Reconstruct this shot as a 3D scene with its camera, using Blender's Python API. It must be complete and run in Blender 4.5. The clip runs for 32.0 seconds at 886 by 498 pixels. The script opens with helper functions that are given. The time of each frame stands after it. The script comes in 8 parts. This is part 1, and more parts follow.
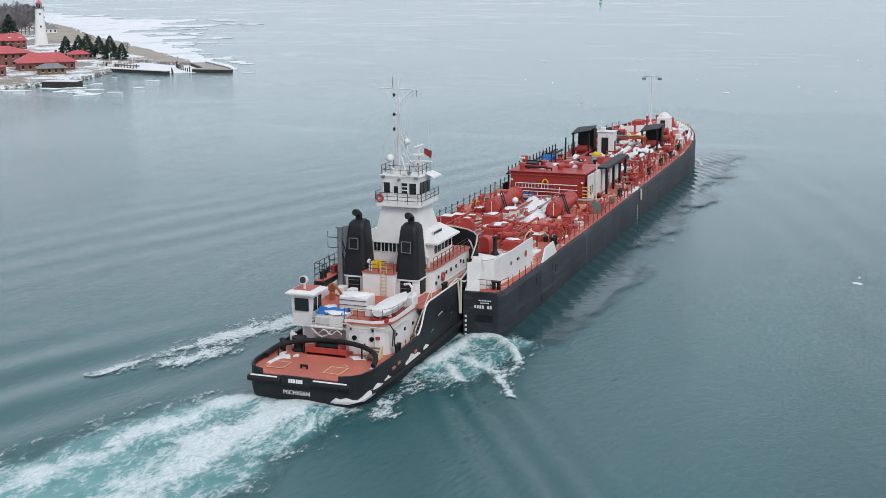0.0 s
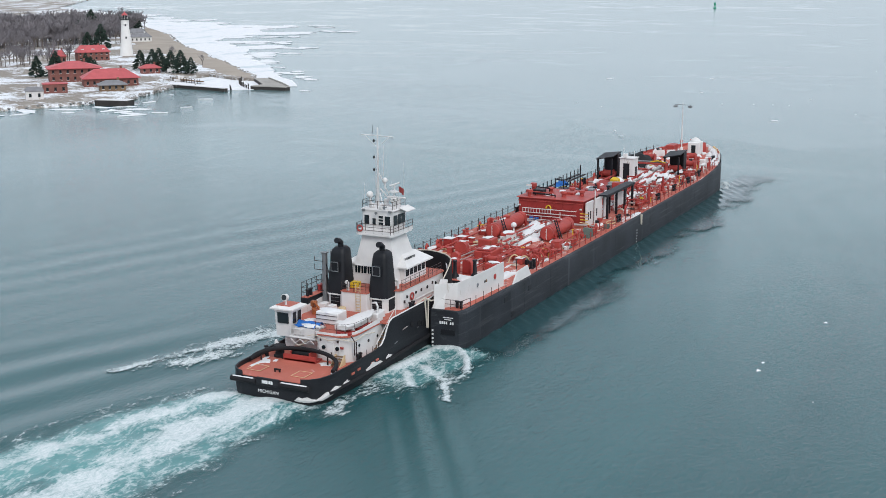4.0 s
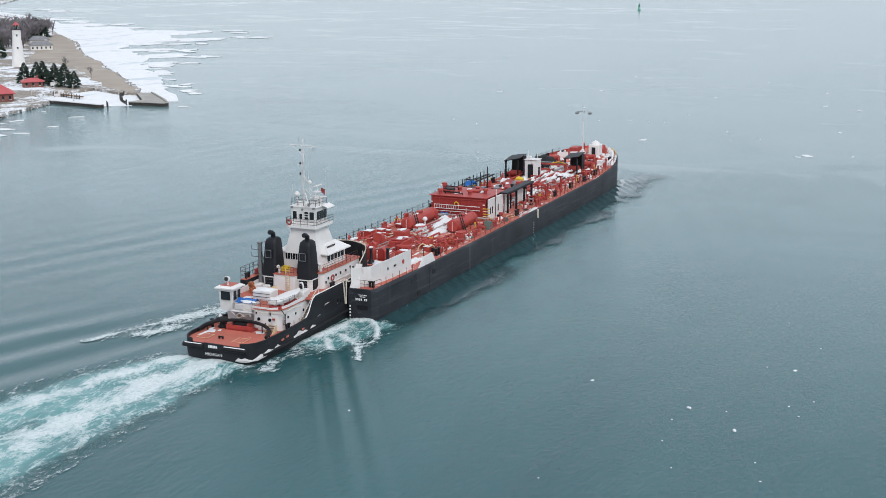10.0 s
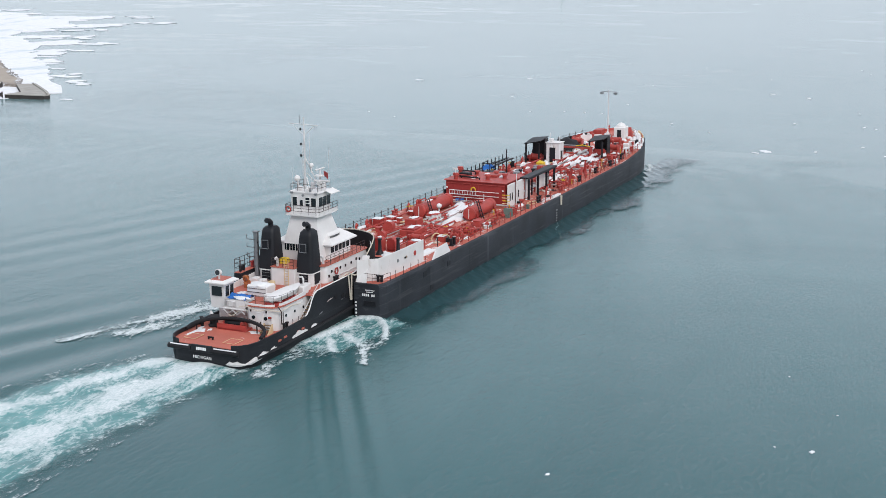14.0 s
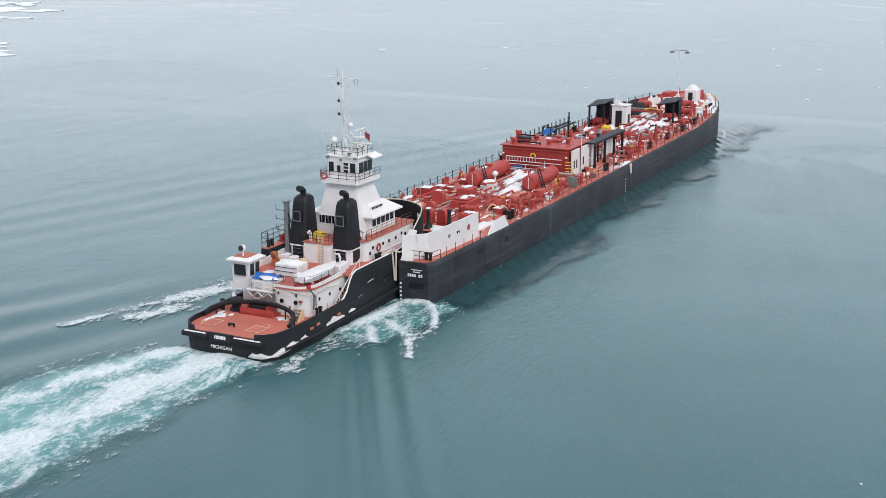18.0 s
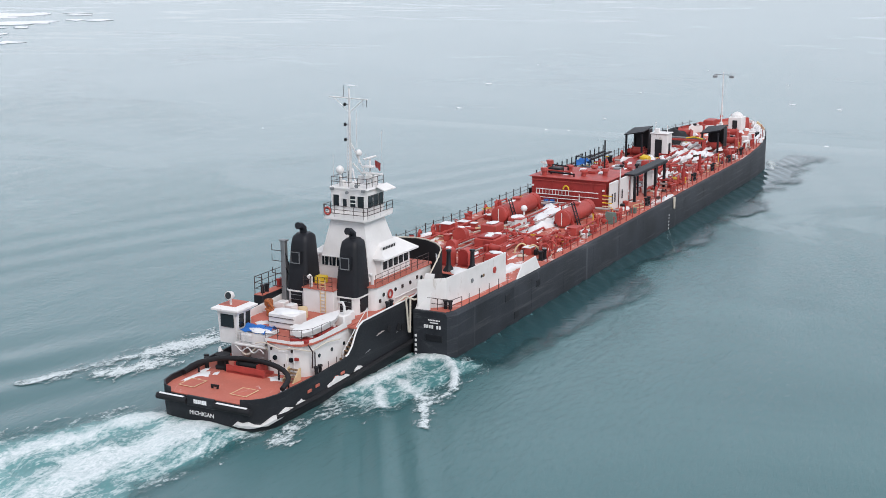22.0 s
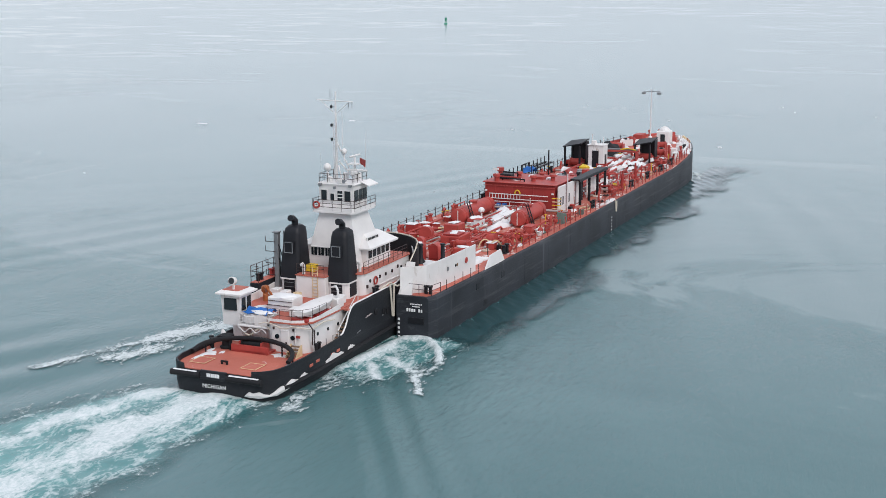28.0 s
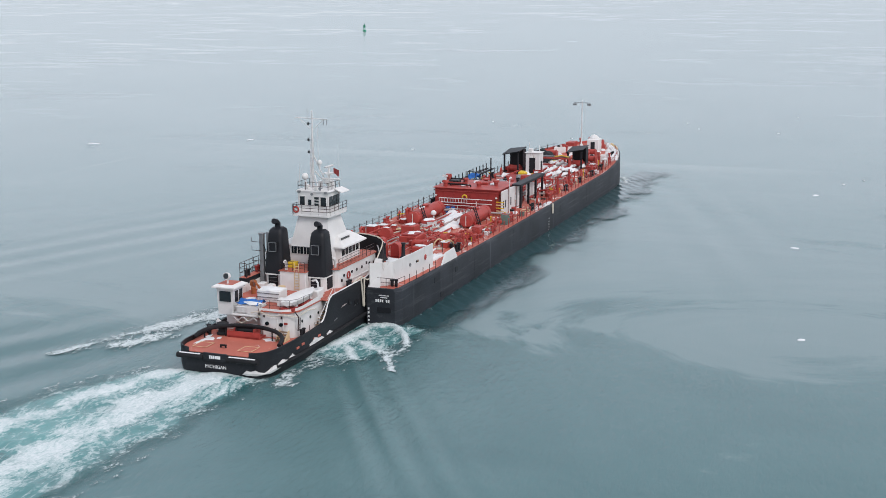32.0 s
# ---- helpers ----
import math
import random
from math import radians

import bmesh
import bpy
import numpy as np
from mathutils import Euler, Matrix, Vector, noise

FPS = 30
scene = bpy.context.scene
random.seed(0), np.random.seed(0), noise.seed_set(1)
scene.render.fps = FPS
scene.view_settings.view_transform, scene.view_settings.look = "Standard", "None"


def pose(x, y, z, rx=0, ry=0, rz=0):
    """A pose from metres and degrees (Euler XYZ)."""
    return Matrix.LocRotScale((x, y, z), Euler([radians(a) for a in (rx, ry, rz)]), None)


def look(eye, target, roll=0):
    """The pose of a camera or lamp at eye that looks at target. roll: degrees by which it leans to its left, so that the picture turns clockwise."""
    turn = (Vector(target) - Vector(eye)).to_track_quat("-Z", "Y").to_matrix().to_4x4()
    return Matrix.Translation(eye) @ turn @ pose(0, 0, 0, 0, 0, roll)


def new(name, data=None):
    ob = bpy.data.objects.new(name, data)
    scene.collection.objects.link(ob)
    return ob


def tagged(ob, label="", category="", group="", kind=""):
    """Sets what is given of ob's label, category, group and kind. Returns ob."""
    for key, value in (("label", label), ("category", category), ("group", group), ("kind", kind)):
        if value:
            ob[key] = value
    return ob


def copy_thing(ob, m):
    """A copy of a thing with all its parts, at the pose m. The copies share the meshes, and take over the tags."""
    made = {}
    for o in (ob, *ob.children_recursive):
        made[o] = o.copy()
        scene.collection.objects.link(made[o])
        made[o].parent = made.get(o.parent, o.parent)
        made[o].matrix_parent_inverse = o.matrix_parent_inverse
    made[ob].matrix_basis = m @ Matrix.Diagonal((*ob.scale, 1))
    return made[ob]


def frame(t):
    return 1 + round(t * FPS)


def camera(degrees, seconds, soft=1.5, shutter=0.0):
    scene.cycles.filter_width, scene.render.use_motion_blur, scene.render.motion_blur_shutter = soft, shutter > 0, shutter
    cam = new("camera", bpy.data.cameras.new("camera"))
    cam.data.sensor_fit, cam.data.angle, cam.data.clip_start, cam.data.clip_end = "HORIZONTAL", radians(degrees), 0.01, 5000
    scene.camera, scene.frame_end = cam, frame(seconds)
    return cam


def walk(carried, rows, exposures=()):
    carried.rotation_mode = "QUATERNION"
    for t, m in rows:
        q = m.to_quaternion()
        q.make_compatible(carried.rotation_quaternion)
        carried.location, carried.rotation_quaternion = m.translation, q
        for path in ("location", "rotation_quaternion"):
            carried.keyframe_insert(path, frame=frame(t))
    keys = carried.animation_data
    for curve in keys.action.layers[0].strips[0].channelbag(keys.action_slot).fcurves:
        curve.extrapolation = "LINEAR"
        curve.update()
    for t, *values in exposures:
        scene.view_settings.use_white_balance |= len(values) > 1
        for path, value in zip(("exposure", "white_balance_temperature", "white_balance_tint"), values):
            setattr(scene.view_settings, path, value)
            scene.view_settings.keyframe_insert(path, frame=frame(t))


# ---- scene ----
cam = camera(38, 32.0, soft=0.8)
walk(cam, [
    (0, look((-81.74, -41.87, 32.35), (10.06, -8.39, 11.12), -0.20)),
    (0.5, look((-79.49, -44.55, 32.83), (12.03, -10.33, 11.58), -0.21)),
    (1, look((-77.62, -47.32, 33.39), (13.60, -12.26, 12.17), -0.21)),
    (1.5, look((-75.60, -50.07, 34.02), (15.15, -13.82, 12.81), -0.21)),
    (2, look((-73.76, -52.75, 34.82), (16.49, -15.23, 13.64), -0.21)),
    (2.5, look((-72.10, -55.31, 35.80), (17.62, -16.59, 14.57), -0.21)),
    (3, look((-70.34, -57.94, 36.90), (18.68, -17.64, 15.63), -0.21)),
    (3.5, look((-68.62, -60.82, 38.05), (19.59, -18.77, 16.83), -0.21)),
    (5.5, look((-60.47, -70.71, 42.01), (26.82, -27.03, 20.27), -0.21)),
    (6, look((-58.24, -73.34, 42.63), (28.85, -29.22, 20.96), -0.21)),
    (6.5, look((-56.29, -75.51, 43.24), (30.73, -31.22, 21.66), -0.21)),
    (7, look((-55.12, -76.99, 43.63), (31.83, -32.47, 22.23), -0.21)),
    (7.5, look((-54.63, -77.96, 43.74), (32.17, -33.13, 22.37), -0.21)),
    (8, look((-54.57, -78.71, 43.73), (32.15, -33.71, 22.40), -0.22)),
    (8.5, look((-54.09, -79.17, 43.76), (32.84, -34.58, 22.40), -0.22)),
    (9, look((-53.50, -79.32, 43.98), (34.32, -36.59, 22.50), -0.22)),
    (9.5, look((-52.76, -79.60, 44.26), (35.92, -38.76, 22.62), -0.22)),
    (10, look((-51.96, -79.87, 44.52), (37.36, -40.55, 22.73), -0.22)),
    (10.5, look((-47.29, -78.53, 44.16), (42.30, -40.00, 22.01), -0.22)),
    (11, look((-42.81, -76.68, 43.68), (47.12, -39.14, 21.22), -0.22)),
    (11.5, look((-38.31, -74.77, 43.17), (51.92, -38.16, 20.40), -0.22)),
    (12, look((-33.72, -72.96, 42.72), (56.83, -37.00, 20.22), -0.22)),
    (12.5, look((-29.54, -71.33, 42.44), (61.44, -36.00, 20.65), -0.22)),
    (13, look((-25.27, -69.80, 42.13), (65.81, -34.97, 19.96), -0.22)),
    (13.5, look((-21.08, -68.25, 41.75), (70.11, -33.91, 19.28), -0.22)),
    (14, look((-17.23, -66.69, 41.49), (74.11, -32.98, 18.68), -0.22)),
    (14.5, look((-12.26, -64.88, 41.13), (79.17, -31.69, 17.89), -0.23)),
    (16.5, look((7.32, -59.47, 38.85), (98.77, -27.41, 14.15), -0.23)),
    (17, look((12.56, -58.48, 38.33), (103.95, -26.61, 13.19), -0.23)),
    (17.5, look((17.54, -57.78, 37.94), (109.01, -25.76, 13.27), -0.23)),
    (18, look((22.87, -57.07, 37.44), (114.12, -24.77, 12.36), -0.23)),
    (18.5, look((28.28, -56.30, 36.89), (119.38, -23.97, 11.31), -0.24)),
    (19, look((33.55, -55.66, 36.41), (124.53, -23.41, 10.30), -0.24)),
    (19.5, look((38.79, -55.31, 36.06), (129.90, -22.86, 10.62), -0.24)),
    (20, look((43.88, -55.21, 35.79), (135.41, -22.48, 12.32), -0.24)),
    (20.5, look((48.92, -55.15, 35.54), (140.85, -22.07, 14.18), -0.25)),
    (21, look((54.06, -54.96, 35.21), (145.83, -21.61, 13.65), -0.25)),
    (21.5, look((59.15, -54.75, 34.81), (150.69, -21.10, 12.75), -0.25)),
    (22, look((64.27, -54.48, 34.34), (155.59, -20.62, 11.67), -0.25)),
    (22.5, look((69.44, -54.17, 33.88), (160.56, -20.19, 10.60), -0.26)),
    (23, look((74.69, -53.87, 33.41), (165.59, -19.75, 9.45), -0.26)),
    (23.5, look((77.04, -53.90, 33.09), (168.03, -20.24, 8.84), -0.26)),
    (24, look((79.07, -54.02, 32.77), (170.20, -20.86, 8.37), -0.26)),
    (24.5, look((80.70, -54.14, 32.45), (171.96, -21.45, 7.90), -0.26)),
    (25, look((82.39, -54.24, 32.22), (173.96, -22.05, 8.14), -0.26)),
    (25.5, look((84.00, -54.42, 32.11), (176.06, -22.69, 9.30), -0.25)),
    (27.5, look((89.31, -56.07, 32.43), (182.98, -27.82, 11.88), -0.18)),
    (28, look((90.44, -56.61, 32.64), (184.51, -29.41, 12.47), -0.16)),
    (28.5, look((91.52, -57.19, 32.90), (185.95, -31.03, 13.04), -0.14)),
    (29, look((92.54, -57.79, 33.21), (187.30, -32.64, 13.57), -0.11)),
    (29.5, look((93.53, -58.40, 33.55), (188.58, -34.17, 14.07), -0.10)),
    (30, look((94.48, -59.00, 33.93), (189.76, -35.60, 14.52), -0.08)),
    (30.5, look((95.41, -59.58, 34.34), (190.86, -36.87, 14.91), -0.06)),
    (31, look((96.32, -60.13, 34.77), (191.87, -37.93, 15.25), -0.05)),
    (31.5, look((97.23, -60.64, 35.23), (192.80, -38.75, 15.53), -0.04)),
    (32, look((98.14, -61.10, 35.70), (193.65, -39.27, 15.74), -0.03)),
], exposures=[(0.0, 0.86, 6500, 11), (3.0, 0.92, 6500, 11), (9.0, 0.93, 6520, 11), (12.0, 0.97, 6550, 12), (18.0, 1.1, 6650, 14), (26.0, 1.03, 6650, 14), (32.0, 0.93, 6650, 14)])

# ---- sky and sun: a high thin overcast ----
world = bpy.data.worlds.new("overcast_sky")
scene.world = world
world.use_nodes = True
wn, wl = world.node_tree.nodes, world.node_tree.links
wn.clear()
sky = wn.new("ShaderNodeTexSky")
sky.sky_type = "NISHITA"
sky.sun_disc = False
sky.sun_elevation, sky.sun_rotation = radians(38), radians(200)
sky.air_density, sky.dust_density, sky.ozone_density = 1.0, 0.6, 1.0
grey = wn.new("ShaderNodeHueSaturation")
grey.inputs["Saturation"].default_value = 0.45
back = wn.new("ShaderNodeBackground")
back.inputs["Strength"].default_value = 0.15
wout = wn.new("ShaderNodeOutputWorld")
wl.new(sky.outputs[0], grey.inputs["Color"])
veil = wn.new("ShaderNodeMix")          # an even cloud layer under the clear sky
veil.data_type = "RGBA"
veil.inputs[0].default_value = 0.88
veil.inputs[7].default_value = (2.56, 2.9, 3.3, 1)
wl.new(grey.outputs[0], veil.inputs[6])
wl.new(veil.outputs[2], back.inputs["Color"])
wl.new(back.outputs[0], wout.inputs[0])

sun = new("sun", bpy.data.lights.new("sun", "SUN"))
sun.data.energy, sun.data.angle, sun.data.color = 0.9, radians(25), (1.0, 0.97, 0.93)
sun.matrix_world = look((0, 0, 0), (0.55, 0.55, -0.75))


# ---- materials ----
def nodes(name):
    m = bpy.data.materials.new(name)
    m.use_nodes = True
    n = m.node_tree.nodes
    n.clear()
    out = n.new("ShaderNodeOutputMaterial")
    p = n.new("ShaderNodeBsdfPrincipled")
    m.node_tree.links.new(p.outputs[0], out.inputs[0])
    return m, n, m.node_tree.links, p, out


def noise_node(n, l, coord, scale, detail=4.0, rough=0.55, stretch=None, distort=0.0):
    t = n.new("ShaderNodeTexNoise")
    t.inputs["Scale"].default_value, t.inputs["Detail"].default_value = scale, detail
    t.inputs["Roughness"].default_value, t.inputs["Distortion"].default_value = rough, distort
    if stretch:
        mp = n.new("ShaderNodeMapping")
        mp.inputs["Scale"].default_value = stretch
        l.new(coord, mp.inputs["Vector"])
        coord = mp.outputs[0]
    l.new(coord, t.inputs["Vector"])
    return t.outputs["Fac"]


def ramp(n, l, fac, lo, hi, a=(0, 0, 0, 1), b=(1, 1, 1, 1)):
    r = n.new("ShaderNodeValToRGB")
    r.color_ramp.elements[0].position, r.color_ramp.elements[1].position = lo, hi
    r.color_ramp.elements[0].color, r.color_ramp.elements[1].color = a, b
    l.new(fac, r.inputs[0])
    return r.outputs[0]


def mixc(n, l, fac, a, b):
    m = n.new("ShaderNodeMix")
    m.data_type = "RGBA"
    for v, k in ((fac, 0), (a, 6), (b, 7)):
        if isinstance(v, (int, float)):
            m.inputs[k].default_value = v
        elif isinstance(v, tuple):
            m.inputs[k].default_value = (*v[:3], 1)
        else:
            l.new(v, m.inputs[k])
    return m.outputs[2]


def surf(name, col, rough=0.55, metal=0.0, vary=0.18, scale=0.35, fine=6.0, bump=0.15, stain=None, amount=0.5, streak=(1, 1, 0.25), pieces=0.0, frost=0.0, scrape=None):
    """A painted, weathered surface: broad fading, fine grain, stains with their own outline."""
    m, n, l, p, _ = nodes(name)
    tc = n.new("ShaderNodeTexCoord").outputs["Object"]
    broad = noise_node(n, l, tc, scale, 5)
    grain = noise_node(n, l, tc, fine, 6, 0.65)
    dark = tuple(c * (1 - vary) for c in col)
    light = tuple(min(1, c * (1 + vary)) for c in col)
    c = mixc(n, l, ramp(n, l, broad, 0.3, 0.7), dark, light)
    c = mixc(n, l, ramp(n, l, grain, 0.35, 0.75), c, mixc(n, l, 0.35, c, dark))
    if stain:
        s = noise_node(n, l, tc, 0.9, 7, 0.7, streak, 0.6)
        c = mixc(n, l, ramp(n, l, s, 0.72 - 0.22 * amount, 0.80 - 0.16 * amount), c, stain)
    if scrape:
        sc = noise_node(n, l, tc, 1.1, 7, 0.7, (0.07, 0.4, 1.6), 0.3)
        c = mixc(n, l, ramp(n, l, sc, 0.54, 0.66), c, scrape)
    if frost:
        fr_ = noise_node(n, l, tc, 0.55, 8, 0.72, (0.6, 1, 1), 0.9)
        c = mixc(n, l, ramp(n, l, fr_, 0.66 - 0.2 * frost, 0.74 - 0.2 * frost), c, (0.66, 0.6, 0.59))
    if pieces:
        info = n.new("ShaderNodeObjectInfo")
        c = mixc(n, l, ramp(n, l, info.outputs["Random"], 0, 1, (0, 0, 0, 1), (pieces,) * 3 + (1,)), c, dark)
    l.new(c, p.inputs["Base Color"])
    p.inputs["Specular IOR Level"].default_value = 0.5 if rough < 0.3 else 0.28
    p.inputs["Metallic"].default_value = metal
    rr = n.new("ShaderNodeMapRange")
    rr.inputs["To Min"].default_value, rr.inputs["To Max"].default_value = max(0.05, rough - 0.12), min(1, rough + 0.15)
    l.new(grain, rr.inputs["Value"])
    l.new(rr.outputs[0], p.inputs["Roughness"])
    if bump:
        b = n.new("ShaderNodeBump")
        b.inputs["Strength"].default_value, b.inputs["Distance"].default_value = bump, 0.05
        l.new(grain, b.inputs["Height"])
        l.new(b.outputs[0], p.inputs["Normal"])
    return m


RUST = (0.16, 0.07, 0.035)
M = {
    "deck_red": surf("deck_red_oxide", (0.44, 0.125, 0.088), 0.6, vary=0.18, scale=0.25, stain=(0.52, 0.27, 0.21), amount=0.5, streak=(0.5, 1, 1), frost=0.12),
    "barge_deck": surf("barge_deck_red", (0.44, 0.115, 0.08), 0.62, vary=0.22, scale=0.18, stain=(0.29, 0.085, 0.065), amount=0.5, streak=(0.3, 1, 1), frost=0.55),
    "red": surf("machinery_red", (0.37, 0.056, 0.046), 0.45, vary=0.2, scale=0.7, stain=RUST, amount=0.35),
    "house_red": surf("deckhouse_red", (0.30, 0.034, 0.03), 0.5, vary=0.18, scale=0.4, stain=RUST, amount=0.3),
    "white": surf("ship_white", (0.68, 0.665, 0.655), 0.45, vary=0.08, scale=0.6, stain=(0.4, 0.31, 0.25), amount=0.34),
    "white_worn": surf("worn_white_plate", (0.67, 0.655, 0.645), 0.5, vary=0.08, scale=0.5, stain=(0.33, 0.26, 0.2), amount=0.5),
    "hull": surf("hull_black", (0.013, 0.0145, 0.018), 0.55, vary=0.3, scale=0.3, scrape=(0.035, 0.037, 0.041), stain=(0.045, 0.047, 0.052), amount=0.5, streak=(0.35, 0.35, 0.12)),
    "barge_hull": surf("barge_hull_black", (0.026, 0.0295, 0.036), 0.58, vary=0.35, scale=0.25, scrape=(0.06, 0.064, 0.07), stain=(0.07, 0.077, 0.087), amount=0.6, streak=(0.6, 0.6, 0.06)),
    "rubber": surf("black_rubber", (0.012, 0.012, 0.014), 0.7, vary=0.3, fine=9),
    "black": surf("black_paint", (0.011, 0.012, 0.0155), 0.5, vary=0.3, stain=(0.05, 0.05, 0.055), amount=0.3),
    "rail": surf("dark_railing", (0.045, 0.03, 0.03), 0.5, vary=0.3),
    "rail_white": surf("white_railing", (0.62, 0.61, 0.6), 0.5, vary=0.1),
    "glass": surf("dark_window_glass", (0.012, 0.018, 0.022), 0.08, vary=0.2, bump=0.0),
    "yellow": surf("safety_yellow", (0.62, 0.42, 0.03), 0.5, vary=0.15),
    "ochre": surf("worn_ochre_marking", (0.6, 0.45, 0.27), 0.6, vary=0.2),
    "orange": surf("crane_orange", (0.34, 0.11, 0.04), 0.5, vary=0.2, stain=RUST),
    "blue": surf("blue_tarpaulin", (0.02, 0.13, 0.42), 0.5, vary=0.25, fine=3, bump=0.4),
    "snow": surf("old_snow", (0.68, 0.68, 0.685), 0.8, vary=0.05, scale=1.2, fine=4, bump=0.5),
    "ice_worn": surf("dirty_hull_ice", (0.62, 0.61, 0.6), 0.8, vary=0.1, scale=1.2, fine=4, bump=0.6, stain=(0.2, 0.13, 0.1), amount=0.45, streak=(1, 1, 1)),
    "rope": surf("pale_rope", (0.55, 0.5, 0.42), 0.8, vary=0.15, fine=20),
    "canvas": surf("green_canvas", (0.12, 0.16, 0.14), 0.8, vary=0.2),
    "steel": surf("grey_steel", (0.25, 0.26, 0.27), 0.45, 0.5, vary=0.2),
    "wood": surf("weathered_wood", (0.2, 0.13, 0.08), 0.75, vary=0.3),
    "pipe": surf("grey_pipe", (0.34, 0.3, 0.29), 0.5, vary=0.2, stain=RUST, amount=0.5),
    "marking": surf("white_lettering", (0.75, 0.75, 0.75), 0.6, vary=0.08, bump=0.0),
}


# ---- mesh builder ----
class Shape:
    """Collects faces of one mesh."""

    def __init__(self):
        self.v, self.f = [], []

    def add(self, verts, faces):
        k = len(self.v)
        self.v += [tuple(p) for p in verts]
        self.f += [tuple(i + k for i in f) for f in faces]
        return self

    def box(self, x0, x1, y0, y1, z0, z1, c=0.0, m=None):
        """A box; c: its edges' chamfer."""
        if c <= 0:
            vs = [(x, y, z) for x in (x0, x1) for y in (y0, y1) for z in (z0, z1)]
            fs = [(0, 1, 3, 2), (4, 6, 7, 5), (0, 4, 5, 1), (2, 3, 7, 6), (0, 2, 6, 4), (1, 5, 7, 3)]
        else:
            c = min(c, (x1 - x0) * 0.45, (y1 - y0) * 0.45, (z1 - z0) * 0.45)
            bm = bmesh.new()
            bmesh.ops.create_cube(bm, size=1.0)
            for q in bm.verts:
                q.co = Vector(((x0 + x1) / 2 + q.co.x * (x1 - x0), (y0 + y1) / 2 + q.co.y * (y1 - y0), (z0 + z1) / 2 + q.co.z * (z1 - z0)))
            bmesh.ops.bevel(bm, geom=bm.edges[:], offset=c, segments=1, affect="EDGES")
            bm.verts.index_update()
            vs = [tuple(q.co) for q in bm.verts]
            fs = [tuple(q.index for q in f.verts) for f in bm.faces]
            bm.free()
        if m:
            vs = [tuple(m @ Vector(p)) for p in vs]
        return self.add(vs, fs)

    def rod(self, a, b, r, r2=None, n=8, caps=True):
        a, b = Vector(a), Vector(b)
        d = (b - a).normalized()
        u = d.orthogonal().normalized()
        w = d.cross(u)
        r2 = r if r2 is None else r2
        vs = []
        for p, q in ((a, r), (b, r2)):
            vs += [p + q * (math.cos(2 * math.pi * k / n) * u + math.sin(2 * math.pi * k / n) * w) for k in range(n)]
        fs = [(k, (k + 1) % n, n + (k + 1) % n, n + k) for k in range(n)]
        if caps:
            fs += [tuple(range(n))[::-1], tuple(range(n, 2 * n))]
        return self.add(vs, fs)

    def pipe(self, pts, r, n=6):
        """One continuous tube through the points, mitred at its bends."""
        p = [Vector(q) for q in pts]
        ring = (p[0] - p[-1]).length < 1e-6 and len(p) > 3
        m = len(p) - 1 if ring else len(p)
        d = [(p[k + 1] - p[k]).normalized() for k in range(len(p) - 1)]
        u, vs = d[0].orthogonal().normalized(), []
        for k in range(m):
            t1 = d[k - 1] if k or ring else d[0]
            t2 = d[k] if k < len(d) else d[-1]
            t = (t1 + t2).normalized()
            bend = t2 - t1
            wide = min(2.0, 1 / max(0.3, t.dot(t1)))
            u = (u - t * u.dot(t)).normalized()
            w = t.cross(u)
            side = bend.normalized() if bend.length > 1e-5 else None
            for j in range(n):
                o = math.cos(2 * math.pi * j / n) * u + math.sin(2 * math.pi * j / n) * w
                if side is not None:
                    o = o + side * (o.dot(side) * (wide - 1))
                vs.append(p[k] + r * o)
        fs = []
        for k in range(m if ring else m - 1):
            a, b = k * n, (k + 1) % m * n
            fs += [(a + j, a + (j + 1) % n, b + (j + 1) % n, b + j) for j in range(n)]
        if not ring:
            fs += [tuple(range(n))[::-1], tuple(range((m - 1) * n, m * n))]
        return self.add(vs, fs)

    def turn(self, centre, axis, profile, n=16):
        """A body of revolution: profile rows are (along the axis, radius)."""
        c, d = Vector(centre), Vector(axis).normalized()
        u = d.orthogonal().normalized()
        w = d.cross(u)
        vs, fs = [], []
        for s, r in profile:
            vs += [c + s * d + max(r, 0.002) * (math.cos(2 * math.pi * k / n) * u + math.sin(2 * math.pi * k / n) * w) for k in range(n)]
        for j in range(len(profile) - 1):
            fs += [(j * n + k, j * n + (k + 1) % n, (j + 1) * n + (k + 1) % n, (j + 1) * n + k) for k in range(n)]
        fs += [tuple(range(n))[::-1], tuple(range((len(profile) - 1) * n, len(profile) * n))]
        return self.add(vs, fs)

    def prism(self, outline, z0, z1):
        """An upright prism; z0 and z1 are heights or functions of x and y."""
        lo = [(x, y, z0(x, y) if callable(z0) else z0) for x, y in outline]
        hi = [(x, y, z1(x, y) if callable(z1) else z1) for x, y in outline]
        n = len(outline)
        fs = [(k, (k + 1) % n, n + (k + 1) % n, n + k) for k in range(n)]
        return self.add(lo + hi, fs + [tuple(range(n))[::-1], tuple(range(n, 2 * n))])

    def wall(self, line, z0, z1, thick):
        """An upright plate along a line of (x, y), closed all round; z0, z1 as in prism."""
        lo = lambda f, x, y: f(x, y) if callable(f) else f
        left, right = [], []
        for k, (x, y) in enumerate(line):
            a, b = line[max(0, k - 1)], line[min(len(line) - 1, k + 1)]
            dx, dy = b[0] - a[0], b[1] - a[1]
            s = thick / 2 / math.hypot(dx, dy)
            left.append((x - dy * s, y + dx * s))
            right.append((x + dy * s, y - dx * s))
        vs = []
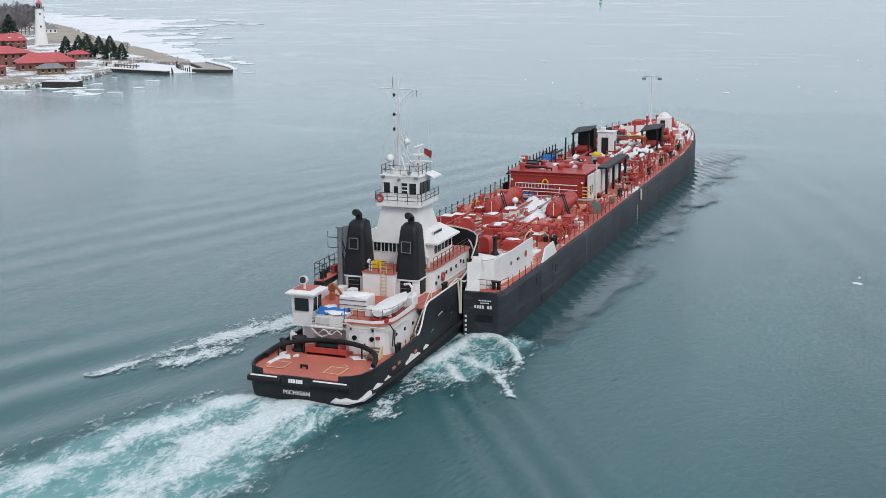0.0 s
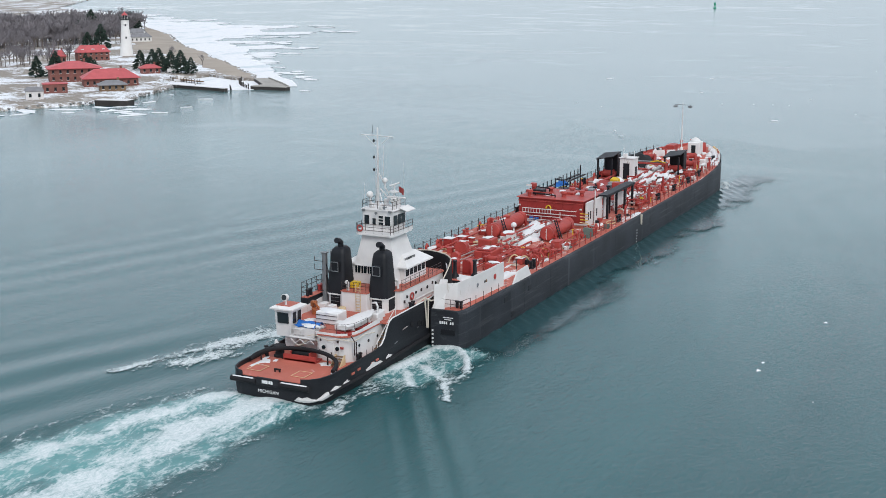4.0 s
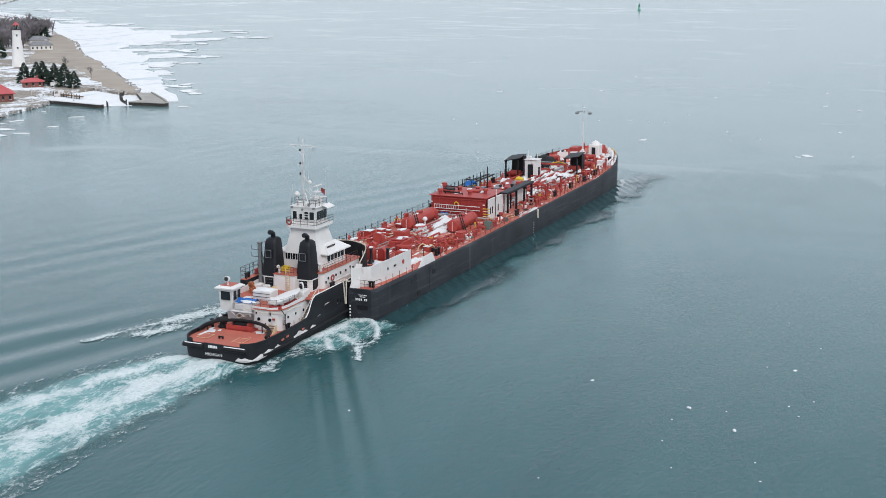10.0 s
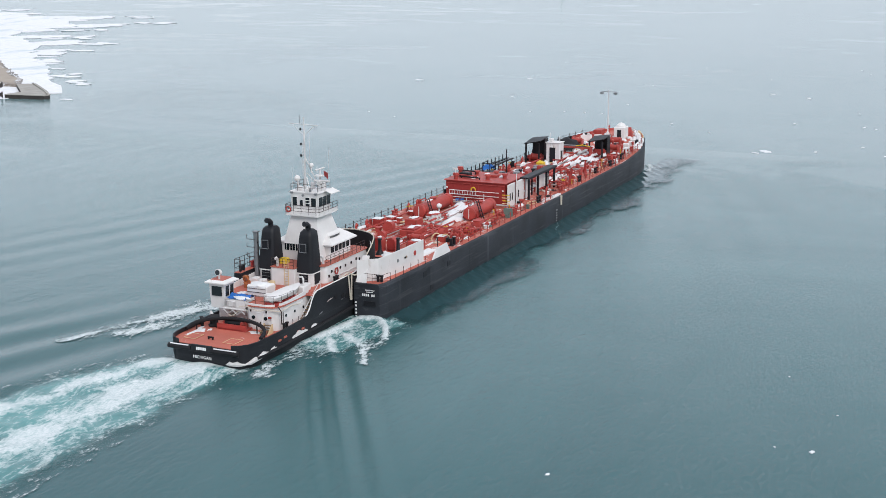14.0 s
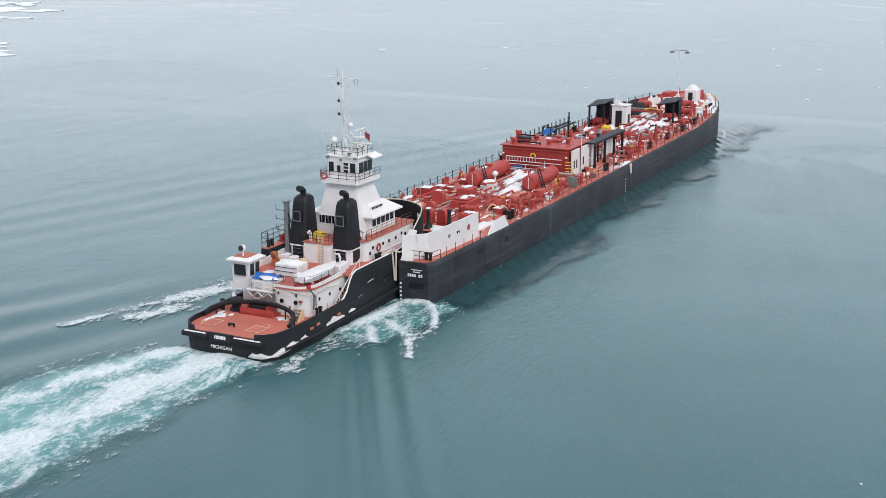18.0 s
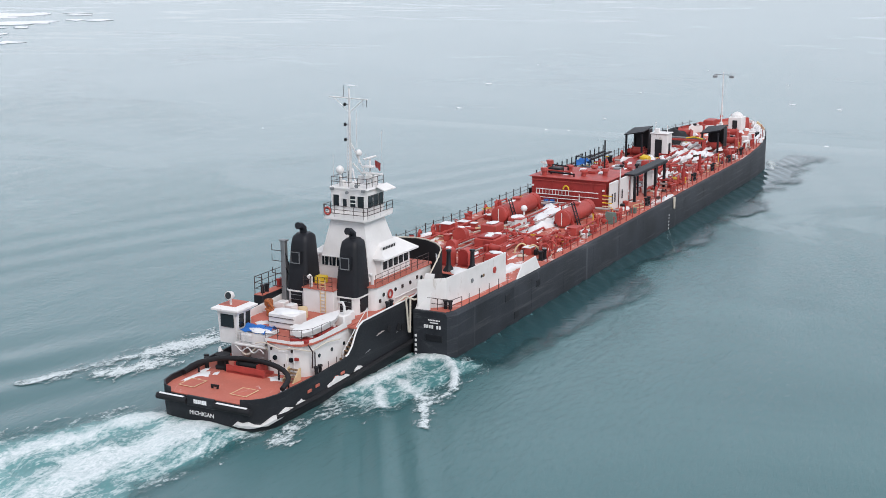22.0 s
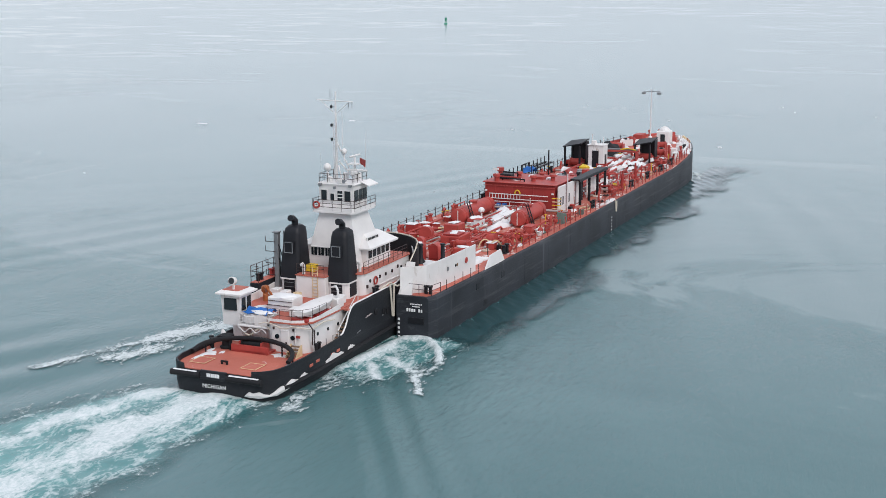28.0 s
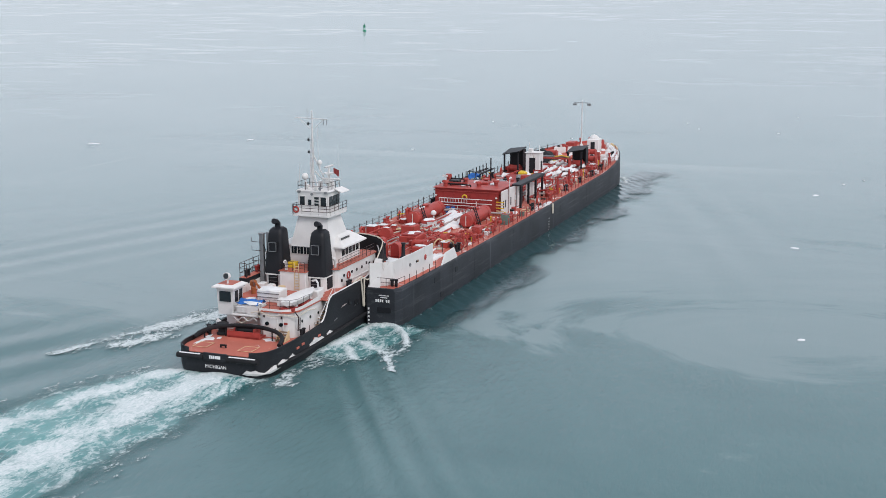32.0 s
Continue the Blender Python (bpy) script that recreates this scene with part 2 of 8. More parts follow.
        for (x, y), p, q in zip(line, left, right):
            a, b = lo(z0, x, y), lo(z1, x, y)
            vs += [(*p, a), (*q, a), (*q, b), (*p, b)]
        fs = [(0, 1, 2, 3), tuple(len(vs) - 4 + k for k in (3, 2, 1, 0))]
        for j in range(len(line) - 1):
            o = 4 * j
            fs += [(o + k, o + 4 + k, o + 4 + (k + 1) % 4, o + (k + 1) % 4) for k in range(4)]
        return self.add(vs, fs)

    def loft(self, rows, closed=False, caps=True):
        """Skins equal rows of points."""
        n = len(rows[0])
        vs = [p for r in rows for p in r]
        fs = []
        for j in range(len(rows) - 1):
            for k in range(n if closed else n - 1):
                fs.append((j * n + k, j * n + (k + 1) % n, (j + 1) * n + (k + 1) % n, (j + 1) * n + k))
        if caps:
            fs += [tuple(range(n))[::-1], tuple(range((len(rows) - 1) * n, len(rows) * n))]
        return self.add(vs, fs)

    def mesh(self, name, material, smooth=False):
        me = bpy.data.meshes.new(name)
        me.from_pydata(self.v, [], self.f)
        me.materials.append(material)
        bm = bmesh.new()
        bm.from_mesh(me)
        bmesh.ops.recalc_face_normals(bm, faces=bm.faces[:])
        bm.to_mesh(me)
        bm.free()
        if smooth:
            me.shade_smooth()
            me.set_sharp_from_angle(angle=radians(40))
        return me


def part(name, shape, material, parent, label="", smooth=False):
    ob = new(name, shape.mesh(name, M[material] if isinstance(material, str) else material, smooth))
    ob.parent = parent
    return tagged(ob, label)


def thing(name, label, category, group="", at=None):
    ob = new(name)
    ob.empty_display_size = 0.3
    if at is not None:
        ob.matrix_basis = at
    return tagged(ob, label, category, group)


def solo(name, shape, material, label, category, group="", kind="", smooth=False):
    ob = new(name, shape.mesh(name, M[material] if isinstance(material, str) else material, smooth))
    return tagged(ob, label, category, group, kind)


def railing(parent, line, height=1.05, gap=1.5, rails=3, r=0.03, material="rail", closed=False, name="railing"):
    """Posts and rails along a line of (x, y, z): one railing of its thing, each post a piece of it."""
    pts = [Vector(p) for p in line]
    if closed:
        pts.append(pts[0])
    rail = part(name, Shape().pipe([p + Vector((0, 0, height)) for p in pts], r * 0.8, 5), material, parent)
    for k in range(rails - 1):
        part("rail", Shape().pipe([p + Vector((0, 0, height * (k + 1) / rails)) for p in pts], r * 0.8, 5), material, rail)
    posts = []
    for a, b in zip(pts, pts[1:]):
        n = max(1, round((b - a).length / gap))
        posts += [a.lerp(b, k / n) for k in range(n)]
    if not closed:
        posts.append(pts[-1])
    me = Shape().rod((0, 0, 0), (0, 0, height), r, n=5).mesh("post", M[material])
    for p in posts:
        o = new("post", me)
        o.parent = rail
        o.location = p
    return rail


def rounded(x0, x1, y0, y1, r, n=4, corners=(1, 1, 1, 1)):
    """A rectangle's outline with rounded corners: (x1,y1), (x0,y1), (x0,y0), (x1,y0)."""
    out = []
    for k, (cx, cy) in enumerate(((x1 - r, y1 - r), (x0 + r, y1 - r), (x0 + r, y0 + r), (x1 - r, y0 + r))):
        if corners[k]:
            out += [(cx + r * math.cos(math.pi / 2 * (k + j / n)), cy + r * math.sin(math.pi / 2 * (k + j / n))) for j in range(n + 1)]
        else:
            out.append(((x1, x0, x0, x1)[k], (y1, y1, y0, y0)[k]))
    return out


# ---- water ----
def water_material(name):
    """River water that gives way to sheets of thin skim ice on the open lake, with a painted sky sheen."""
    m, n, l, p, out = nodes(name)
    tc = n.new("ShaderNodeNewGeometry").outputs["Position"]
    sep = n.new("ShaderNodeSeparateXYZ")
    l.new(tc, sep.inputs[0])

    def span(value, lo, hi, a, b):
        q = n.new("ShaderNodeMapRange")
        q.inputs["From Min"].default_value, q.inputs["From Max"].default_value = lo, hi
        q.inputs["To Min"].default_value, q.inputs["To Max"].default_value = a, b
        l.new(value, q.inputs["Value"])
        return q.outputs[0]

    def calc(op, a, b):
        q = n.new("ShaderNodeMath")
        q.operation = op
        for k, val in ((0, a), (1, b)):
            if isinstance(val, (int, float)):
                q.inputs[k].default_value = val
            else:
                l.new(val, q.inputs[k])
        return q.outputs[0]

    broad = noise_node(n, l, tc, 0.006, 5, 0.6, (1.0, 0.75, 1), 1.3)
    sheets = noise_node(n, l, tc, 0.021, 8, 0.66, (1.1, 0.6, 1), 1.6)
    streaks = noise_node(n, l, tc, 0.02, 4, 0.55, (0.25, 1.5, 1), 1.2)
    # mask of the painted sky sheen: grows towards +X and +Y
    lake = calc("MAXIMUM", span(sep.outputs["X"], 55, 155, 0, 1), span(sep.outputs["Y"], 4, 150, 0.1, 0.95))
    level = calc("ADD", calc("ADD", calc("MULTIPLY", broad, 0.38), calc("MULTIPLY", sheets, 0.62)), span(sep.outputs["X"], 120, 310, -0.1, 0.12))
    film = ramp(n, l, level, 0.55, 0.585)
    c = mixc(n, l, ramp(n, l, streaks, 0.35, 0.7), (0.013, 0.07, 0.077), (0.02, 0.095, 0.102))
    # pale sky reflection and haze of the open water, put into the base colour
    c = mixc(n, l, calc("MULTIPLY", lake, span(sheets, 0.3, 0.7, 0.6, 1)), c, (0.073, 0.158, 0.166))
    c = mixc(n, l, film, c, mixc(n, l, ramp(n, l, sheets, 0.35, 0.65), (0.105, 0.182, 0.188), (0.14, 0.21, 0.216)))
    l.new(c, p.inputs["Base Color"])
    p.inputs["IOR"].default_value = 1.33
    l.new(span(film, 0, 1, 0.09, 0.17), p.inputs["Roughness"])
    small = noise_node(n, l, tc, 1.6, 6, 0.65, (0.6, 1.3, 1), 0.4)
    mid = noise_node(n, l, tc, 0.16, 3, 0.5, (0.5, 1.4, 1), 0.3)
    b = n.new("ShaderNodeBump")
    b.inputs["Distance"].default_value = 0.12
    gust = noise_node(n, l, tc, 0.011, 3, 0.5, (0.6, 1.2, 1), 0.6)
    calm = calc("MULTIPLY", span(film, 0, 1, 1, 0.4), ramp(n, l, gust, 0.38, 0.62, (0.55, 0.55, 0.55, 1)))
    l.new(calc("MULTIPLY", calm, 0.58), b.inputs["Strength"])
    l.new(calc("ADD", calc("MULTIPLY", mid, 2.2), small), b.inputs["Height"])
    l.new(b.outputs[0], p.inputs["Normal"])
    return m


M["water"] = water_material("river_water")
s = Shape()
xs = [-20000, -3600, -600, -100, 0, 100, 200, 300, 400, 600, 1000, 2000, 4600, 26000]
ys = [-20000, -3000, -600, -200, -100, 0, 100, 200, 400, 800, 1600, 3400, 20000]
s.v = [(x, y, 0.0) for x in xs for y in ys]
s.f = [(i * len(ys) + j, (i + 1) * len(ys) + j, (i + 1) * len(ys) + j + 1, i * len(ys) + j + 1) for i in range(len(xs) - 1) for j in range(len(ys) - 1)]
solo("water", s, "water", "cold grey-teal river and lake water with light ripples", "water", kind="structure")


# ---- wake: a sheet of raised waves and foam that travels with the tow ----
def smooth01(a, b, x):
    t = np.clip((x - a) / (b - a), 0, 1)
    return t * t * (3 - 2 * t)


def lattice(x, y, seed):
    """Smooth value noise on arrays."""
    xi, yi = np.floor(x).astype(np.int64), np.floor(y).astype(np.int64)
    fx, fy = x - xi, y - yi
    fx, fy = fx * fx * (3 - 2 * fx), fy * fy * (3 - 2 * fy)

    def h(i, j):
        v = (i * 374761393 + j * 668265263 + seed * 974711) & 0xFFFFFFFF
        v = ((v ^ (v >> 13)) * 1274126177) & 0xFFFFFFFF
        return ((v ^ (v >> 16)) & 0xFFFF) / 65535.0

    return (h(xi, yi) * (1 - fx) + h(xi + 1, yi) * fx) * (1 - fy) + (h(xi, yi + 1) * (1 - fx) + h(xi + 1, yi + 1) * fx) * fy


def fractal(x, y, seed, octaves=4):
    out, amp = 0.0, 0.5
    for k in range(octaves):
        out = out + amp * lattice(x * 2**k, y * 2**k, seed + k)
        amp *= 0.5
    return out


def to_line(x, y, pts):
    """The distance to a broken line, and how far along it (0 to 1) the nearest point lies."""
    best, at = np.full(x.shape, 1e9), np.zeros(x.shape)
    n = len(pts) - 1
    for k, ((ax, ay), (bx, by_)) in enumerate(zip(pts, pts[1:])):
        dx, dy = bx - ax, by_ - ay
        t = np.clip(((x - ax) * dx + (y - ay) * dy) / (dx * dx + dy * dy), 0, 1)
        d = np.hypot(x - ax - t * dx, y - ay - t * dy)
        near = d < best
        best, at = np.where(near, d, best), np.where(near, (k + t) / n, at)
    return best, at


CURL = [(9, -5.6), (15, -6.1), (20, -6.4), (22.6, -6.9), (23.3, -8.2), (21.8, -10.0), (18.6, -11.9), (15.6, -12.9)]


def foam_amount(x, y):
    """How much foam lies where, and how much air the water holds, in the tow's own metres."""
    back_ = np.maximum(0, 2.5 - x)
    wob = 4.0 * (fractal(x * 0.06, y * 0.06, 3) - 0.5)
    yy = y + wob * smooth01(0, -30, x) + 3.4 * (fractal(x * 0.22, y * 0.22, 31) - 0.47) * smooth01(2, -10, x)
    mid = 0.9 + 4.2 * (1 - np.exp(-back_ / 14)) + 0.05 * back_
    half = 5.0 + 2.9 * (1 - np.exp(-back_ / 12)) + 0.055 * back_
    aft = smooth01(3.4, 1.0, x)
    off = (yy - mid) / half
    core = aft * smooth01(1.35, 0.62, np.abs(off)) * (0.35 + 0.65 * smooth01(-130, -10, x))
    lanes = 1.0 * np.exp(-((off + 0.3) / 0.26) ** 2) + 0.85 * np.exp(-((off - 0.55) / 0.2) ** 2) + 0.35 * np.exp(-((off + 0.85) / 0.12) ** 2)
    swirl = fractal(x * 0.13, y * 0.24, 41)
    clump = fractal(x * 0.34, y * 0.5, 61, 5)
    foam = core * (-0.3 + lanes * (0.3 + 0.5 * smooth01(-70, -5, x)) * (0.45 + 1.7 * clump) + 0.4 * smooth01(-14, 1, x) + 1.0 * (swirl - 0.45))
    air = core * (0.5 + 0.9 * (fractal(x * 0.12, y * 0.2, 51) - 0.35) + 0.25 * lanes)
    flank = smooth01(6, 14, x) * smooth01(25.5, 22.5, x) * smooth01(-13.0, -10.5, y + 0.15 * (x - 18)) * smooth01(-4.0, -5.2, y)
    d, at = to_line(x, y, CURL)
    torn = fractal(x * 0.7, y * 0.7, 71)
    wide = 0.75 - 0.4 * smooth01(0.45, 0.75, at)
    curl = np.exp(-(d / wide) ** 2) * smooth01(0, 0.2, at) * smooth01(1.0, 0.9, at)
    foam = np.maximum(foam, curl * (0.1 + 1.5 * torn))
    foam = np.maximum(foam, flank * (0.0 + 0.22 * fractal(x * 0.4, y * 0.4, 11)))
    air = np.maximum(air, 0.6 * flank)
    for pts, w, amt in (([(15.6, -12.9), (12.4, -12.3), (10.2, -13.6)], 0.4, 0.34), ([(10.2, -13.6), (8.5, -14.6)], 0.4, 0.34),
                        ([(16.5, -8.0), (14.0, -11.4)], 0.6, 0.42), ([(14, -7.5), (11, -9.5)], 0.5, 0.4),
                        ([(9.5, -6.0), (4, -6.2), (1, -6.6)], 0.8, 0.22),
                        ([(25, 10.6), (19, 12.8), (14, 15.0)], 1.7, 0.42), ([(14, 15.0), (8, 17.4), (3, 18.6)], 0.8, 0.3), ([(12, 12.6), (7, 14.6)], 1.0, 0.34), ([(-12, 23), (-18, 25)], 0.7, 0.36),
                        ([(147.5, -3.2), (144.5, -5.6), (141, -7.4), (137, -8.7), (133, -9.7)], 0.45, 0.5)):
        d, at = to_line(x, y, pts)
        foam = np.maximum(foam, amt * (0.5 + 2.2 * torn) * np.exp(-(d / w) ** 2))
    air = np.maximum(air, 0.0)
    return foam, air, core, flank, curl


def wave_height(x, y):
    """The tow's own waves: lines that spread to port and short ripples along the starboard side."""
    h = 0.0
    for side, start, amp in ((1, 26.0, 0.15), (1, 146.0, 0.05), (-1, 146.0, 0.05), (1, 2.0, 0.08)):
        off = side * y - 9.0 - 0.36 * (start - x) + 3 * (fractal(x * 0.03, y * 0.03, 9) - 0.5)
        h = h + amp * np.cos(2 * math.pi * off / 8.0) * np.exp(-((off - 4) / 13.0) ** 2) * smooth01(start, start - 25, x) * smooth01(start - 240, start - 120, x) * smooth01(8.5, 11.5, side * y)
    tail = 0.2 * np.cos(2 * math.pi * (y - 0.62 * x) * 0.85 / 2.7) * np.exp(-((y + 13.0 - 0.62 * (x - 6)) / 4.5) ** 2) * smooth01(16, 8, x) * smooth01(-40, -10, x)
    return h + tail


def side_ripples(x, y):
    """Short steep ripples that trail aft and outboard from the barge's starboard side."""
    bend = 4.0 * fractal(x * 0.05, y * 0.08, 21) + 1.2 * fractal(x * 0.25, y * 0.25, 23)
    near = np.exp(-((y + 9.8) / 2.4) ** 2) + 0.16 * np.exp(-((y + 15.0) / 5.0) ** 2)
    return (0.05 * np.cos(2 * math.pi * (0.52 * x - 0.85 * y) / 1.65 + bend) + 0.022 * np.cos(2 * math.pi * (0.7 * x - 0.7 * y) / 0.95 + 2 * bend)) * near * (0.5 + fractal(x * 0.12, y * 0.12, 25)) * smooth01(22, 30, x) * smooth01(150, 138, x)


def sheet(name, x0, x1, y0, y1, step, z, material, label, foamy):
    nx, ny = int((x1 - x0) / step) + 1, int((y1 - y0) / step) + 1
    X, Y = np.meshgrid(np.linspace(x0, x1, nx), np.linspace(y0, y1, ny), indexing="ij")
    fade = smooth01(0, 14, X - x0) * smooth01(0, 8, x1 - X) * smooth01(0, 10, Y - y0) * smooth01(0, 10, y1 - Y)
    foam, air, core, flank, curl = foam_amount(X, Y)
    lift = smooth01(0, 40, X + 150) * smooth01(0, 12, 165 - X) * smooth01(0, 24, Y + 48) * smooth01(0, 40, 100 - Y)
    Z = z + 0.2 * lift + fade * wave_height(X, Y)
    if name == "side_ripples":
        Z = Z + 0.17 + side_ripples(X, Y)
    if not foamy:
        Z = Z - 0.12 * (1 - smooth01(0, 3, np.minimum(np.minimum(X - x0, x1 - X), np.minimum(Y - y0, y1 - Y))))
    if foamy:
        rough = np.maximum(fractal(X * 0.55, Y * 0.55, 5) - 0.45, -0.12)
        Z = Z + 0.07 + 0.07 * smooth01(0.4, 0.85, air) + rough * (0.7 * core**2 * smooth01(-70, 0, X) + 0.5 * flank) + 0.4 * curl
        Z = Z + 0.25 * smooth01(-9, 1.5, X) * core**3
    v = np.stack([X, Y, Z], -1).reshape(-1, 3)
    i, j = np.meshgrid(np.arange(nx - 1), np.arange(ny - 1), indexing="ij")
    a = (i * ny + j).ravel()
    f = np.stack([a, a + ny, a + ny + 1, a + 1], -1)
    if foamy:
        keep = (np.maximum(foam, air).ravel()[f] > 0.03).any(1)
        f = f[keep]
    me = bpy.data.meshes.new(name)
    me.from_pydata(v, [], f)
    me.materials.append(material)
    me.shade_smooth()
    marks = (("foam", foam), ("air", air)) if foamy else ()
    if name == "side_ripples":
        # ragged reach of the darkened water out from the barge's side
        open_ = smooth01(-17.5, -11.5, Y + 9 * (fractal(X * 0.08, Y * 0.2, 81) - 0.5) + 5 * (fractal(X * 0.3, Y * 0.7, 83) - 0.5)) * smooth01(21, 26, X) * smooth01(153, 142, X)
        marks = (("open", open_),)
    if marks:
        for nm, val in marks:
            at = me.attributes.new(nm, "FLOAT", "POINT")
            at.data.foreach_set("value", val.ravel().astype(np.float32))
    ob = new(name, me)
    return tagged(ob, label, "water", kind="stuff")


def foam_material():
    m, n, l, p, out = nodes("churned_foam")
    tc = n.new("ShaderNodeTexCoord").outputs["Object"]
    fo = n.new("ShaderNodeAttribute")
    fo.attribute_name = "foam"
    ai = n.new("ShaderNodeAttribute")
    ai.attribute_name = "air"
    warp = noise_node(n, l, tc, 0.26, 6, 0.6, (0.6, 1, 1), 2.4)
    cells = noise_node(n, l, tc, 0.42, 4, 0.55, (0.45, 1, 1), 1.6)
    lace = noise_node(n, l, tc, 1.7, 6, 0.7, (0.6, 1, 1), 1.2)

    def math_node(op, a, b):
        q = n.new("ShaderNodeMath")
        q.operation = op
        for k, val in ((0, a), (1, b)):
            if isinstance(val, (int, float)):
                q.inputs[k].default_value = val
            else:
                l.new(val, q.inputs[k])
        return q.outputs[0]

    def ridge(fac, width):
        """Thin winding lines where the noise crosses its middle."""
        away = math_node("ABSOLUTE", math_node("SUBTRACT", fac, 0.5), 0.0)
        return math_node("MAXIMUM", math_node("SUBTRACT", 1.0, math_node("DIVIDE", away, width)), 0.0)

    lines = math_node("ADD", math_node("MULTIPLY", ridge(cells, 0.09), 0.14), math_node("MULTIPLY", lace, 0.55))
    mixn = math_node("ADD", math_node("MULTIPLY", warp, 0.75), lines)
    crumbs = noise_node(n, l, tc, 3.6, 5, 0.7, (0.7, 1, 1), 0.8)
    level = math_node("ADD", math_node("ADD", mixn, math_node("MULTIPLY", crumbs, 0.35)), math_node("MULTIPLY", fo.outputs["Fac"], 0.55))
    mask = ramp(n, l, math_node("MULTIPLY", level, 0.6), 0.53, 0.72)
    mask = math_node("MULTIPLY", mask, ramp(n, l, crumbs, 0.3, 0.6, (0.45, 0.45, 0.45, 1)))
    haze = ramp(n, l, math_node("ADD", math_node("MULTIPLY", warp, 0.7), math_node("MULTIPLY", ai.outputs["Fac"], 0.75)), 0.5, 1.05)
    water = mixc(n, l, haze, (0.028, 0.12, 0.126), (0.1, 0.275, 0.272))
    l.new(mixc(n, l, mask, water, (0.66, 0.7, 0.705)), p.inputs["Base Color"])
    rr = n.new("ShaderNodeMapRange")
    rr.inputs["To Min"].default_value, rr.inputs["To Max"].default_value = 0.12, 0.75
    l.new(mask, rr.inputs["Value"])
    l.new(rr.outputs[0], p.inputs["Roughness"])
    p.inputs["IOR"].default_value = 1.33
    b = n.new("ShaderNodeBump")
    b.inputs["Strength"].default_value, b.inputs["Distance"].default_value = 0.4, 0.2
    l.new(mixn, b.inputs["Height"])
    l.new(b.outputs[0], p.inputs["Normal"])
    clear = n.new("ShaderNodeBsdfTransparent")
    cover = ramp(n, l, math_node("MAXIMUM", math_node("MULTIPLY", ai.outputs["Fac"], math_node("ADD", warp, 0.75)), mask), 0.04, 0.62)
    mx = n.new("ShaderNodeMixShader")
    l.new(cover, mx.inputs[0])
    l.new(clear.outputs[0], mx.inputs[1])
    l.new(p.outputs[0], mx.inputs[2])
    l.new(mx.outputs[0], out.inputs[0])
    return m


def broken_material():
    """Clear dark water beside the barge, where its waves have broken the skim ice; the hull's dark reflection is partly
    painted in.
    """
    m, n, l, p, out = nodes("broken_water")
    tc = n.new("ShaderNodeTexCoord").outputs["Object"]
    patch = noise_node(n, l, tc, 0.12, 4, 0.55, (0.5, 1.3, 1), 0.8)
    # darker than the river's own colour, to carry the hull's reflection
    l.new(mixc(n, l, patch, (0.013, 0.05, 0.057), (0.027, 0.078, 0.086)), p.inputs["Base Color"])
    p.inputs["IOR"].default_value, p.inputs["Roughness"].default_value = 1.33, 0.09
    small = noise_node(n, l, tc, 1.3, 4, 0.6, (1.3, 0.6, 1), 0.5)
    b = n.new("ShaderNodeBump")
    b.inputs["Strength"].default_value, b.inputs["Distance"].default_value = 0.3, 0.1
    l.new(small, b.inputs["Height"])
    l.new(b.outputs[0], p.inputs["Normal"])
    at = n.new("ShaderNodeAttribute")
    at.attribute_name = "open"
    clear = n.new("ShaderNodeBsdfTransparent")
    mx = n.new("ShaderNodeMixShader")
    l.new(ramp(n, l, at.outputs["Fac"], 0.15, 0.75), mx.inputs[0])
    l.new(clear.outputs[0], mx.inputs[1])
    l.new(p.outputs[0], mx.inputs[2])
    l.new(mx.outputs[0], out.inputs[0])
    return m


M["foam"] = foam_material()
M["broken_water"] = broken_material()
wake_waves = sheet("wake_waves", -150, 165, -48, 100, 0.7, 0.03, M["water"], "low waves spreading from the moving tug and barge", False)
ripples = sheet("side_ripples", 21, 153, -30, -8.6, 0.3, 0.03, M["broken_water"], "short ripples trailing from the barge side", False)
wake_foam = sheet("wake_foam", -140, 140, -22, 28, 0.4, 0.05, M["foam"], "white propeller foam and pale turquoise churned water behind the tug", True)


# ---- tug ----
tug = thing("tugboat", "black and white pushing tug with red decks and two black funnels", "tugboat")


def tug_half(x):
    return float(np.interp(x, [1.6, 1.9, 2.6, 3.8, 8, 26, 30, 32.5, 34.2, 35], [3.3, 4.0, 4.65, 5.0, 5.15, 5.15, 4.3, 2.9, 1.4, 0.3]))


def tug_top(x):
    return float(np.interp(x, [1.6, 8, 12.4, 13.3, 13.9, 14.5, 15.0, 15.6, 24, 28, 31, 35], [2.78, 2.8, 2.92, 3.1, 3.6, 4.5, 5.0, 5.22, 5.3, 5.6, 6.9, 7.3]))


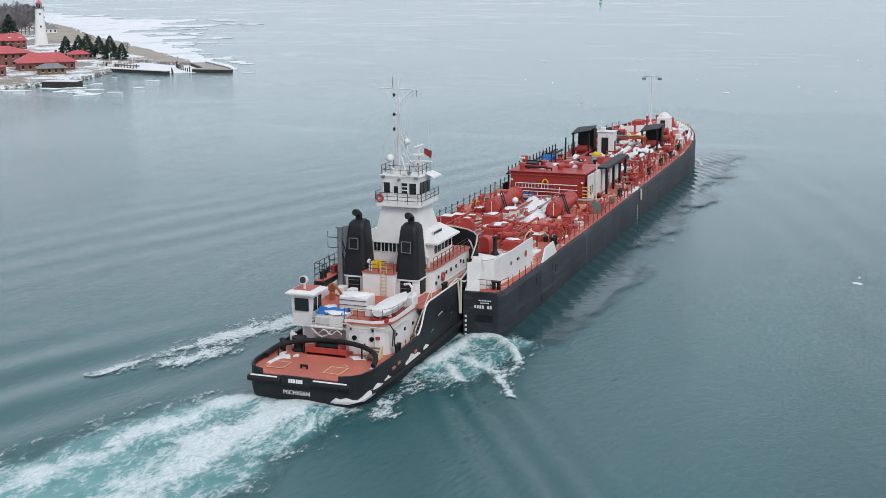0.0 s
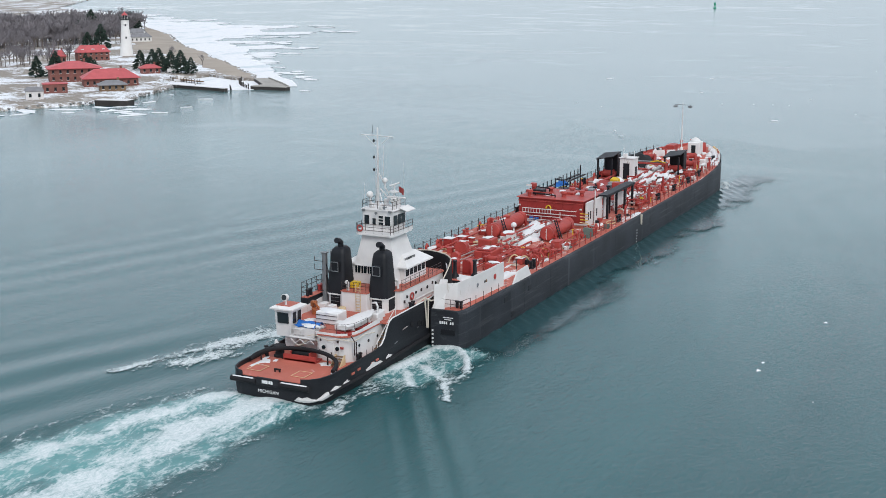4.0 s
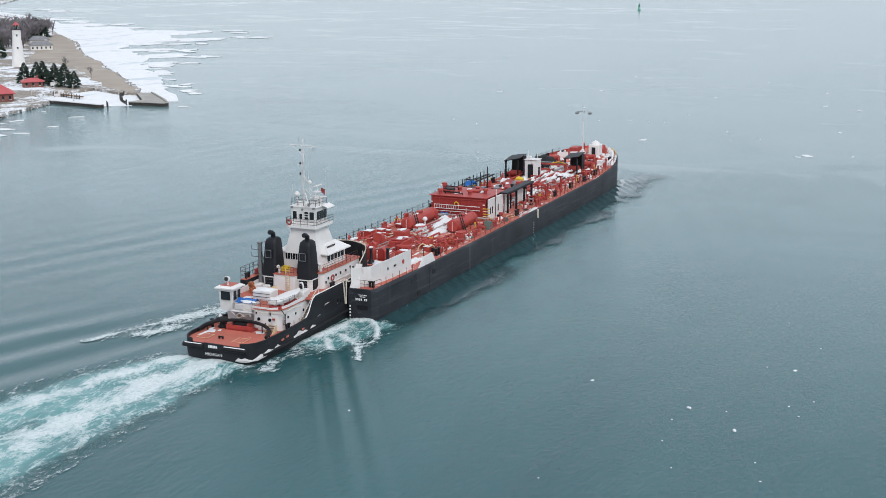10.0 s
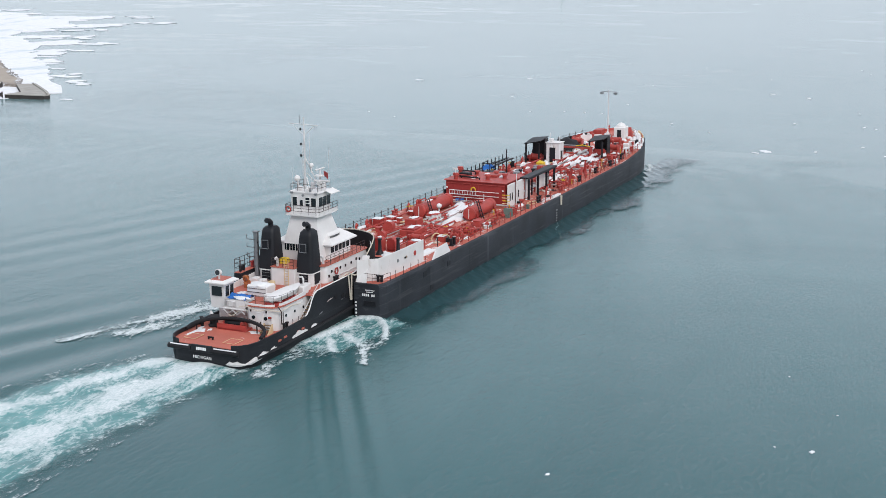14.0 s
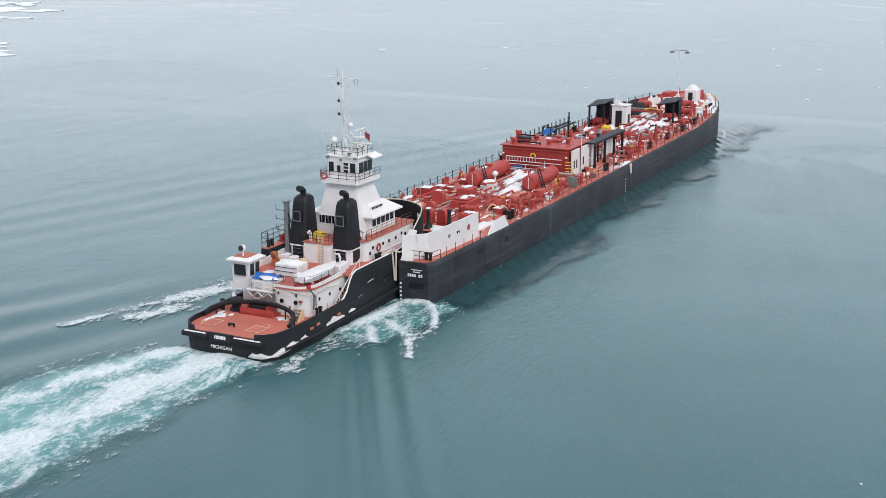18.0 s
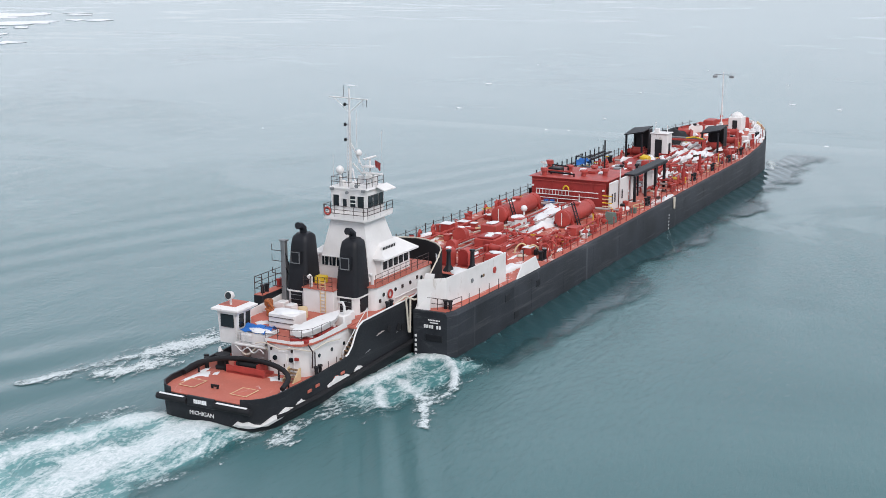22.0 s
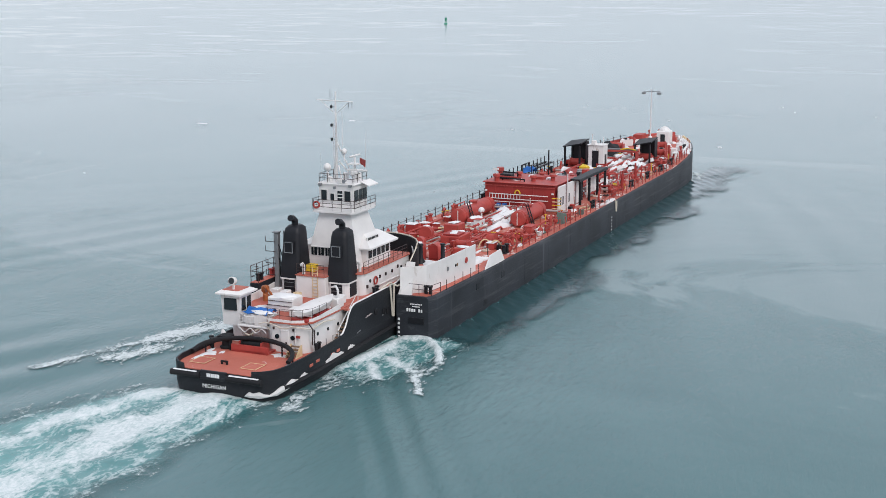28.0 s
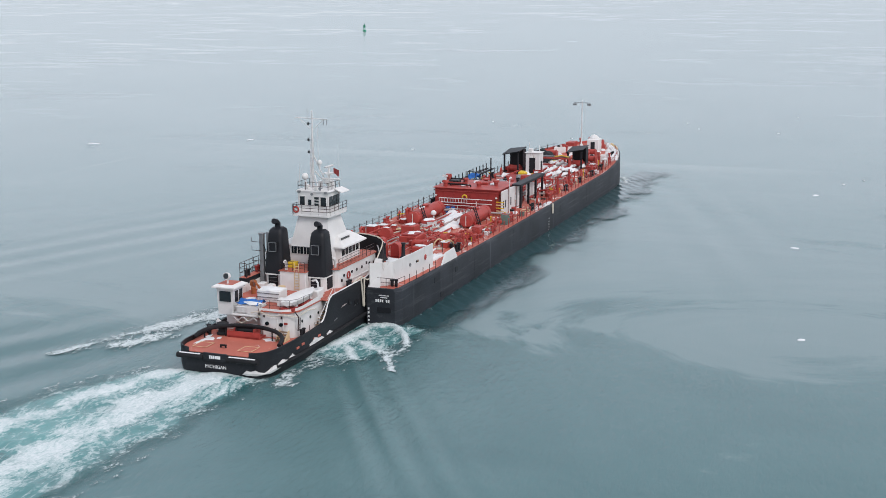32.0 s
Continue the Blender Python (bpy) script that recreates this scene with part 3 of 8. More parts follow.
def tug_hull():
    xs = [1.6, 1.7, 1.9, 2.2, 2.6, 3.2, 3.8, 5, 7, 9, 11.2, 12.4, 12.9, 13.3, 13.6, 13.9, 14.2, 14.5, 14.8, 15.0, 15.3, 15.6, 18, 24, 26, 28, 30, 31.5, 32.5, 33.5, 34.2, 35]
    rows = []
    for x in xs:
        b, t = tug_half(x), tug_top(x)
        side = [(x, 0.82 * b, -1.0), (x, 0.96 * b, 0.1), (x, b, 1.0), (x, b, 1.15), (x, b, t), (x, b - 0.16, t), (x, b - 0.18, 2.3)]
        rows.append([(p[0], -p[1], p[2]) for p in side] + [(p[0], p[1], p[2]) for p in reversed(side)])
    hull = part("hull", Shape().loft(rows), "hull", tug, "black steel hull scraped at the waterline", True)
    # aft deck and the capping of the bulwark
    line = [(x, tug_half(x) - 0.17) for x in (1.75, 1.9, 2.2, 2.6, 3.2, 3.8, 6, 9, 14, 20, 26)]
    part("main_deck", Shape().prism([(x, -y) for x, y in line] + [(x, y) for x, y in reversed(line)], 2.2, 2.36), "deck_red", tug, "worn red oxide steel deck")
    for sgn in (-1, 1):
        s = Shape()
        pts = [(x, sgn * (tug_half(x) - 0.08), tug_top(x) + 0.03) for x in (12.9, 13.3, 13.6, 13.9, 14.2, 14.5, 14.8, 15.0, 15.6, 18, 24, 28, 30, 31.5, 32.5, 33.5, 34.2, 35)]
        s.pipe(pts, 0.08, 6)
        part("capping_rail", s, "white_worn", hull)
        low = [(x, sgn * (tug_half(x) + 0.10), 1.15 + 0.02 * max(0, x - 8)) for x in (3.4, 5, 8, 12, 16, 20, 24)]
        part("rubbing_strake", Shape().pipe(low, 0.2, 8), "rubber", hull, smooth=True)
        # pale ice and scraped paint left on the strake, in torn plates
        for k, (x, w, z, h) in enumerate(((6.4, 1.2, 1.3, 0.3), (11.6, 3.2, 1.45, 0.6), (14.6, 1.2, 1.6, 0.25))):
            r_ = random.Random(k + 50 * sgn)
            n = 9
            top = [(x - w / 2 + w * j / (n - 1), z + h * (0.45 + 0.55 * r_.random()) * min(1, 2.2 * j / (n - 1) + 0.2, 2.2 * (1 - j / (n - 1)) + 0.2)) for j in range(n)]
            bot = [(x - w / 2 + w * j / (n - 1), z - 0.12 * r_.random()) for j in range(n)]
            f = lambda off, row: [(px, sgn * (tug_half(px) + off), pz) for px, pz in row]
            part("ice_crust", Shape().loft([f(-0.02, bot), f(0.1, bot), f(0.06, top), f(-0.02, top)], False, False), "ice_worn", hull, "white ice frozen onto the strake")
    # freeing ports
    for x, z in ((7.6, 1.75), (8.7, 1.85), (11.3, 1.7), (12.3, 1.78)):
        part("freeing_port", Shape().box(x - 0.28, x + 0.28, -5.2, -5.12, z, z + 0.24, 0.03), "deck_red", hull)
    return hull


hull = tug_hull()

# scuffs and frozen spray on the shoulder of the hull
for x, z, w, h, m_ in ((18.2, 3.5, 1.3, 0.16, "pipe"), (16.2, 2.5, 0.8, 0.14, "steel"), (21.2, 2.9, 0.7, 0.16, "steel")):
    r_ = random.Random(int(x * 10))
    top = [(x + w * (j / 7 - 0.5), z + 0.12 * j / 7 + h * (0.3 + 0.7 * r_.random()) * math.sin(math.pi * (j + 0.5) / 8)) for j in range(8)]
    bot = [(x + w * (j / 7 - 0.5), z + 0.12 * j / 7 - 0.4 * h * r_.random() * math.sin(math.pi * (j + 0.5) / 8)) for j in range(8)]
    part("hull_scuff", Shape().loft([[(px, -tug_half(px) - o, pz) for px, pz in row] for o, row in ((-0.02, bot), (0.03, bot), (0.03, top), (-0.02, top))], False, False), m_, hull)

# stern fender tubes with ice on top, and the shaped corners
for y0, y1 in ((4.3, 1.55), (-0.95, -4.2)):
    f = part("stern_fender", Shape().rod((1.42, y0, 2.0), (1.42, y1, 2.0), 0.26, n=12), "rubber", tug, "long black rubber fender on the stern", True)
    part("ice_crust", Shape().box(1.3, 1.5, min(y0, y1) + 0.3, max(y0, y1) - 0.2, 2.2, 2.3, 0.04), "snow", f)
part("name_plate", Shape().box(1.36, 1.6, -0.95, 1.55, 1.68, 2.45, 0.05), "hull", tug)
for y, w_ in ((0.82, 0.05), (0.62, 0.09), (0.4, 0.09), (0.2, 0.05), (0.02, 0.09), (-0.2, 0.09)):
    part("number_bar", Shape().box(1.33, 1.36, y - w_, y + w_, 1.94, 2.24), "marking", tug)


def lettering(text, size, m, parent, name):
    cu = bpy.data.curves.new(name, "FONT")
    cu.body, cu.size, cu.extrude, cu.align_x = text, size, 0.012, "CENTER"
    tmp = new(name, cu)
    dg = bpy.context.evaluated_depsgraph_get()
    me = bpy.data.meshes.new_from_object(tmp.evaluated_get(dg))
    bpy.data.objects.remove(tmp)
    me.materials.clear()
    me.materials.append(M["marking"])
    me.transform(m)
    ob = new(name, me)
    ob.parent = parent
    return ob


STERN = Matrix(((0, 0, -1, 1.50), (-1, 0, 0, 0.3), (0, 1, 0, 0.98), (0, 0, 0, 1)))
lettering("MICHIGAN", 0.46, STERN, tug, "port_name")
quarter = [(1.56, -2.5), (1.56, -2.9), (1.58, -3.3), (1.72, -3.75), (1.95, -4.15), (2.25, -4.45), (2.65, -4.75), (3.2, -4.92), (3.8, -5.06), (4.6, -5.12), (5.4, -5.16)]
ice_low = (0.68, 0.62, 0.64, 0.6, 0.64, 0.7, 0.68, 0.8, 0.9, 1.05, 1.2)
ice_top = (0.72, 1.08, 1.0, 1.12, 0.9, 0.82, 1.1, 1.3, 1.34, 1.55, 1.3)
rows = []
for (x, y), a, b in zip(quarter, ice_low, ice_top):
    out = Vector((x - 3.4, y + 2.2, 0)).normalized()
    rows.append([(x + o * out.x, y + o * out.y, z) for o, z in ((-0.15, a), (0.05, a), (0.14, 0.5 * (a + b)), (0.08, b), (-0.15, b))])
part("ice_crust", Shape().loft(rows, True), "ice_worn", hull, "white ice frozen onto the quarter")

# deck hatches, bitt, tow bow rail and its arch
for y in (2.95, -1.85):
    h = Shape().box(3.05, 4.75, y - 0.75, y + 0.75, 2.36, 2.41, 0.03)
    hatch = part("deck_hatch", h, "deck_red", tug)
    s = Shape()
    s.wall([(3.1, y - 0.7), (4.7, y - 0.7), (4.7, y + 0.7), (3.1, y + 0.7), (3.1, y - 0.7)], 2.41, 2.425, 0.1)
    part("marking", s, "ochre", hatch, "pale painted outline")
part("towing_bitt", Shape().rod((3.7, 0.95, 2.36), (3.7, 0.95, 2.6), 0.09).rod((3.7, 0.45, 2.36), (3.7, 0.45, 2.6), 0.09).rod((3.7, 1.02, 2.6), (3.7, 0.38, 2.6), 0.1), "rubber", tug)
arch = []
for k in range(17):
    a = math.pi * k / 16
    arch.append((4.9 + 2.9 * math.sin(a) ** 0.8, 4.55 * math.cos(a), 2.75 + 0.75 * math.sin(a) ** 0.7))
rows = []
for k, p in enumerate(arch):
    d = (Vector(arch[min(16, k + 1)]) - Vector(arch[max(0, k - 1)])).normalized()
    u = d.cross(Vector((0, 0, 1))).normalized()
    w_ = d.cross(u)
    rows.append([tuple(Vector(p) + 0.2 * (math.cos(2 * math.pi * j / 9) * u + math.sin(2 * math.pi * j / 9) * w_)) for j in range(9)])
part("tow_bar", Shape().loft(rows, True), "rubber", tug, "curved black towing bar over the aft deck", True)
for p in arch[2:15:3]:
    part("tow_bar_stay", Shape().rod((p[0], p[1], 2.36), (p[0], p[1], p[2]), 0.07), "rubber", tug)
snow_patch_rng = random.Random(4)


def snow_patch(parent, x, y, z, rx, ry, h=0.12, material="snow", name="snow_patch"):
    """A lump of snow with a ragged outline that thins to its rim."""
    n, rows = 13, []
    ph = snow_patch_rng.random() * 6.3
    for f, hh in ((1.0, 0.0), (0.82, 0.75), (0.45, 1.0)):
        rows.append([(x + f * rx * (1 + 0.28 * math.sin(3 * a + ph) + 0.16 * math.sin(7 * a + 2 * ph)) * math.cos(a),
                      y + f * ry * (1 + 0.28 * math.sin(2 * a + ph) + 0.16 * math.sin(5 * a - ph)) * math.sin(a), z + h * hh) for a in (2 * math.pi * k / n for k in range(n))])
    return part(name, Shape().loft(rows, True), material, parent, smooth=True)


for x, y, a, b in ((5.0, 3.9, 1.2, 0.35), (6.0, 3.5, 0.6, 0.6), (4.4, 3.3, 0.5, 0.3), (6.8, 4.1, 0.6, 0.3), (6.6, 2.8, 0.4, 0.25)):
    snow_patch(tug, x, y, 2.36, a, b, 0.035)
snow_patch(tug, 5.6, -4.3, 2.36, 0.5, 0.25, 0.06)
snow_patch(tug, 7.6, -2.2, 2.36, 0.5, 0.7, 0.03)

# ---- tug deckhouse ----
def aft_plan(x, half, rec, step):
    """The deckhouse in plan: a rounded starboard corner and a recess to port."""
    arc = [(x + 1.4 - 1.4 * math.cos(math.pi / 2 * k / 6), -half + 1.4 - 1.4 * math.sin(math.pi / 2 * k / 6)) for k in range(7)]
    return [(27, half), (rec, half), (rec, step), (x + 0.3, step), (x, step - 0.4)] + arc + [(27, -half)]


low = aft_plan(8.6, 4.25, 11.0, -0.5)
house = part("deckhouse", Shape().prism(low, 2.36, 4.9), "white", tug, "white steel deckhouse with portholes")
boat_deck = aft_plan(8.45, 4.38, 10.9, -0.4)
part("boat_deck", Shape().prism(boat_deck, 4.86, 4.99), "deck_red", tug, "red upper deck")
for sgn in (-1, 1):
    part("side_deck", Shape().box(14.6, 27, min(sgn * 4.4, sgn * 5.02), max(sgn * 4.4, sgn * 5.02), 4.84, 4.96), "deck_red", tug)
part("deck_bulwark", Shape().wall([(8.5, -0.6), (8.5, -2.9), (8.9, -3.7), (9.7, -4.2), (10.6, -4.32), (14.4, -4.32)], 4.9, lambda x, y: 5.2 + 0.04 * (x - 8.5), 0.07), "white", tug, "low white bulwark round the upper deck")
for x0, x1 in ((9.0, 10.3), (10.9, 13.4)):
    part("red_locker", Shape().box(x0, x1, -4.05, -2.5, 4.99, 5.28, 0.05), "house_red", tug, "dark red locker under the boat")
part("port_bulwark", Shape().wall([(11.2, 4.34), (14, 4.34), (20, 4.34)], 4.9, lambda x, y: 5.45 + 0.06 * (x - 11), 0.08), "white", tug, "white bulwark on the port side")
part("cable", Shape().pipe([(8.3, 0.2 - 0.55 * k, 4.7 + 0.18 * math.sin(k * 1.1)) for k in range(7)] + [(9.0, -4.5, 4.5), (11.0, -4.55, 4.7), (13.0, -4.5, 4.4)], 0.05, 6), "rope", tug, "pale cable looped round the deckhouse", True)
railing(tug, [(8.5, -0.6, 5.0), (8.5, -2.9, 5.0), (8.9, -3.7, 5.0), (9.7, -4.2, 5.0), (12.0, -4.3, 5.0)], 1.1, 1.3, 2, 0.022, "rail")
for y in (-1.4, -2.9):
    part("porthole", Shape().rod((8.63, y, 3.7), (8.5, y, 3.7), 0.2, n=12), "glass", house)
part("door", Shape().box(8.5, 8.64, -2.55, -1.75, 2.5, 4.3, 0.03), "white_worn", house)
part("sign", Shape().box(8.47, 8.6, -3.6, -3.25, 3.75, 3.95), "red", house)
# steps on the aft deck, and the long stairs on the side
st = part("steps", Shape().loft([[(7.2, y, 2.36), (8.3, y, 2.36), (8.3, y, 3.3), (8.1, y, 3.3)] for y in (-3.95, -3.86)], True), "ochre", tug, "short wooden steps")
part("side_plate", Shape().loft([[(7.2, y, 2.36), (8.3, y, 2.36), (8.3, y, 3.3), (8.1, y, 3.3)] for y in (-2.98, -2.89)], True), "ochre", st)
for k in range(4):
    part("tread", Shape().box(7.2 + 0.26 * k, 7.5 + 0.26 * k, -3.86, -2.98, 2.52 + 0.2 * k, 2.57 + 0.2 * k), "wood", st)
stairs = part("stairs", Shape().loft([[(13.0, -5.0, 2.5), (13.3, -5.0, 2.5), (16.7, -5.0, 4.9), (16.4, -5.0, 4.95)], [(13.0, -4.95, 2.5), (13.3, -4.95, 2.5), (16.7, -4.95, 4.9), (16.4, -4.95, 4.95)]], True)
              .loft([[(13.0, -4.3, 2.5), (13.3, -4.3, 2.5), (16.7, -4.3, 4.9), (16.4, -4.3, 4.95)], [(13.0, -4.27, 2.5), (13.3, -4.27, 2.5), (16.7, -4.27, 4.9), (16.4, -4.27, 4.95)]], True), "white_worn", tug, "steep stairs to the upper deck")
for k in range(10):
    x, z = 13.2 + 0.335 * k, 2.65 + 0.235 * k
    part("tread", Shape().box(x, x + 0.28, -4.95, -4.3, z, z + 0.05), "wood", stairs)
part("handrail", Shape().pipe([(12.7, -4.97, 3.5), (15.1, -4.97, 5.2), (16.5, -4.97, 6.1), (16.5, -4.97, 4.95)], 0.035).pipe([(12.7, -4.97, 3.5), (12.7, -4.97, 2.4)], 0.035), "rail_white", stairs)

# second level, between and ahead of the funnels
level2 = part("upper_deckhouse", Shape().prism(rounded(19.3, 29.5, -4.1, 4.1, 0.7, 4, (1, 1, 1, 1)), 4.95, 7.0).box(16.9, 19.4, -1.5, 1.5, 4.95, 7.0, 0.06), "white", tug, "white upper deckhouse")
part("upper_deck", Shape().prism(rounded(19.1, 29.6, -4.2, 4.2, 0.7, 4), 6.98, 7.08).box(16.8, 19.2, -1.55, 1.55, 6.98, 7.06), "deck_red", tug)
railing(tug, [(19.4, -4.1, 7.08), (28.6, -4.1, 7.08)], 1.0, 1.0, 3, 0.028, "rail")
railing(tug, [(19.4, 4.1, 7.08), (28.6, 4.1, 7.08)], 1.0, 1.0, 3, 0.028, "rail")
railing(tug, [(16.9, -1.4, 7.06), (16.9, 1.4, 7.06)], 1.0, 0.7, 3, 0.028, "rail")
for x in (20.6, 22.6, 25.2, 27.2):
    part("porthole", Shape().rod((x, -4.16, 6.15), (x, -4.05, 6.15), 0.17, n=12), "glass", level2)
ring = Shape()
ring.pipe([(21.6 + 0.34 * math.cos(a), -4.2, 6.0 + 0.34 * math.sin(a)) for a in (2 * math.pi * k / 12 for k in range(13))], 0.08, 6)
part("life_ring", ring, "red", level2, "red life ring", True)
lad = Shape().rod((16.85, -0.75, 4.95), (16.85, -0.75, 7.9), 0.04).rod((16.85, -0.25, 4.95), (16.85, -0.25, 7.9), 0.04)
for k in range(9):
    lad.rod((16.85, -0.75, 5.2 + 0.3 * k), (16.85, -0.25, 5.2 + 0.3 * k), 0.03)
part("ladder", lad, "ochre", tug)


def funnel(y):
    c = 18.6
    f = part("funnel_base", Shape().prism(rounded(c - 1.15, c + 1.15, y - 1.05, y + 1.05, 0.6, 5), 4.95, 6.45), "white", tug, "white funnel casing")
    part("louvre", Shape().box(c - 1.22, c - 1.1, y - 0.55, y + 0.55, 5.15, 6.35, 0.03), "black", f, "black louvred door")
    part("louvre", Shape().box(c - 0.6, c + 0.6, y - 1.12, y - 1.0, 5.15, 6.35, 0.03), "black", f)
    rows = []
    for z, hx, hy, dx in ((6.45, 1.18, 1.08, 0), (7.4, 1.15, 1.05, 0.02), (10.5, 0.92, 0.82, 0.15), (10.95, 0.85, 0.75, 0.2), (11.2, 0.6, 0.52, 0.22)):
        rows.append([(px, py, z) for px, py in rounded(c + dx - hx, c + dx + hx, y - hy, y + hy, 0.4, 4)])
    fun = part("funnel", Shape().loft(rows, True), "black", tug, "tapered black funnel", True)
    part("collar", Shape().prism(rounded(c - 1.24, c + 1.24, y - 1.13, y + 1.13, 0.5, 4), 6.38, 6.5), "white", fun)
    part("exhaust", Shape().pipe([(c + 0.1, y, 11.2), (c + 0.1, y, 11.6), (c - 0.25, y, 11.85), (c - 0.7, y, 11.95)], 0.3, 10), "black", fun, "bent exhaust pipe", True)
    vent = part("vent_box", Shape().box(c - 1.32, c - 0.7, y - 0.5, y + 0.35, 8.85, 9.85, 0.04), "black", fun)
    part("vent_frame", Shape().box(c - 1.36, c - 1.32, y - 0.52, y - 0.46, 8.85, 9.85).box(c - 1.36, c - 1.32, y + 0.31, y + 0.37, 8.85, 9.85).box(c - 1.37, c - 1.32, y - 0.52, y + 0.37, 9.79, 9.85).box(c - 1.37, c - 1.32, y - 0.52, y + 0.37, 8.85, 8.91), "steel", vent)


funnel(2.5)
funnel(-2.35)

# ---- tug wheelhouse tower ----
rows = []
for z, x0, x1, y0, y1 in ((7.05, 20.5, 26.2, -2.75, 2.3), (8.9, 20.8, 25.8, -2.5, 2.1), (12.15, 21.4, 24.6, -1.85, 1.4)):
    rows.append([(x1, y1, z), (x0, y1, z), (x0, y0, z), (x1, y0, z)])
tower = part("tower", Shape().loft(rows, True), "white", tug, "tapered white steel tower")
for y in (1.65, 0.92, 0.19, -0.54):
    win = part("window", Shape().box(20.6, 20.84, y - 0.29, y + 0.29, 8.1, 8.86, 0.03), "glass", tower)
    part("window_frame", Shape().box(20.66, 20.8, y - 0.36, y + 0.36, 8.86, 8.93).box(20.62, 20.78, y - 0.36, y + 0.36, 8.02, 8.1).box(20.58, 20.6, y - 0.02, y + 0.02, 8.1, 8.86), "white_worn", win)
# lower bridge with side windows under a sloping roof
br = part("lower_bridge", Shape().box(21.9, 26.9, -3.15, 3.15, 7.05, 8.75, 0.05), "white", tug, "white lower bridge")
for sgn in (-1, 1):
    for k in range(5):
        part("window", Shape().box(22.25 + 0.9 * k, 22.9 + 0.9 * k, sgn * 3.17 - 0.03, sgn * 3.17 + 0.03, 7.8, 8.55, 0.02), "glass", br)
for k in range(6):
    part("window", Shape().box(26.88, 26.96, -2.8 + 0.95 * k, -2.05 + 0.95 * k, 7.8, 8.55, 0.02), "glass", br)
part("bridge_roof", Shape().loft([[(21.6, -3.65, 8.72), (27.6, -3.65, 8.72), (27.6, 3.65, 8.72), (21.6, 3.65, 8.72)], [(21.6, -3.65, 8.86), (27.6, -3.65, 8.86), (27.6, 3.65, 8.86), (21.6, 3.65, 8.86)], [(23.0, -2.3, 9.9), (26.0, -2.3, 9.9), (26.0, 2.1, 9.9), (23.0, 2.1, 9.9)]], True), "white", tug, "sloping white bridge roof")
part("name_board", Shape().box(22.4, 24.8, -2.95, -2.85, 9.35, 9.75, 0.02), "white_worn", tug)
s = Shape()
for k in range(8):
    s.box(22.55 + 0.27 * k, 22.72 + 0.27 * k, -2.98, -2.95, 9.44, 9.66)
part("name_bar", s, "black", tug)

bal = part("balcony", Shape().prism(rounded(20.8, 25.4, -2.45, 2.0, 0.45, 3), 12.1, 12.28), "white", tug, "white walkway round the wheelhouse")
part("balcony_plate", Shape().wall([(25.3, 1.95), (21.1, 1.95), (20.85, 1.7), (20.85, -2.15), (21.1, -2.4), (25.3, -2.4)], 12.2, 12.6, 0.05), "white", bal)
railing(tug, [(25.3, 1.95, 12.3), (21.1, 1.95, 12.3), (20.85, 1.7, 12.3), (20.85, -2.15, 12.3), (21.1, -2.4, 12.3), (25.3, -2.4, 12.3)], 1.0, 0.95, 3, 0.032, "rail")
part("life_ring", Shape().pipe([(20.8, 1.4 + 0.3 * math.cos(a), 12.8 + 0.3 * math.sin(a)) for a in (2 * math.pi * k / 12 for k in range(13))], 0.08, 6), "red", bal, "red life ring", True)
rows = []
for z, o in ((12.2, 0.0), (14.4, 0.08), (14.62, 0.2), (14.76, 0.1)):
    rows.append([(24.7 + o, 1.6 + o, z), (21.9 - o * 0.6, 1.6 + o, z), (21.9 - o * 0.6, -1.8 - o, z), (24.7 + o, -1.8 - o, z)])
wh = part("wheelhouse", Shape().loft(rows, True), "white", tug, "white wheelhouse with dark windows")
for y, w, z0, z1 in ((1.14, 0.6, 13.1, 14.05), (0.28, 0.42, 13.1, 13.75), (-0.52, 0.56, 13.1, 14.05), (-1.3, 0.66, 13.05, 14.05)):
    win = part("window", Shape().box(21.82, 21.94, y - w / 2, y + w / 2, z0, z1, 0.03), "glass", wh)
    part("window_frame", Shape().box(21.78, 21.84, y - w / 2 - 0.06, y + w / 2 + 0.06, z1, z1 + 0.06).box(21.78, 21.84, y - w / 2 - 0.06, y + w / 2 + 0.06, z0 - 0.06, z0).box(21.78, 21.84, y - w / 2 - 0.06, y - w / 2, z0, z1).box(21.78, 21.84, y + w / 2, y + w / 2 + 0.06, z0, z1), "white_worn", win)
for z in (13.38, 13.7):
    part("window_bar", Shape().box(21.78, 21.83, -0.8, -0.24, z, z + 0.08), "white", wh)
for sgn, yw in ((-1, -1.86), (1, 1.66)):
    for k in range(3):
        part("window", Shape().box(22.1 + 0.86 * k, 22.8 + 0.86 * k, yw - 0.05 + sgn * 0.02, yw + 0.05 + sgn * 0.02, 13.05, 14.1, 0.02), "glass", wh)
for k in range(4):
    part("window", Shape().box(24.7, 24.84, -1.65 + 0.8 * k, -0.98 + 0.8 * k, 13.05, 14.1, 0.02), "glass", wh)
part("visor", Shape().loft([[(23.2, -1.95, 14.74), (25.1, -1.95, 14.74), (25.3, -2.75, 14.36), (23.4, -2.75, 14.36)], [(23.2, -1.95, 14.82), (25.1, -1.95, 14.82), (25.3, -2.75, 14.44), (23.4, -2.75, 14.44)]], True), "white", wh, "sloping white visor")
railing(tug, [(24.7, 1.65, 14.76), (21.9, 1.65, 14.76), (21.9, -1.85, 14.76), (24.7, -1.85, 14.76)], 0.8, 0.9, 2, 0.03, "rail")
part("roof_light", Shape().turn((21.7, -0.1, 14.35), (-1, 0, 0), [(0, 0.05), (0.05, 0.14), (0.22, 0.14)], 10), "steel", wh)

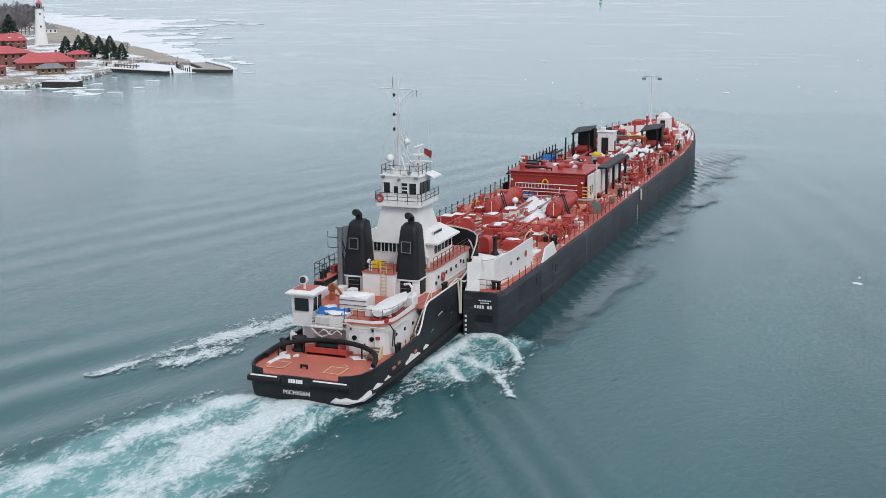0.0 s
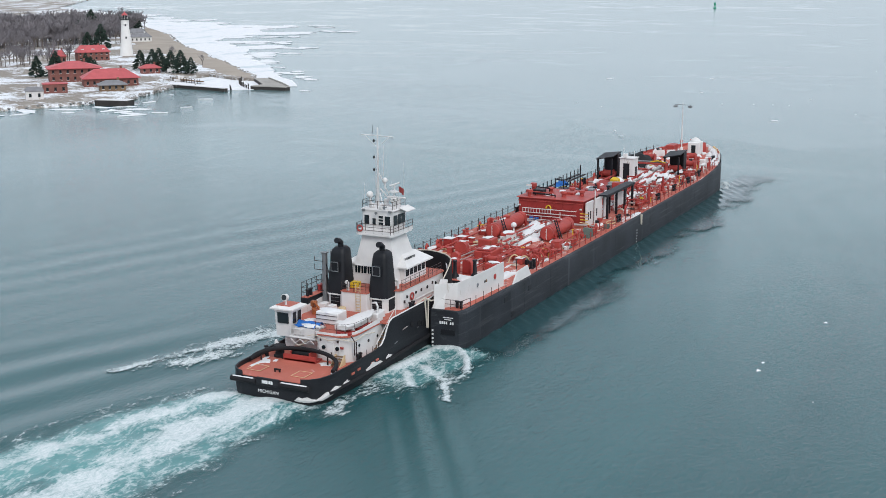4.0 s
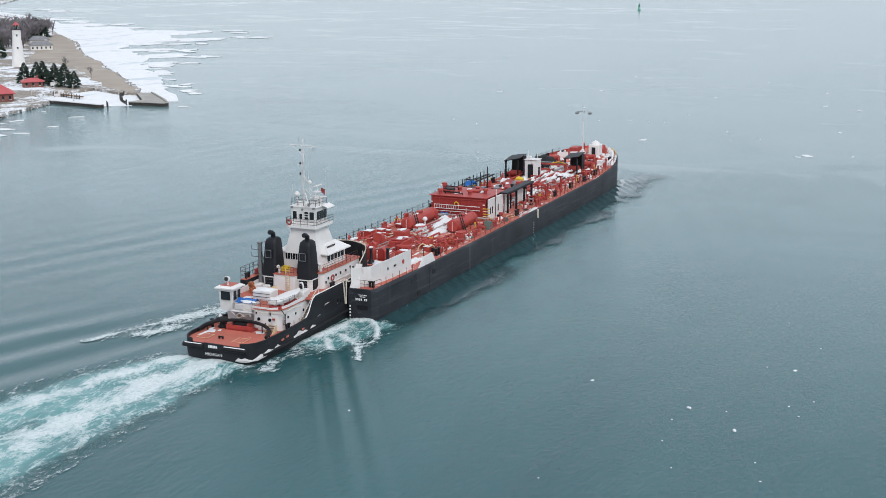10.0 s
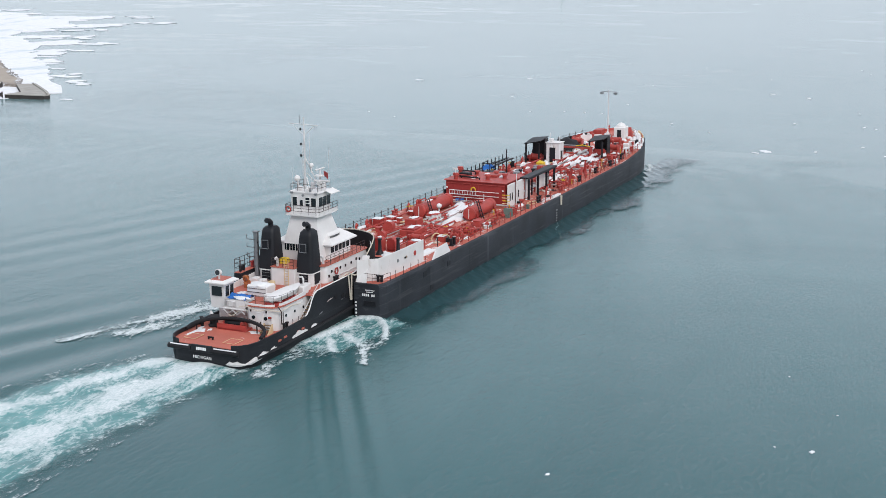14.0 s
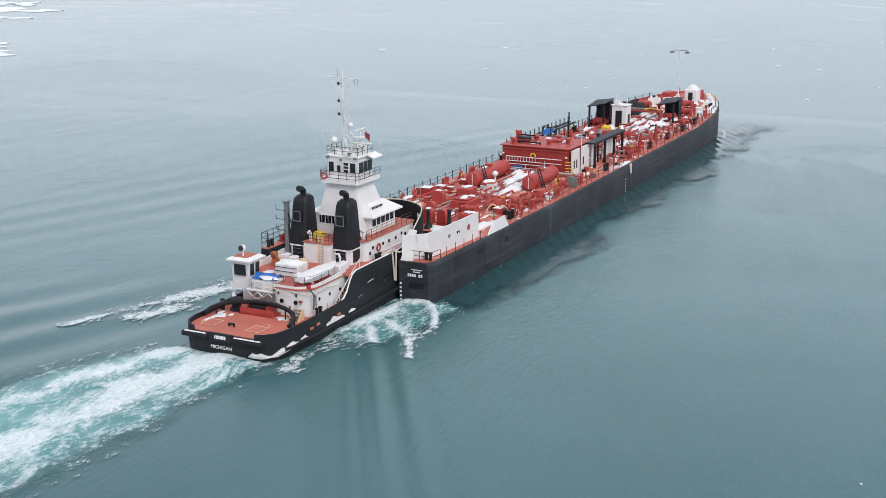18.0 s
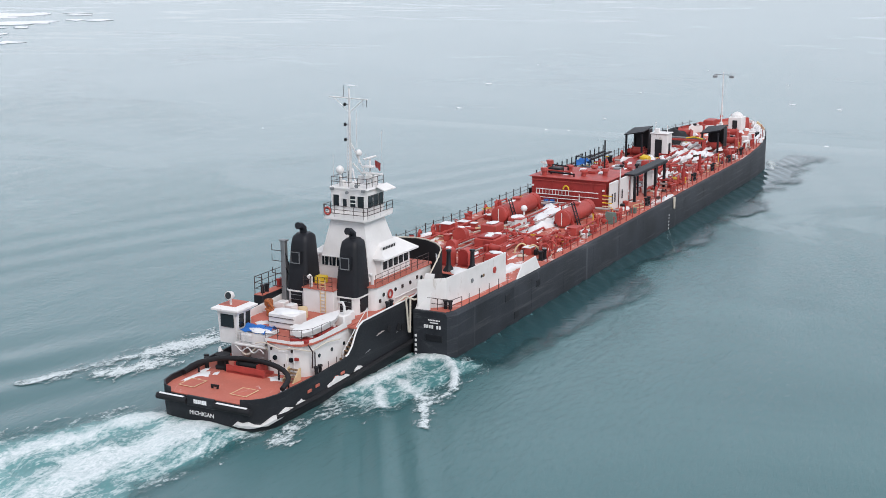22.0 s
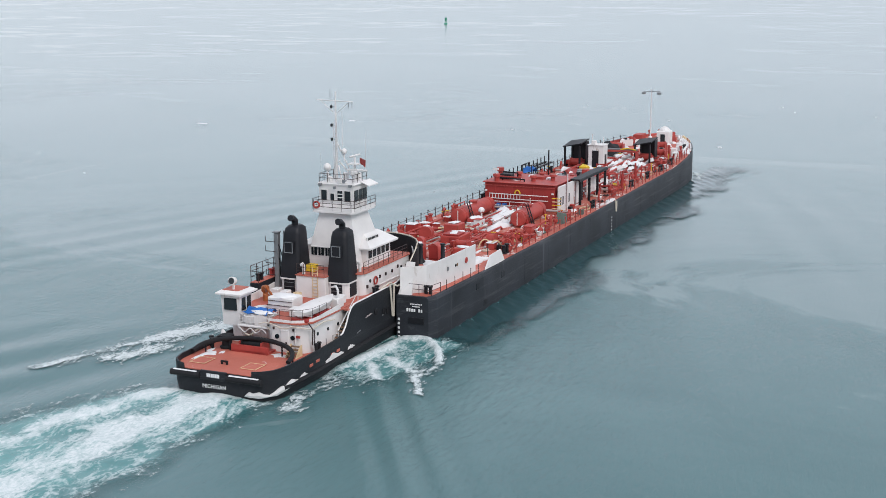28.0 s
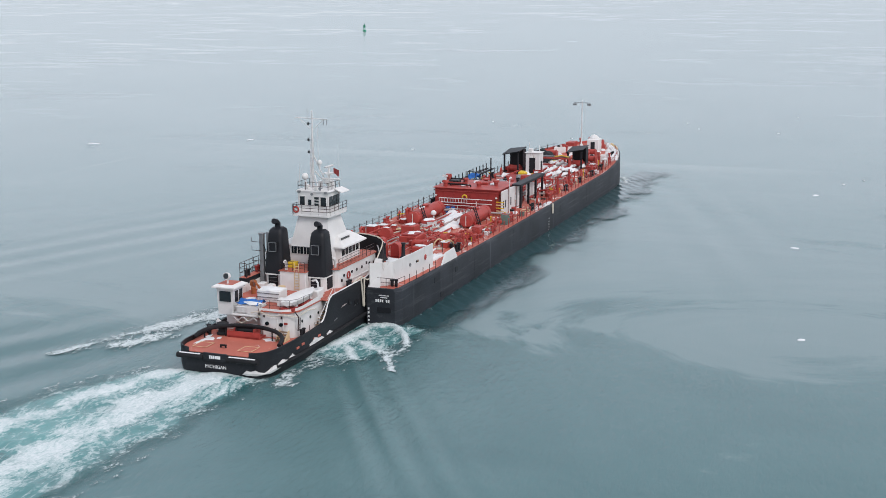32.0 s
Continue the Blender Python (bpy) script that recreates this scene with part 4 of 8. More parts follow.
# mast with its yard, radars and domes
mast = part("mast", Shape().rod((23.2, 0.5, 14.7), (23.2, 0.5, 20.4), 0.13, 0.1, 10).rod((23.2, 0.5, 20.4), (23.2, 0.5, 23.0), 0.09, 0.06, 8), "white", tug, "tall white mast", True)
part("yard", Shape().rod((23.2, 2.45, 22.2), (23.2, -1.3, 22.1), 0.05, n=6).rod((23.2, 2.0, 22.15), (23.2, 0.5, 20.9), 0.03, n=5).rod((23.2, -0.9, 22.1), (23.2, 0.5, 20.9), 0.03, n=5), "white", mast)
part("mast_stay", Shape().rod((23.2, 0.5, 18.5), (24.6, -0.6, 14.7), 0.06, n=6).rod((23.2, 0.5, 18.5), (24.6, 1.5, 14.7), 0.06, n=6).rod((23.4, -0.05, 17.9), (23.4, -0.05, 21.2), 0.025, n=5), "white", mast)
for z in (21.6, 19.9, 18.6):
    part("signal_lamp", Shape().turn((23.2, 0.95, z - 0.15), (0, 0, 1), [(0, 0.05), (0.04, 0.12), (0.24, 0.12), (0.3, 0.04)], 8).rod((23.2, 0.95, z), (23.2, 0.5, z), 0.025, n=5), "black", mast)
part("whip_aerial", Shape().rod((23.2, 1.05, 22.15), (23.2, 1.05, 23.2), 0.02, n=4).rod((23.2, -0.85, 22.1), (23.2, -0.85, 21.5), 0.02, n=4).rod((23.2, -1.2, 22.1), (23.2, -1.2, 21.5), 0.02, n=4), "rail", mast)
for x, y, z, r in ((23.6, -0.1, 17.5, 0.28), (22.3, 1.0, 16.15, 0.36)):
    part("radome", Shape().turn((x, y, z - r), (0, 0, 1), [(0, r * 0.5), (r * 0.5, r * 0.95), (r, r), (r * 1.5, r * 0.8), (r * 1.9, r * 0.3)], 14).rod((x, y, z - r - 0.6), (x, y, z - r), 0.07), "white", tug, "white satellite dome", True)
part("radar_post", Shape().rod((23.6, -1.2, 14.7), (23.6, -1.2, 17.0), 0.09).box(23.2, 24.0, -1.7, -0.6, 16.3, 16.42).box(23.3, 23.9, -1.4, -0.9, 15.3, 15.7, 0.05), "white", tug)
part("radar_scanner", Shape().box(23.4, 23.65, -2.5, -0.4, 15.7, 15.88, 0.05), "white", tug)
part("radar_leg", Shape().rod((22.6, -0.4, 14.76), (23.2, 0.3, 16.2), 0.06, n=6).rod((24.2, -0.9, 14.76), (23.3, 0.3, 16.6), 0.06, n=6).rod((22.9, 1.2, 14.76), (22.5, 1.0, 15.6), 0.05, n=6).rod((22.2, 0.6, 14.76), (22.35, 1.0, 15.7), 0.05, n=6), "white", tug)
part("radar_motor", Shape().box(23.3, 23.75, -1.55, -1.1, 15.4, 15.72, 0.06), "white_worn", tug)
part("radar_scanner", Shape().box(22.6, 24.6, -1.3, -1.1, 17.05, 17.2, 0.04), "white", tug)
flag = Shape()
flag.loft([[(23.5 - 0.12 * k, -1.75 - 0.16 * k + 0.05 * math.sin(2.0 * k), 17.0 - 0.02 * k), (23.5 - 0.12 * k, -1.72 - 0.16 * k - 0.05 * math.sin(2.0 * k + 1), 16.5 - 0.05 * k)] for k in range(7)], caps=False)
part("flag", flag, "house_red", tug, "small dark red flag")
for y in (2.0, -2.2):
    part("whip_aerial", Shape().rod((22.2, 0.8 * y, 14.7), (22.2, 0.8 * y, 17.4), 0.018, n=4), "rail_white", tug)

# fittings of the masts, the wheelhouse and the upper decks
ml = part("mast_ladder", Shape().rod((23.05, 0.3, 14.7), (23.08, 0.34, 20.2), 0.022, n=4).rod((23.05, 0.72, 14.7), (23.08, 0.68, 20.2), 0.022, n=4), "rail_white", mast)
for k in range(15):
    part("rung", Shape().rod((23.06, 0.32, 15.0 + 0.35 * k), (23.06, 0.7, 15.0 + 0.35 * k), 0.018, n=4), "rail_white", ml)
for x, y, z, h in ((22.1, -1.7, 14.7, 3.0), (24.6, -1.8, 14.7, 4.6), (24.6, 1.5, 14.7, 2.8), (22.6, -0.6, 14.7, 2.0)):
    part("whip_aerial", Shape().rod((x, y, z), (x, y, z + h), 0.016, n=4), "rail_white", tug)
for x, y in ((22.0, -0.5), (22.5, 0.9), (24.4, 0.2), (24.7, -1.0)):
    part("roof_box", Shape().box(x - 0.25, x + 0.25, y - 0.2, y + 0.2, 14.72, 15.15 + 0.1 * (x - 22), 0.04), "white_worn", wh)
for y in (1.45, -1.65):
    part("floodlight", Shape().box(21.55, 21.8, y - 0.16, y + 0.16, 14.45, 14.68, 0.03), "steel", wh)
part("horn", Shape().turn((22.0, -1.1, 15.0), (-1, 0, 0), [(0, 0.06), (0.4, 0.08), (0.55, 0.18)], 10), "steel", wh, "", True)
part("lamp_post", Shape().rod((27.2, 3.2, 7.05), (27.2, 3.2, 10.4), 0.06, n=6).rod((27.2, 2.5, 9.4), (27.2, 3.9, 9.4), 0.04, n=5).rod((27.2, 2.5, 10.0), (27.2, 3.9, 10.0), 0.04, n=5), "white", tug, "white frame of deck lamps")
for z in (9.4, 10.0):
    for y in (2.6, 3.2, 3.8):
        part("deck_lamp", Shape().box(27.0, 27.2, y - 0.14, y + 0.14, z - 0.12, z + 0.14, 0.03), "steel", tug)
part("life_raft", Shape().turn((16.0, 3.6, 5.35), (1, 0, 0), [(0, 0.2), (0.06, 0.32), (1.0, 0.32), (1.06, 0.2)], 12), "white", tug, "white life raft canister", True)
for x, z in ((23.8, 6.0), (26.4, 6.2), (20.0, 5.6), (28.3, 5.9)):
    part("wall_fitting", Shape().box(x - 0.12, x + 0.12, -4.2, -4.08, z, z + 0.3, 0.02), "rail", level2)
part("wall_strake", Shape().box(22.5, 28.6, -4.18, -4.08, 5.35, 5.43), "white_worn", level2)
for x in (23.0, 24.6, 25.4):
    part("hull_dent", Shape().turn((x - 3.4, -5.12, 3.6 - 0.2 * (x - 23)), (0, -1, 0), [(0, 0.3), (0.08, 0.34), (0.1, 0.2)], 8), "rubber", hull, "", True)
for x in (20.2, 20.8):
    part("bollard", Shape().turn((x, -4.72, 4.96), (0, 0, 1), [(0, 0.16), (0.6, 0.16), (0.63, 0.22), (0.75, 0.22)], 10), "black", tug, "", True)
for x, y in ((20.0, 3.4), (20.0, -3.4), (17.3, 0.9)):
    part("vent_cowl", Shape().pipe([(x, y, 7.05), (x, y, 7.8), (x - 0.2, y, 8.0), (x - 0.42, y, 7.95)], 0.15, 8), "white_worn", tug, "", True)
for x in (9.6, 10.6, 11.8, 13.0):
    part("deck_stanchion", Shape().rod((x, -4.95, 2.36), (x, -4.95, 3.35), 0.03, n=5), "rail", tug)
for x, y in ((17.0, -2.35), (17.0, 2.5)):
    part("louvre_slats", Shape().box(17.34, 17.4, y - 0.5, y + 0.5, 5.3, 5.33).box(17.34, 17.4, y - 0.5, y + 0.5, 5.7, 5.73).box(17.34, 17.4, y - 0.5, y + 0.5, 6.1, 6.13), "steel", tug)

# port shoulder: black winch platform with a red top, frame rail and grey derrick post
plat_p = part("port_platform", Shape().box(15.2, 20.4, 4.4, 5.3, 4.9, 6.3, 0.05), "black", tug, "black platform on the port shoulder")
part("platform_top", Shape().box(15.25, 20.35, 4.42, 5.28, 6.3, 6.34), "deck_red", plat_p)
railing(tug, [(20.3, 5.22, 6.34), (15.3, 5.22, 6.34), (15.3, 4.45, 6.34)], 1.5, 1.0, 3, 0.035, "rail")
for x in (15.9, 16.5, 18.2, 18.8):
    part("bollard", Shape().turn((x, 4.85, 6.34), (0, 0, 1), [(0, 0.17), (0.55, 0.17), (0.58, 0.23), (0.7, 0.23)], 10), "black" if x < 17 else "house_red", tug, "", True)
der = part("derrick_post", Shape().box(17.7, 18.15, 3.75, 4.2, 4.99, 10.5, 0.04), "steel", tug, "grey derrick post with brackets")
for z in (6.6, 7.7, 8.8, 9.7):
    part("bracket", Shape().rod((17.6, 4.0, z), (17.6, 5.0, z), 0.035, n=5).rod((17.6, 5.0, z), (17.6, 5.0, z + 0.5), 0.03, n=5), "rail", der)
part("derrick_cap", Shape().box(17.62, 18.23, 3.67, 4.28, 10.5, 10.62, 0.02), "steel", der)
for z0, z1 in ((9.6, 6.4), (8.4, 5.4)):
    part("hanging_cable", Shape().pipe([(17.8, 3.9 - 0.12 * k, z0 + (z1 - z0) * (k / 8) ** 1.5) for k in range(9)], 0.045, 5), "black", der, "", True)

# ---- aft control house, tarpaulin, locker, deck crane, boat ----
part("pedestal", Shape().prism(rounded(10.0, 11.2, 2.7, 4.0, 0.3, 3), 2.36, 4.1), "white", tug, "white pedestal")
cab = part("control_house", Shape().loft([[(11.1, 4.35, 4.0), (9.3, 4.35, 4.0), (9.3, 2.7, 4.0), (11.1, 2.7, 4.0)], [(11.1, 4.4, 6.75), (9.1, 4.4, 6.75), (9.1, 2.55, 6.75), (11.1, 2.55, 6.75)]], True), "white", tug, "small white aft control house")
part("cab_roof", Shape().loft([[(11.5, 4.75, 6.72), (8.75, 4.75, 6.72), (8.75, 2.2, 6.72), (11.5, 2.2, 6.72)], [(11.5, 4.75, 6.86), (8.75, 4.75, 6.86), (8.75, 2.2, 6.86), (11.5, 2.2, 6.86)], [(11.1, 4.4, 7.05), (9.1, 4.4, 7.05), (9.1, 2.6, 7.05), (11.1, 2.6, 7.05)]], True), "white", cab)
part("cab_top", Shape().box(9.2, 11.0, 2.7, 4.3, 7.05, 7.09), "deck_red", cab)
part("window", Shape().box(9.06, 9.24, 2.85, 4.1, 5.35, 6.4, 0.03), "glass", cab)
for x in (9.5, 10.35):
    part("window", Shape().box(x, x + 0.6, 2.54, 2.66, 5.3, 6.4, 0.03), "glass", cab)
    part("window", Shape().box(x, x + 0.6, 4.34, 4.42, 5.3, 6.4, 0.03), "glass", cab)
sl = part("searchlight", Shape().turn((9.5, 3.4, 7.85), (-1, 0, 0.15), [(-0.3, 0.12), (-0.2, 0.32), (0.2, 0.36), (0.22, 0.3), (0.1, 0.25)], 14).rod((9.6, 3.4, 7.0), (9.6, 3.4, 7.6), 0.1), "white", tug, "white searchlight on the roof", True)
part("lens", Shape().turn((9.27, 3.4, 7.88), (-1, 0, 0.15), [(0, 0.28), (0.02, 0.27)], 14), "glass", sl)
plat = part("platform", Shape().box(8.8, 11.3, -0.3, 2.65, 4.1, 4.3, 0.05), "white", tug, "white railed platform")
railing(tug, [(10.8, -0.25, 4.3), (8.85, -0.25, 4.3), (8.85, 2.55, 4.3)], 0.95, 0.4, 4, 0.025, "rail_white")
part("platform_plate", Shape().wall([(8.86, -0.25), (8.86, 0.9)], 4.3, 5.2, 0.04), "white", plat)
tarp = []
for i in range(9):
    tarp.append([(9.05 + 0.24 * i, -0.1 + 0.3 * j, 5.2 + 0.18 * math.sin(1.3 * i + j) * math.cos(0.8 * j) + 0.25 * math.sin(math.pi * i / 8)) for j in range(9)])
part("tarpaulin", Shape().loft(tarp, caps=False).loft([[(x, y, 4.9) for x, y, z in r] for r in tarp], caps=False), "blue", tug, "crumpled blue tarpaulin", True)
snow_patch(tug, 9.5, 0.6, 5.3, 0.5, 0.9, 0.16)
part("white_cover", Shape().box(9.05, 11.0, -0.15, 2.3, 4.3, 5.1, 0.15), "white_worn", tug)
lk = part("locker", Shape().box(11.6, 13.4, -1.2, 1.3, 4.99, 6.2, 0.08), "white", tug, "white deck locker")
part("locker_rail", Shape().pipe([(11.55, -1.2, 5.5), (11.55, 1.3, 5.5)], 0.03).pipe([(11.55, -1.2, 5.9), (11.55, 1.3, 5.9)], 0.03), "rail", lk)
snow_patch(tug, 12.5, 0.1, 6.2, 0.8, 1.0, 0.15)
cr = part("deck_crane", Shape().rod((14.4, 3.2, 4.99), (14.4, 3.2, 5.9), 0.24, n=10).box(14.1, 14.7, 2.9, 3.5, 5.8, 6.4, 0.1).rod((14.4, 3.2, 6.3), (12.9, 2.2, 6.7), 0.13, n=8).rod((12.9, 2.2, 6.7), (13.6, 1.7, 5.4), 0.11, n=8).rod((13.6, 1.7, 5.4), (13.0, 2.6, 6.0), 0.08, n=8), "orange", tug, "folded orange deck crane", True)
part("hydraulic_ram", Shape().rod((14.2, 3.0, 5.9), (13.2, 2.4, 6.6), 0.08), "steel", cr)
# service boat on its cradle
rows = []
for x, b, z0, z1 in ((9.0, 0.55, 5.55, 5.85), (9.6, 0.8, 5.42, 5.9), (11.2, 0.95, 5.38, 5.95), (13.0, 0.85, 5.42, 6.0), (14.1, 0.5, 5.58, 6.05), (14.9, 0.1, 5.8, 6.12)):
    rows.append([(x, -3.3 + b, z1), (x, -3.3 + 0.7 * b, z0), (x, -3.3, z0 - 0.12), (x, -3.3 - 0.7 * b, z0), (x, -3.3 - b, z1), (x, -3.3, z1 + 0.22 * b)])
bt = part("service_boat", Shape().loft(rows, True), "white", tug, "covered white service boat on its cradle", True)
for x in (9.3, 12.5):
    part("cradle", Shape().box(x + 0.6, x + 0.75, -4.0, -2.6, 4.99, 5.45), "white_worn", bt)
part("cradle_post", Shape().rod((9.4, -3.3, 4.99), (9.4, -3.3, 5.45), 0.12), "white_worn", bt)
part("davit", Shape().pipe([(14.6, -4.0, 4.99), (14.6, -4.0, 6.6), (15.0, -3.6, 6.8), (15.4, -3.0, 6.6)], 0.1, 8).box(14.2, 15.4, -4.2, -3.2, 5.0, 5.9, 0.08), "white", tug, "", True)
part("barrel", Shape().turn((15.2, 0.4, 4.99), (0, 0, 1), [(0, 0.42), (0.3, 0.44), (0.32, 0.42), (0.8, 0.4), (0.85, 0.36)], 16), "ochre", tug, "pale yellow barrel", True)
part("yellow_box", Shape().box(18.2, 19.0, 0.3, 1.2, 7.06, 7.7, 0.06), "yellow", tug)
# small fittings on the white walls, hoses and gear on the aft deck
for y, z in ((-3.0, 4.3), (-0.95, 3.2), (-1.1, 4.3), (-2.3, 3.1)):
    part("wall_fitting", Shape().box(8.46, 8.6, y - 0.07, y + 0.07, z, z + 0.22, 0.02), "rail", house)
part("wall_pipe", Shape().pipe([(8.5, -3.2, 2.4), (8.5, -3.2, 4.6), (8.5, -2.7, 4.75)], 0.05, 6), "white_worn", house)
for x in (10.4, 12.2, 14.0):
    part("porthole", Shape().rod((x, -4.3, 3.75), (x, -4.2, 3.75), 0.16, n=12), "glass", house)
for k, (z, m_) in enumerate(((4.05, "rail_white"),)):
    part("hanging_hose", Shape().pipe([(8.76 - 0.05 * k, 2.5 - 0.055 * j, z - 0.18 + 0.18 * math.cos(j * 0.3 + k)) for j in range(50)], 0.05, 5), m_, tug, "pale hose hanging in loops", True)
for y in (3.9, 4.25, 4.6):
    part("white_cylinder", Shape().turn((8.8 + (y - 3.9), y, 2.36), (0, 0, 1), [(0, 0.17), (0.9, 0.17), (1.0, 0.1), (1.1, 0.08)], 10), "white_worn", tug, "", True)
for x, y, z, m_ in ((16.4, 3.2, 4.99, "white"), (15.9, 2.0, 4.99, "white"), (13.9, 0.6, 4.99, "rail"), (16.2, -3.4, 4.99, "white_worn"), (10.8, -1.9, 4.99, "white_worn")):
    part("deck_locker", Shape().box(x - 0.45, x + 0.45, y - 0.35, y + 0.35, z, z + 0.75, 0.06), m_, tug)
for x, y, rx, ry in ((15.0, -1.6, 0.7, 0.4), (12.3, 2.4, 0.6, 0.5), (16.0, 1.2, 0.5, 0.3)):
    snow_patch(tug, x, y, 4.99, rx, ry, 0.12)
# winch and bollards on the aft deck
w = part("towing_winch", Shape().box(7.3, 8.5, -0.6, -0.5, 2.36, 3.3).box(7.3, 8.5, 1.5, 1.6, 2.36, 3.3).box(7.2, 8.6, -1.2, 2.2, 2.36, 2.55).box(7.2, 7.35, -1.3, 2.3, 2.4, 3.0), "red", tug, "red towing winch")
part("drum", Shape().turn((7.9, -0.5, 3.0), (0, 1, 0), [(0, 0.5), (0.1, 0.5), (0.12, 0.3), (1.9, 0.3), (1.92, 0.5), (2.0, 0.5)], 14), "rubber", w, "", True)
part("capstan", Shape().turn((8.0, 3.2, 2.36), (0, 0, 1), [(0, 0.6), (0.15, 0.62), (0.3, 0.45), (0.8, 0.42), (0.95, 0.62), (1.15, 0.6)], 16), "rubber", tug, "", True)
for y in (4.3, 4.7):
    part("bollard", Shape().turn((7.4 + 0.6 * (y - 4.3) * 2, y, 2.36), (0, 0, 1), [(0, 0.16), (0.75, 0.16), (0.78, 0.22), (0.9, 0.22)], 10), "rubber", tug, "", True)
for x in (9.2, 9.75):
    part("bollard", Shape().turn((x, -4.75, 2.36), (0, 0, 1), [(0, 0.14), (0.75, 0.14), (0.78, 0.2), (0.9, 0.2)], 10), "rubber", tug, "", True)
part("small_davit", Shape().pipe([(9.2, -4.4, 3.1), (9.0, -4.6, 4.5), (9.0, -4.2, 5.0)], 0.06).pipe([(9.6, -4.4, 3.1), (9.3, -4.6, 4.4)], 0.05), "rail", tug)
part("hose", Shape().pipe([(8.9, 2.4 - 0.4 * k, 3.9 - 0.5 * math.sin(k * 0.8)) for k in range(9)], 0.07, 6), "rope", tug, "", True)
# port vent pipe and the ropes to the barge
part("vent_pipe", Shape().rod((20.6, 4.6, 4.95), (20.6, 4.6, 10.2), 0.28, n=12), "steel", tug, "tall grey vent pipe", True)
rope = [(21.0, -4.9, 5.3), (22.4, -5.2, 5.7), (23.4, -5.5, 5.2), (24.5, -6.0, 5.4)]
part("mooring_rope", Shape().pipe(rope, 0.08).pipe([(22.2, -5.35, 5.6), (22.3, -5.42, 4.2), (22.5, -5.42, 2.6), (22.75, -5.42, 2.5), (22.8, -5.42, 4.0), (22.9, -5.4, 5.5)], 0.09), "rope", tug, "", True)
# bow: a heavy black pad with a white edge
bul = [(27.6, -4.75), (29.0, -4.75), (30.4, -4.4), (31.6, -3.7), (32.8, -2.6), (33.6, -1.2), (33.9, 0.0)]
bul = bul + [(x, -y) for x, y in reversed(bul[:-1])]
part("bow_bulwark", Shape().wall(bul, lambda x, y: 5.0, lambda x, y: 6.3 + 1.6 * math.sin(min(1.0, max(0.0, (x - 27.6) / 3.2)) * math.pi / 2), 0.25), "rubber", tug, "high black bow bulwark", True)
part("bulwark_rope", Shape().pipe([(x, y, 6.38 + 1.6 * math.sin(min(1.0, max(0.0, (x - 27.6) / 3.2)) * math.pi / 2)) for x, y in bul], 0.07, 6), "rope", tug, "pale rope along the bulwark's edge", True)
part("rope_tail", Shape().pipe([(29.6, -4.7, 7.9), (29.2, -4.6, 6.6), (28.8, -4.5, 5.6)], 0.05, 5).pipe([(29.7, -4.65, 7.9), (29.5, -4.6, 6.6), (29.3, -4.5, 5.6)], 0.05, 5), "rope", tug, "", True)
fg = part("fore_locker", Shape().box(28.2, 29.6, -3.9, -2.7, 5.05, 6.5, 0.12), "white", tug, "white locker on the fore deck")
part("locker_front", Shape().box(28.12, 28.2, -3.6, -3.0, 5.5, 6.2, 0.03), "steel", fg)
part("fore_deck", Shape().prism([(27, -4.9), (30, -4.1), (32.5, -2.7), (34.2, -1.2), (34.2, 1.2), (32.5, 2.7), (30, 4.1), (27, 4.9)], 4.9, 5.05), "deck_red", tug)
part("bow_winch", Shape().turn((30.5, -1.2, 5.8), (0, 1, 0), [(0, 0.6), (0.1, 0.6), (0.12, 0.4), (2.2, 0.4), (2.22, 0.6), (2.4, 0.6)], 12).box(29.9, 31.1, -1.5, 1.4, 5.05, 5.3), "white_worn", tug, "", True)


# ---- barge ----
barge = thing("tank_barge", "long black tank barge with a crowded red deck under old snow", "barge")


def barge_half(x):
    return float(np.interp(x, [23.2, 24.4, 122, 128, 133, 138, 142, 145, 147.3, 148.6, 149.2], [8.75, 9.15, 9.15, 8.95, 8.4, 7.2, 5.7, 4.2, 2.6, 1.3, 0.2]))


def deck_z(x, y=0):
    return float(np.interp(x, [23, 36, 60, 118, 126, 149], [4.42, 4.2, 4.0, 4.05, 4.5, 5.6]))


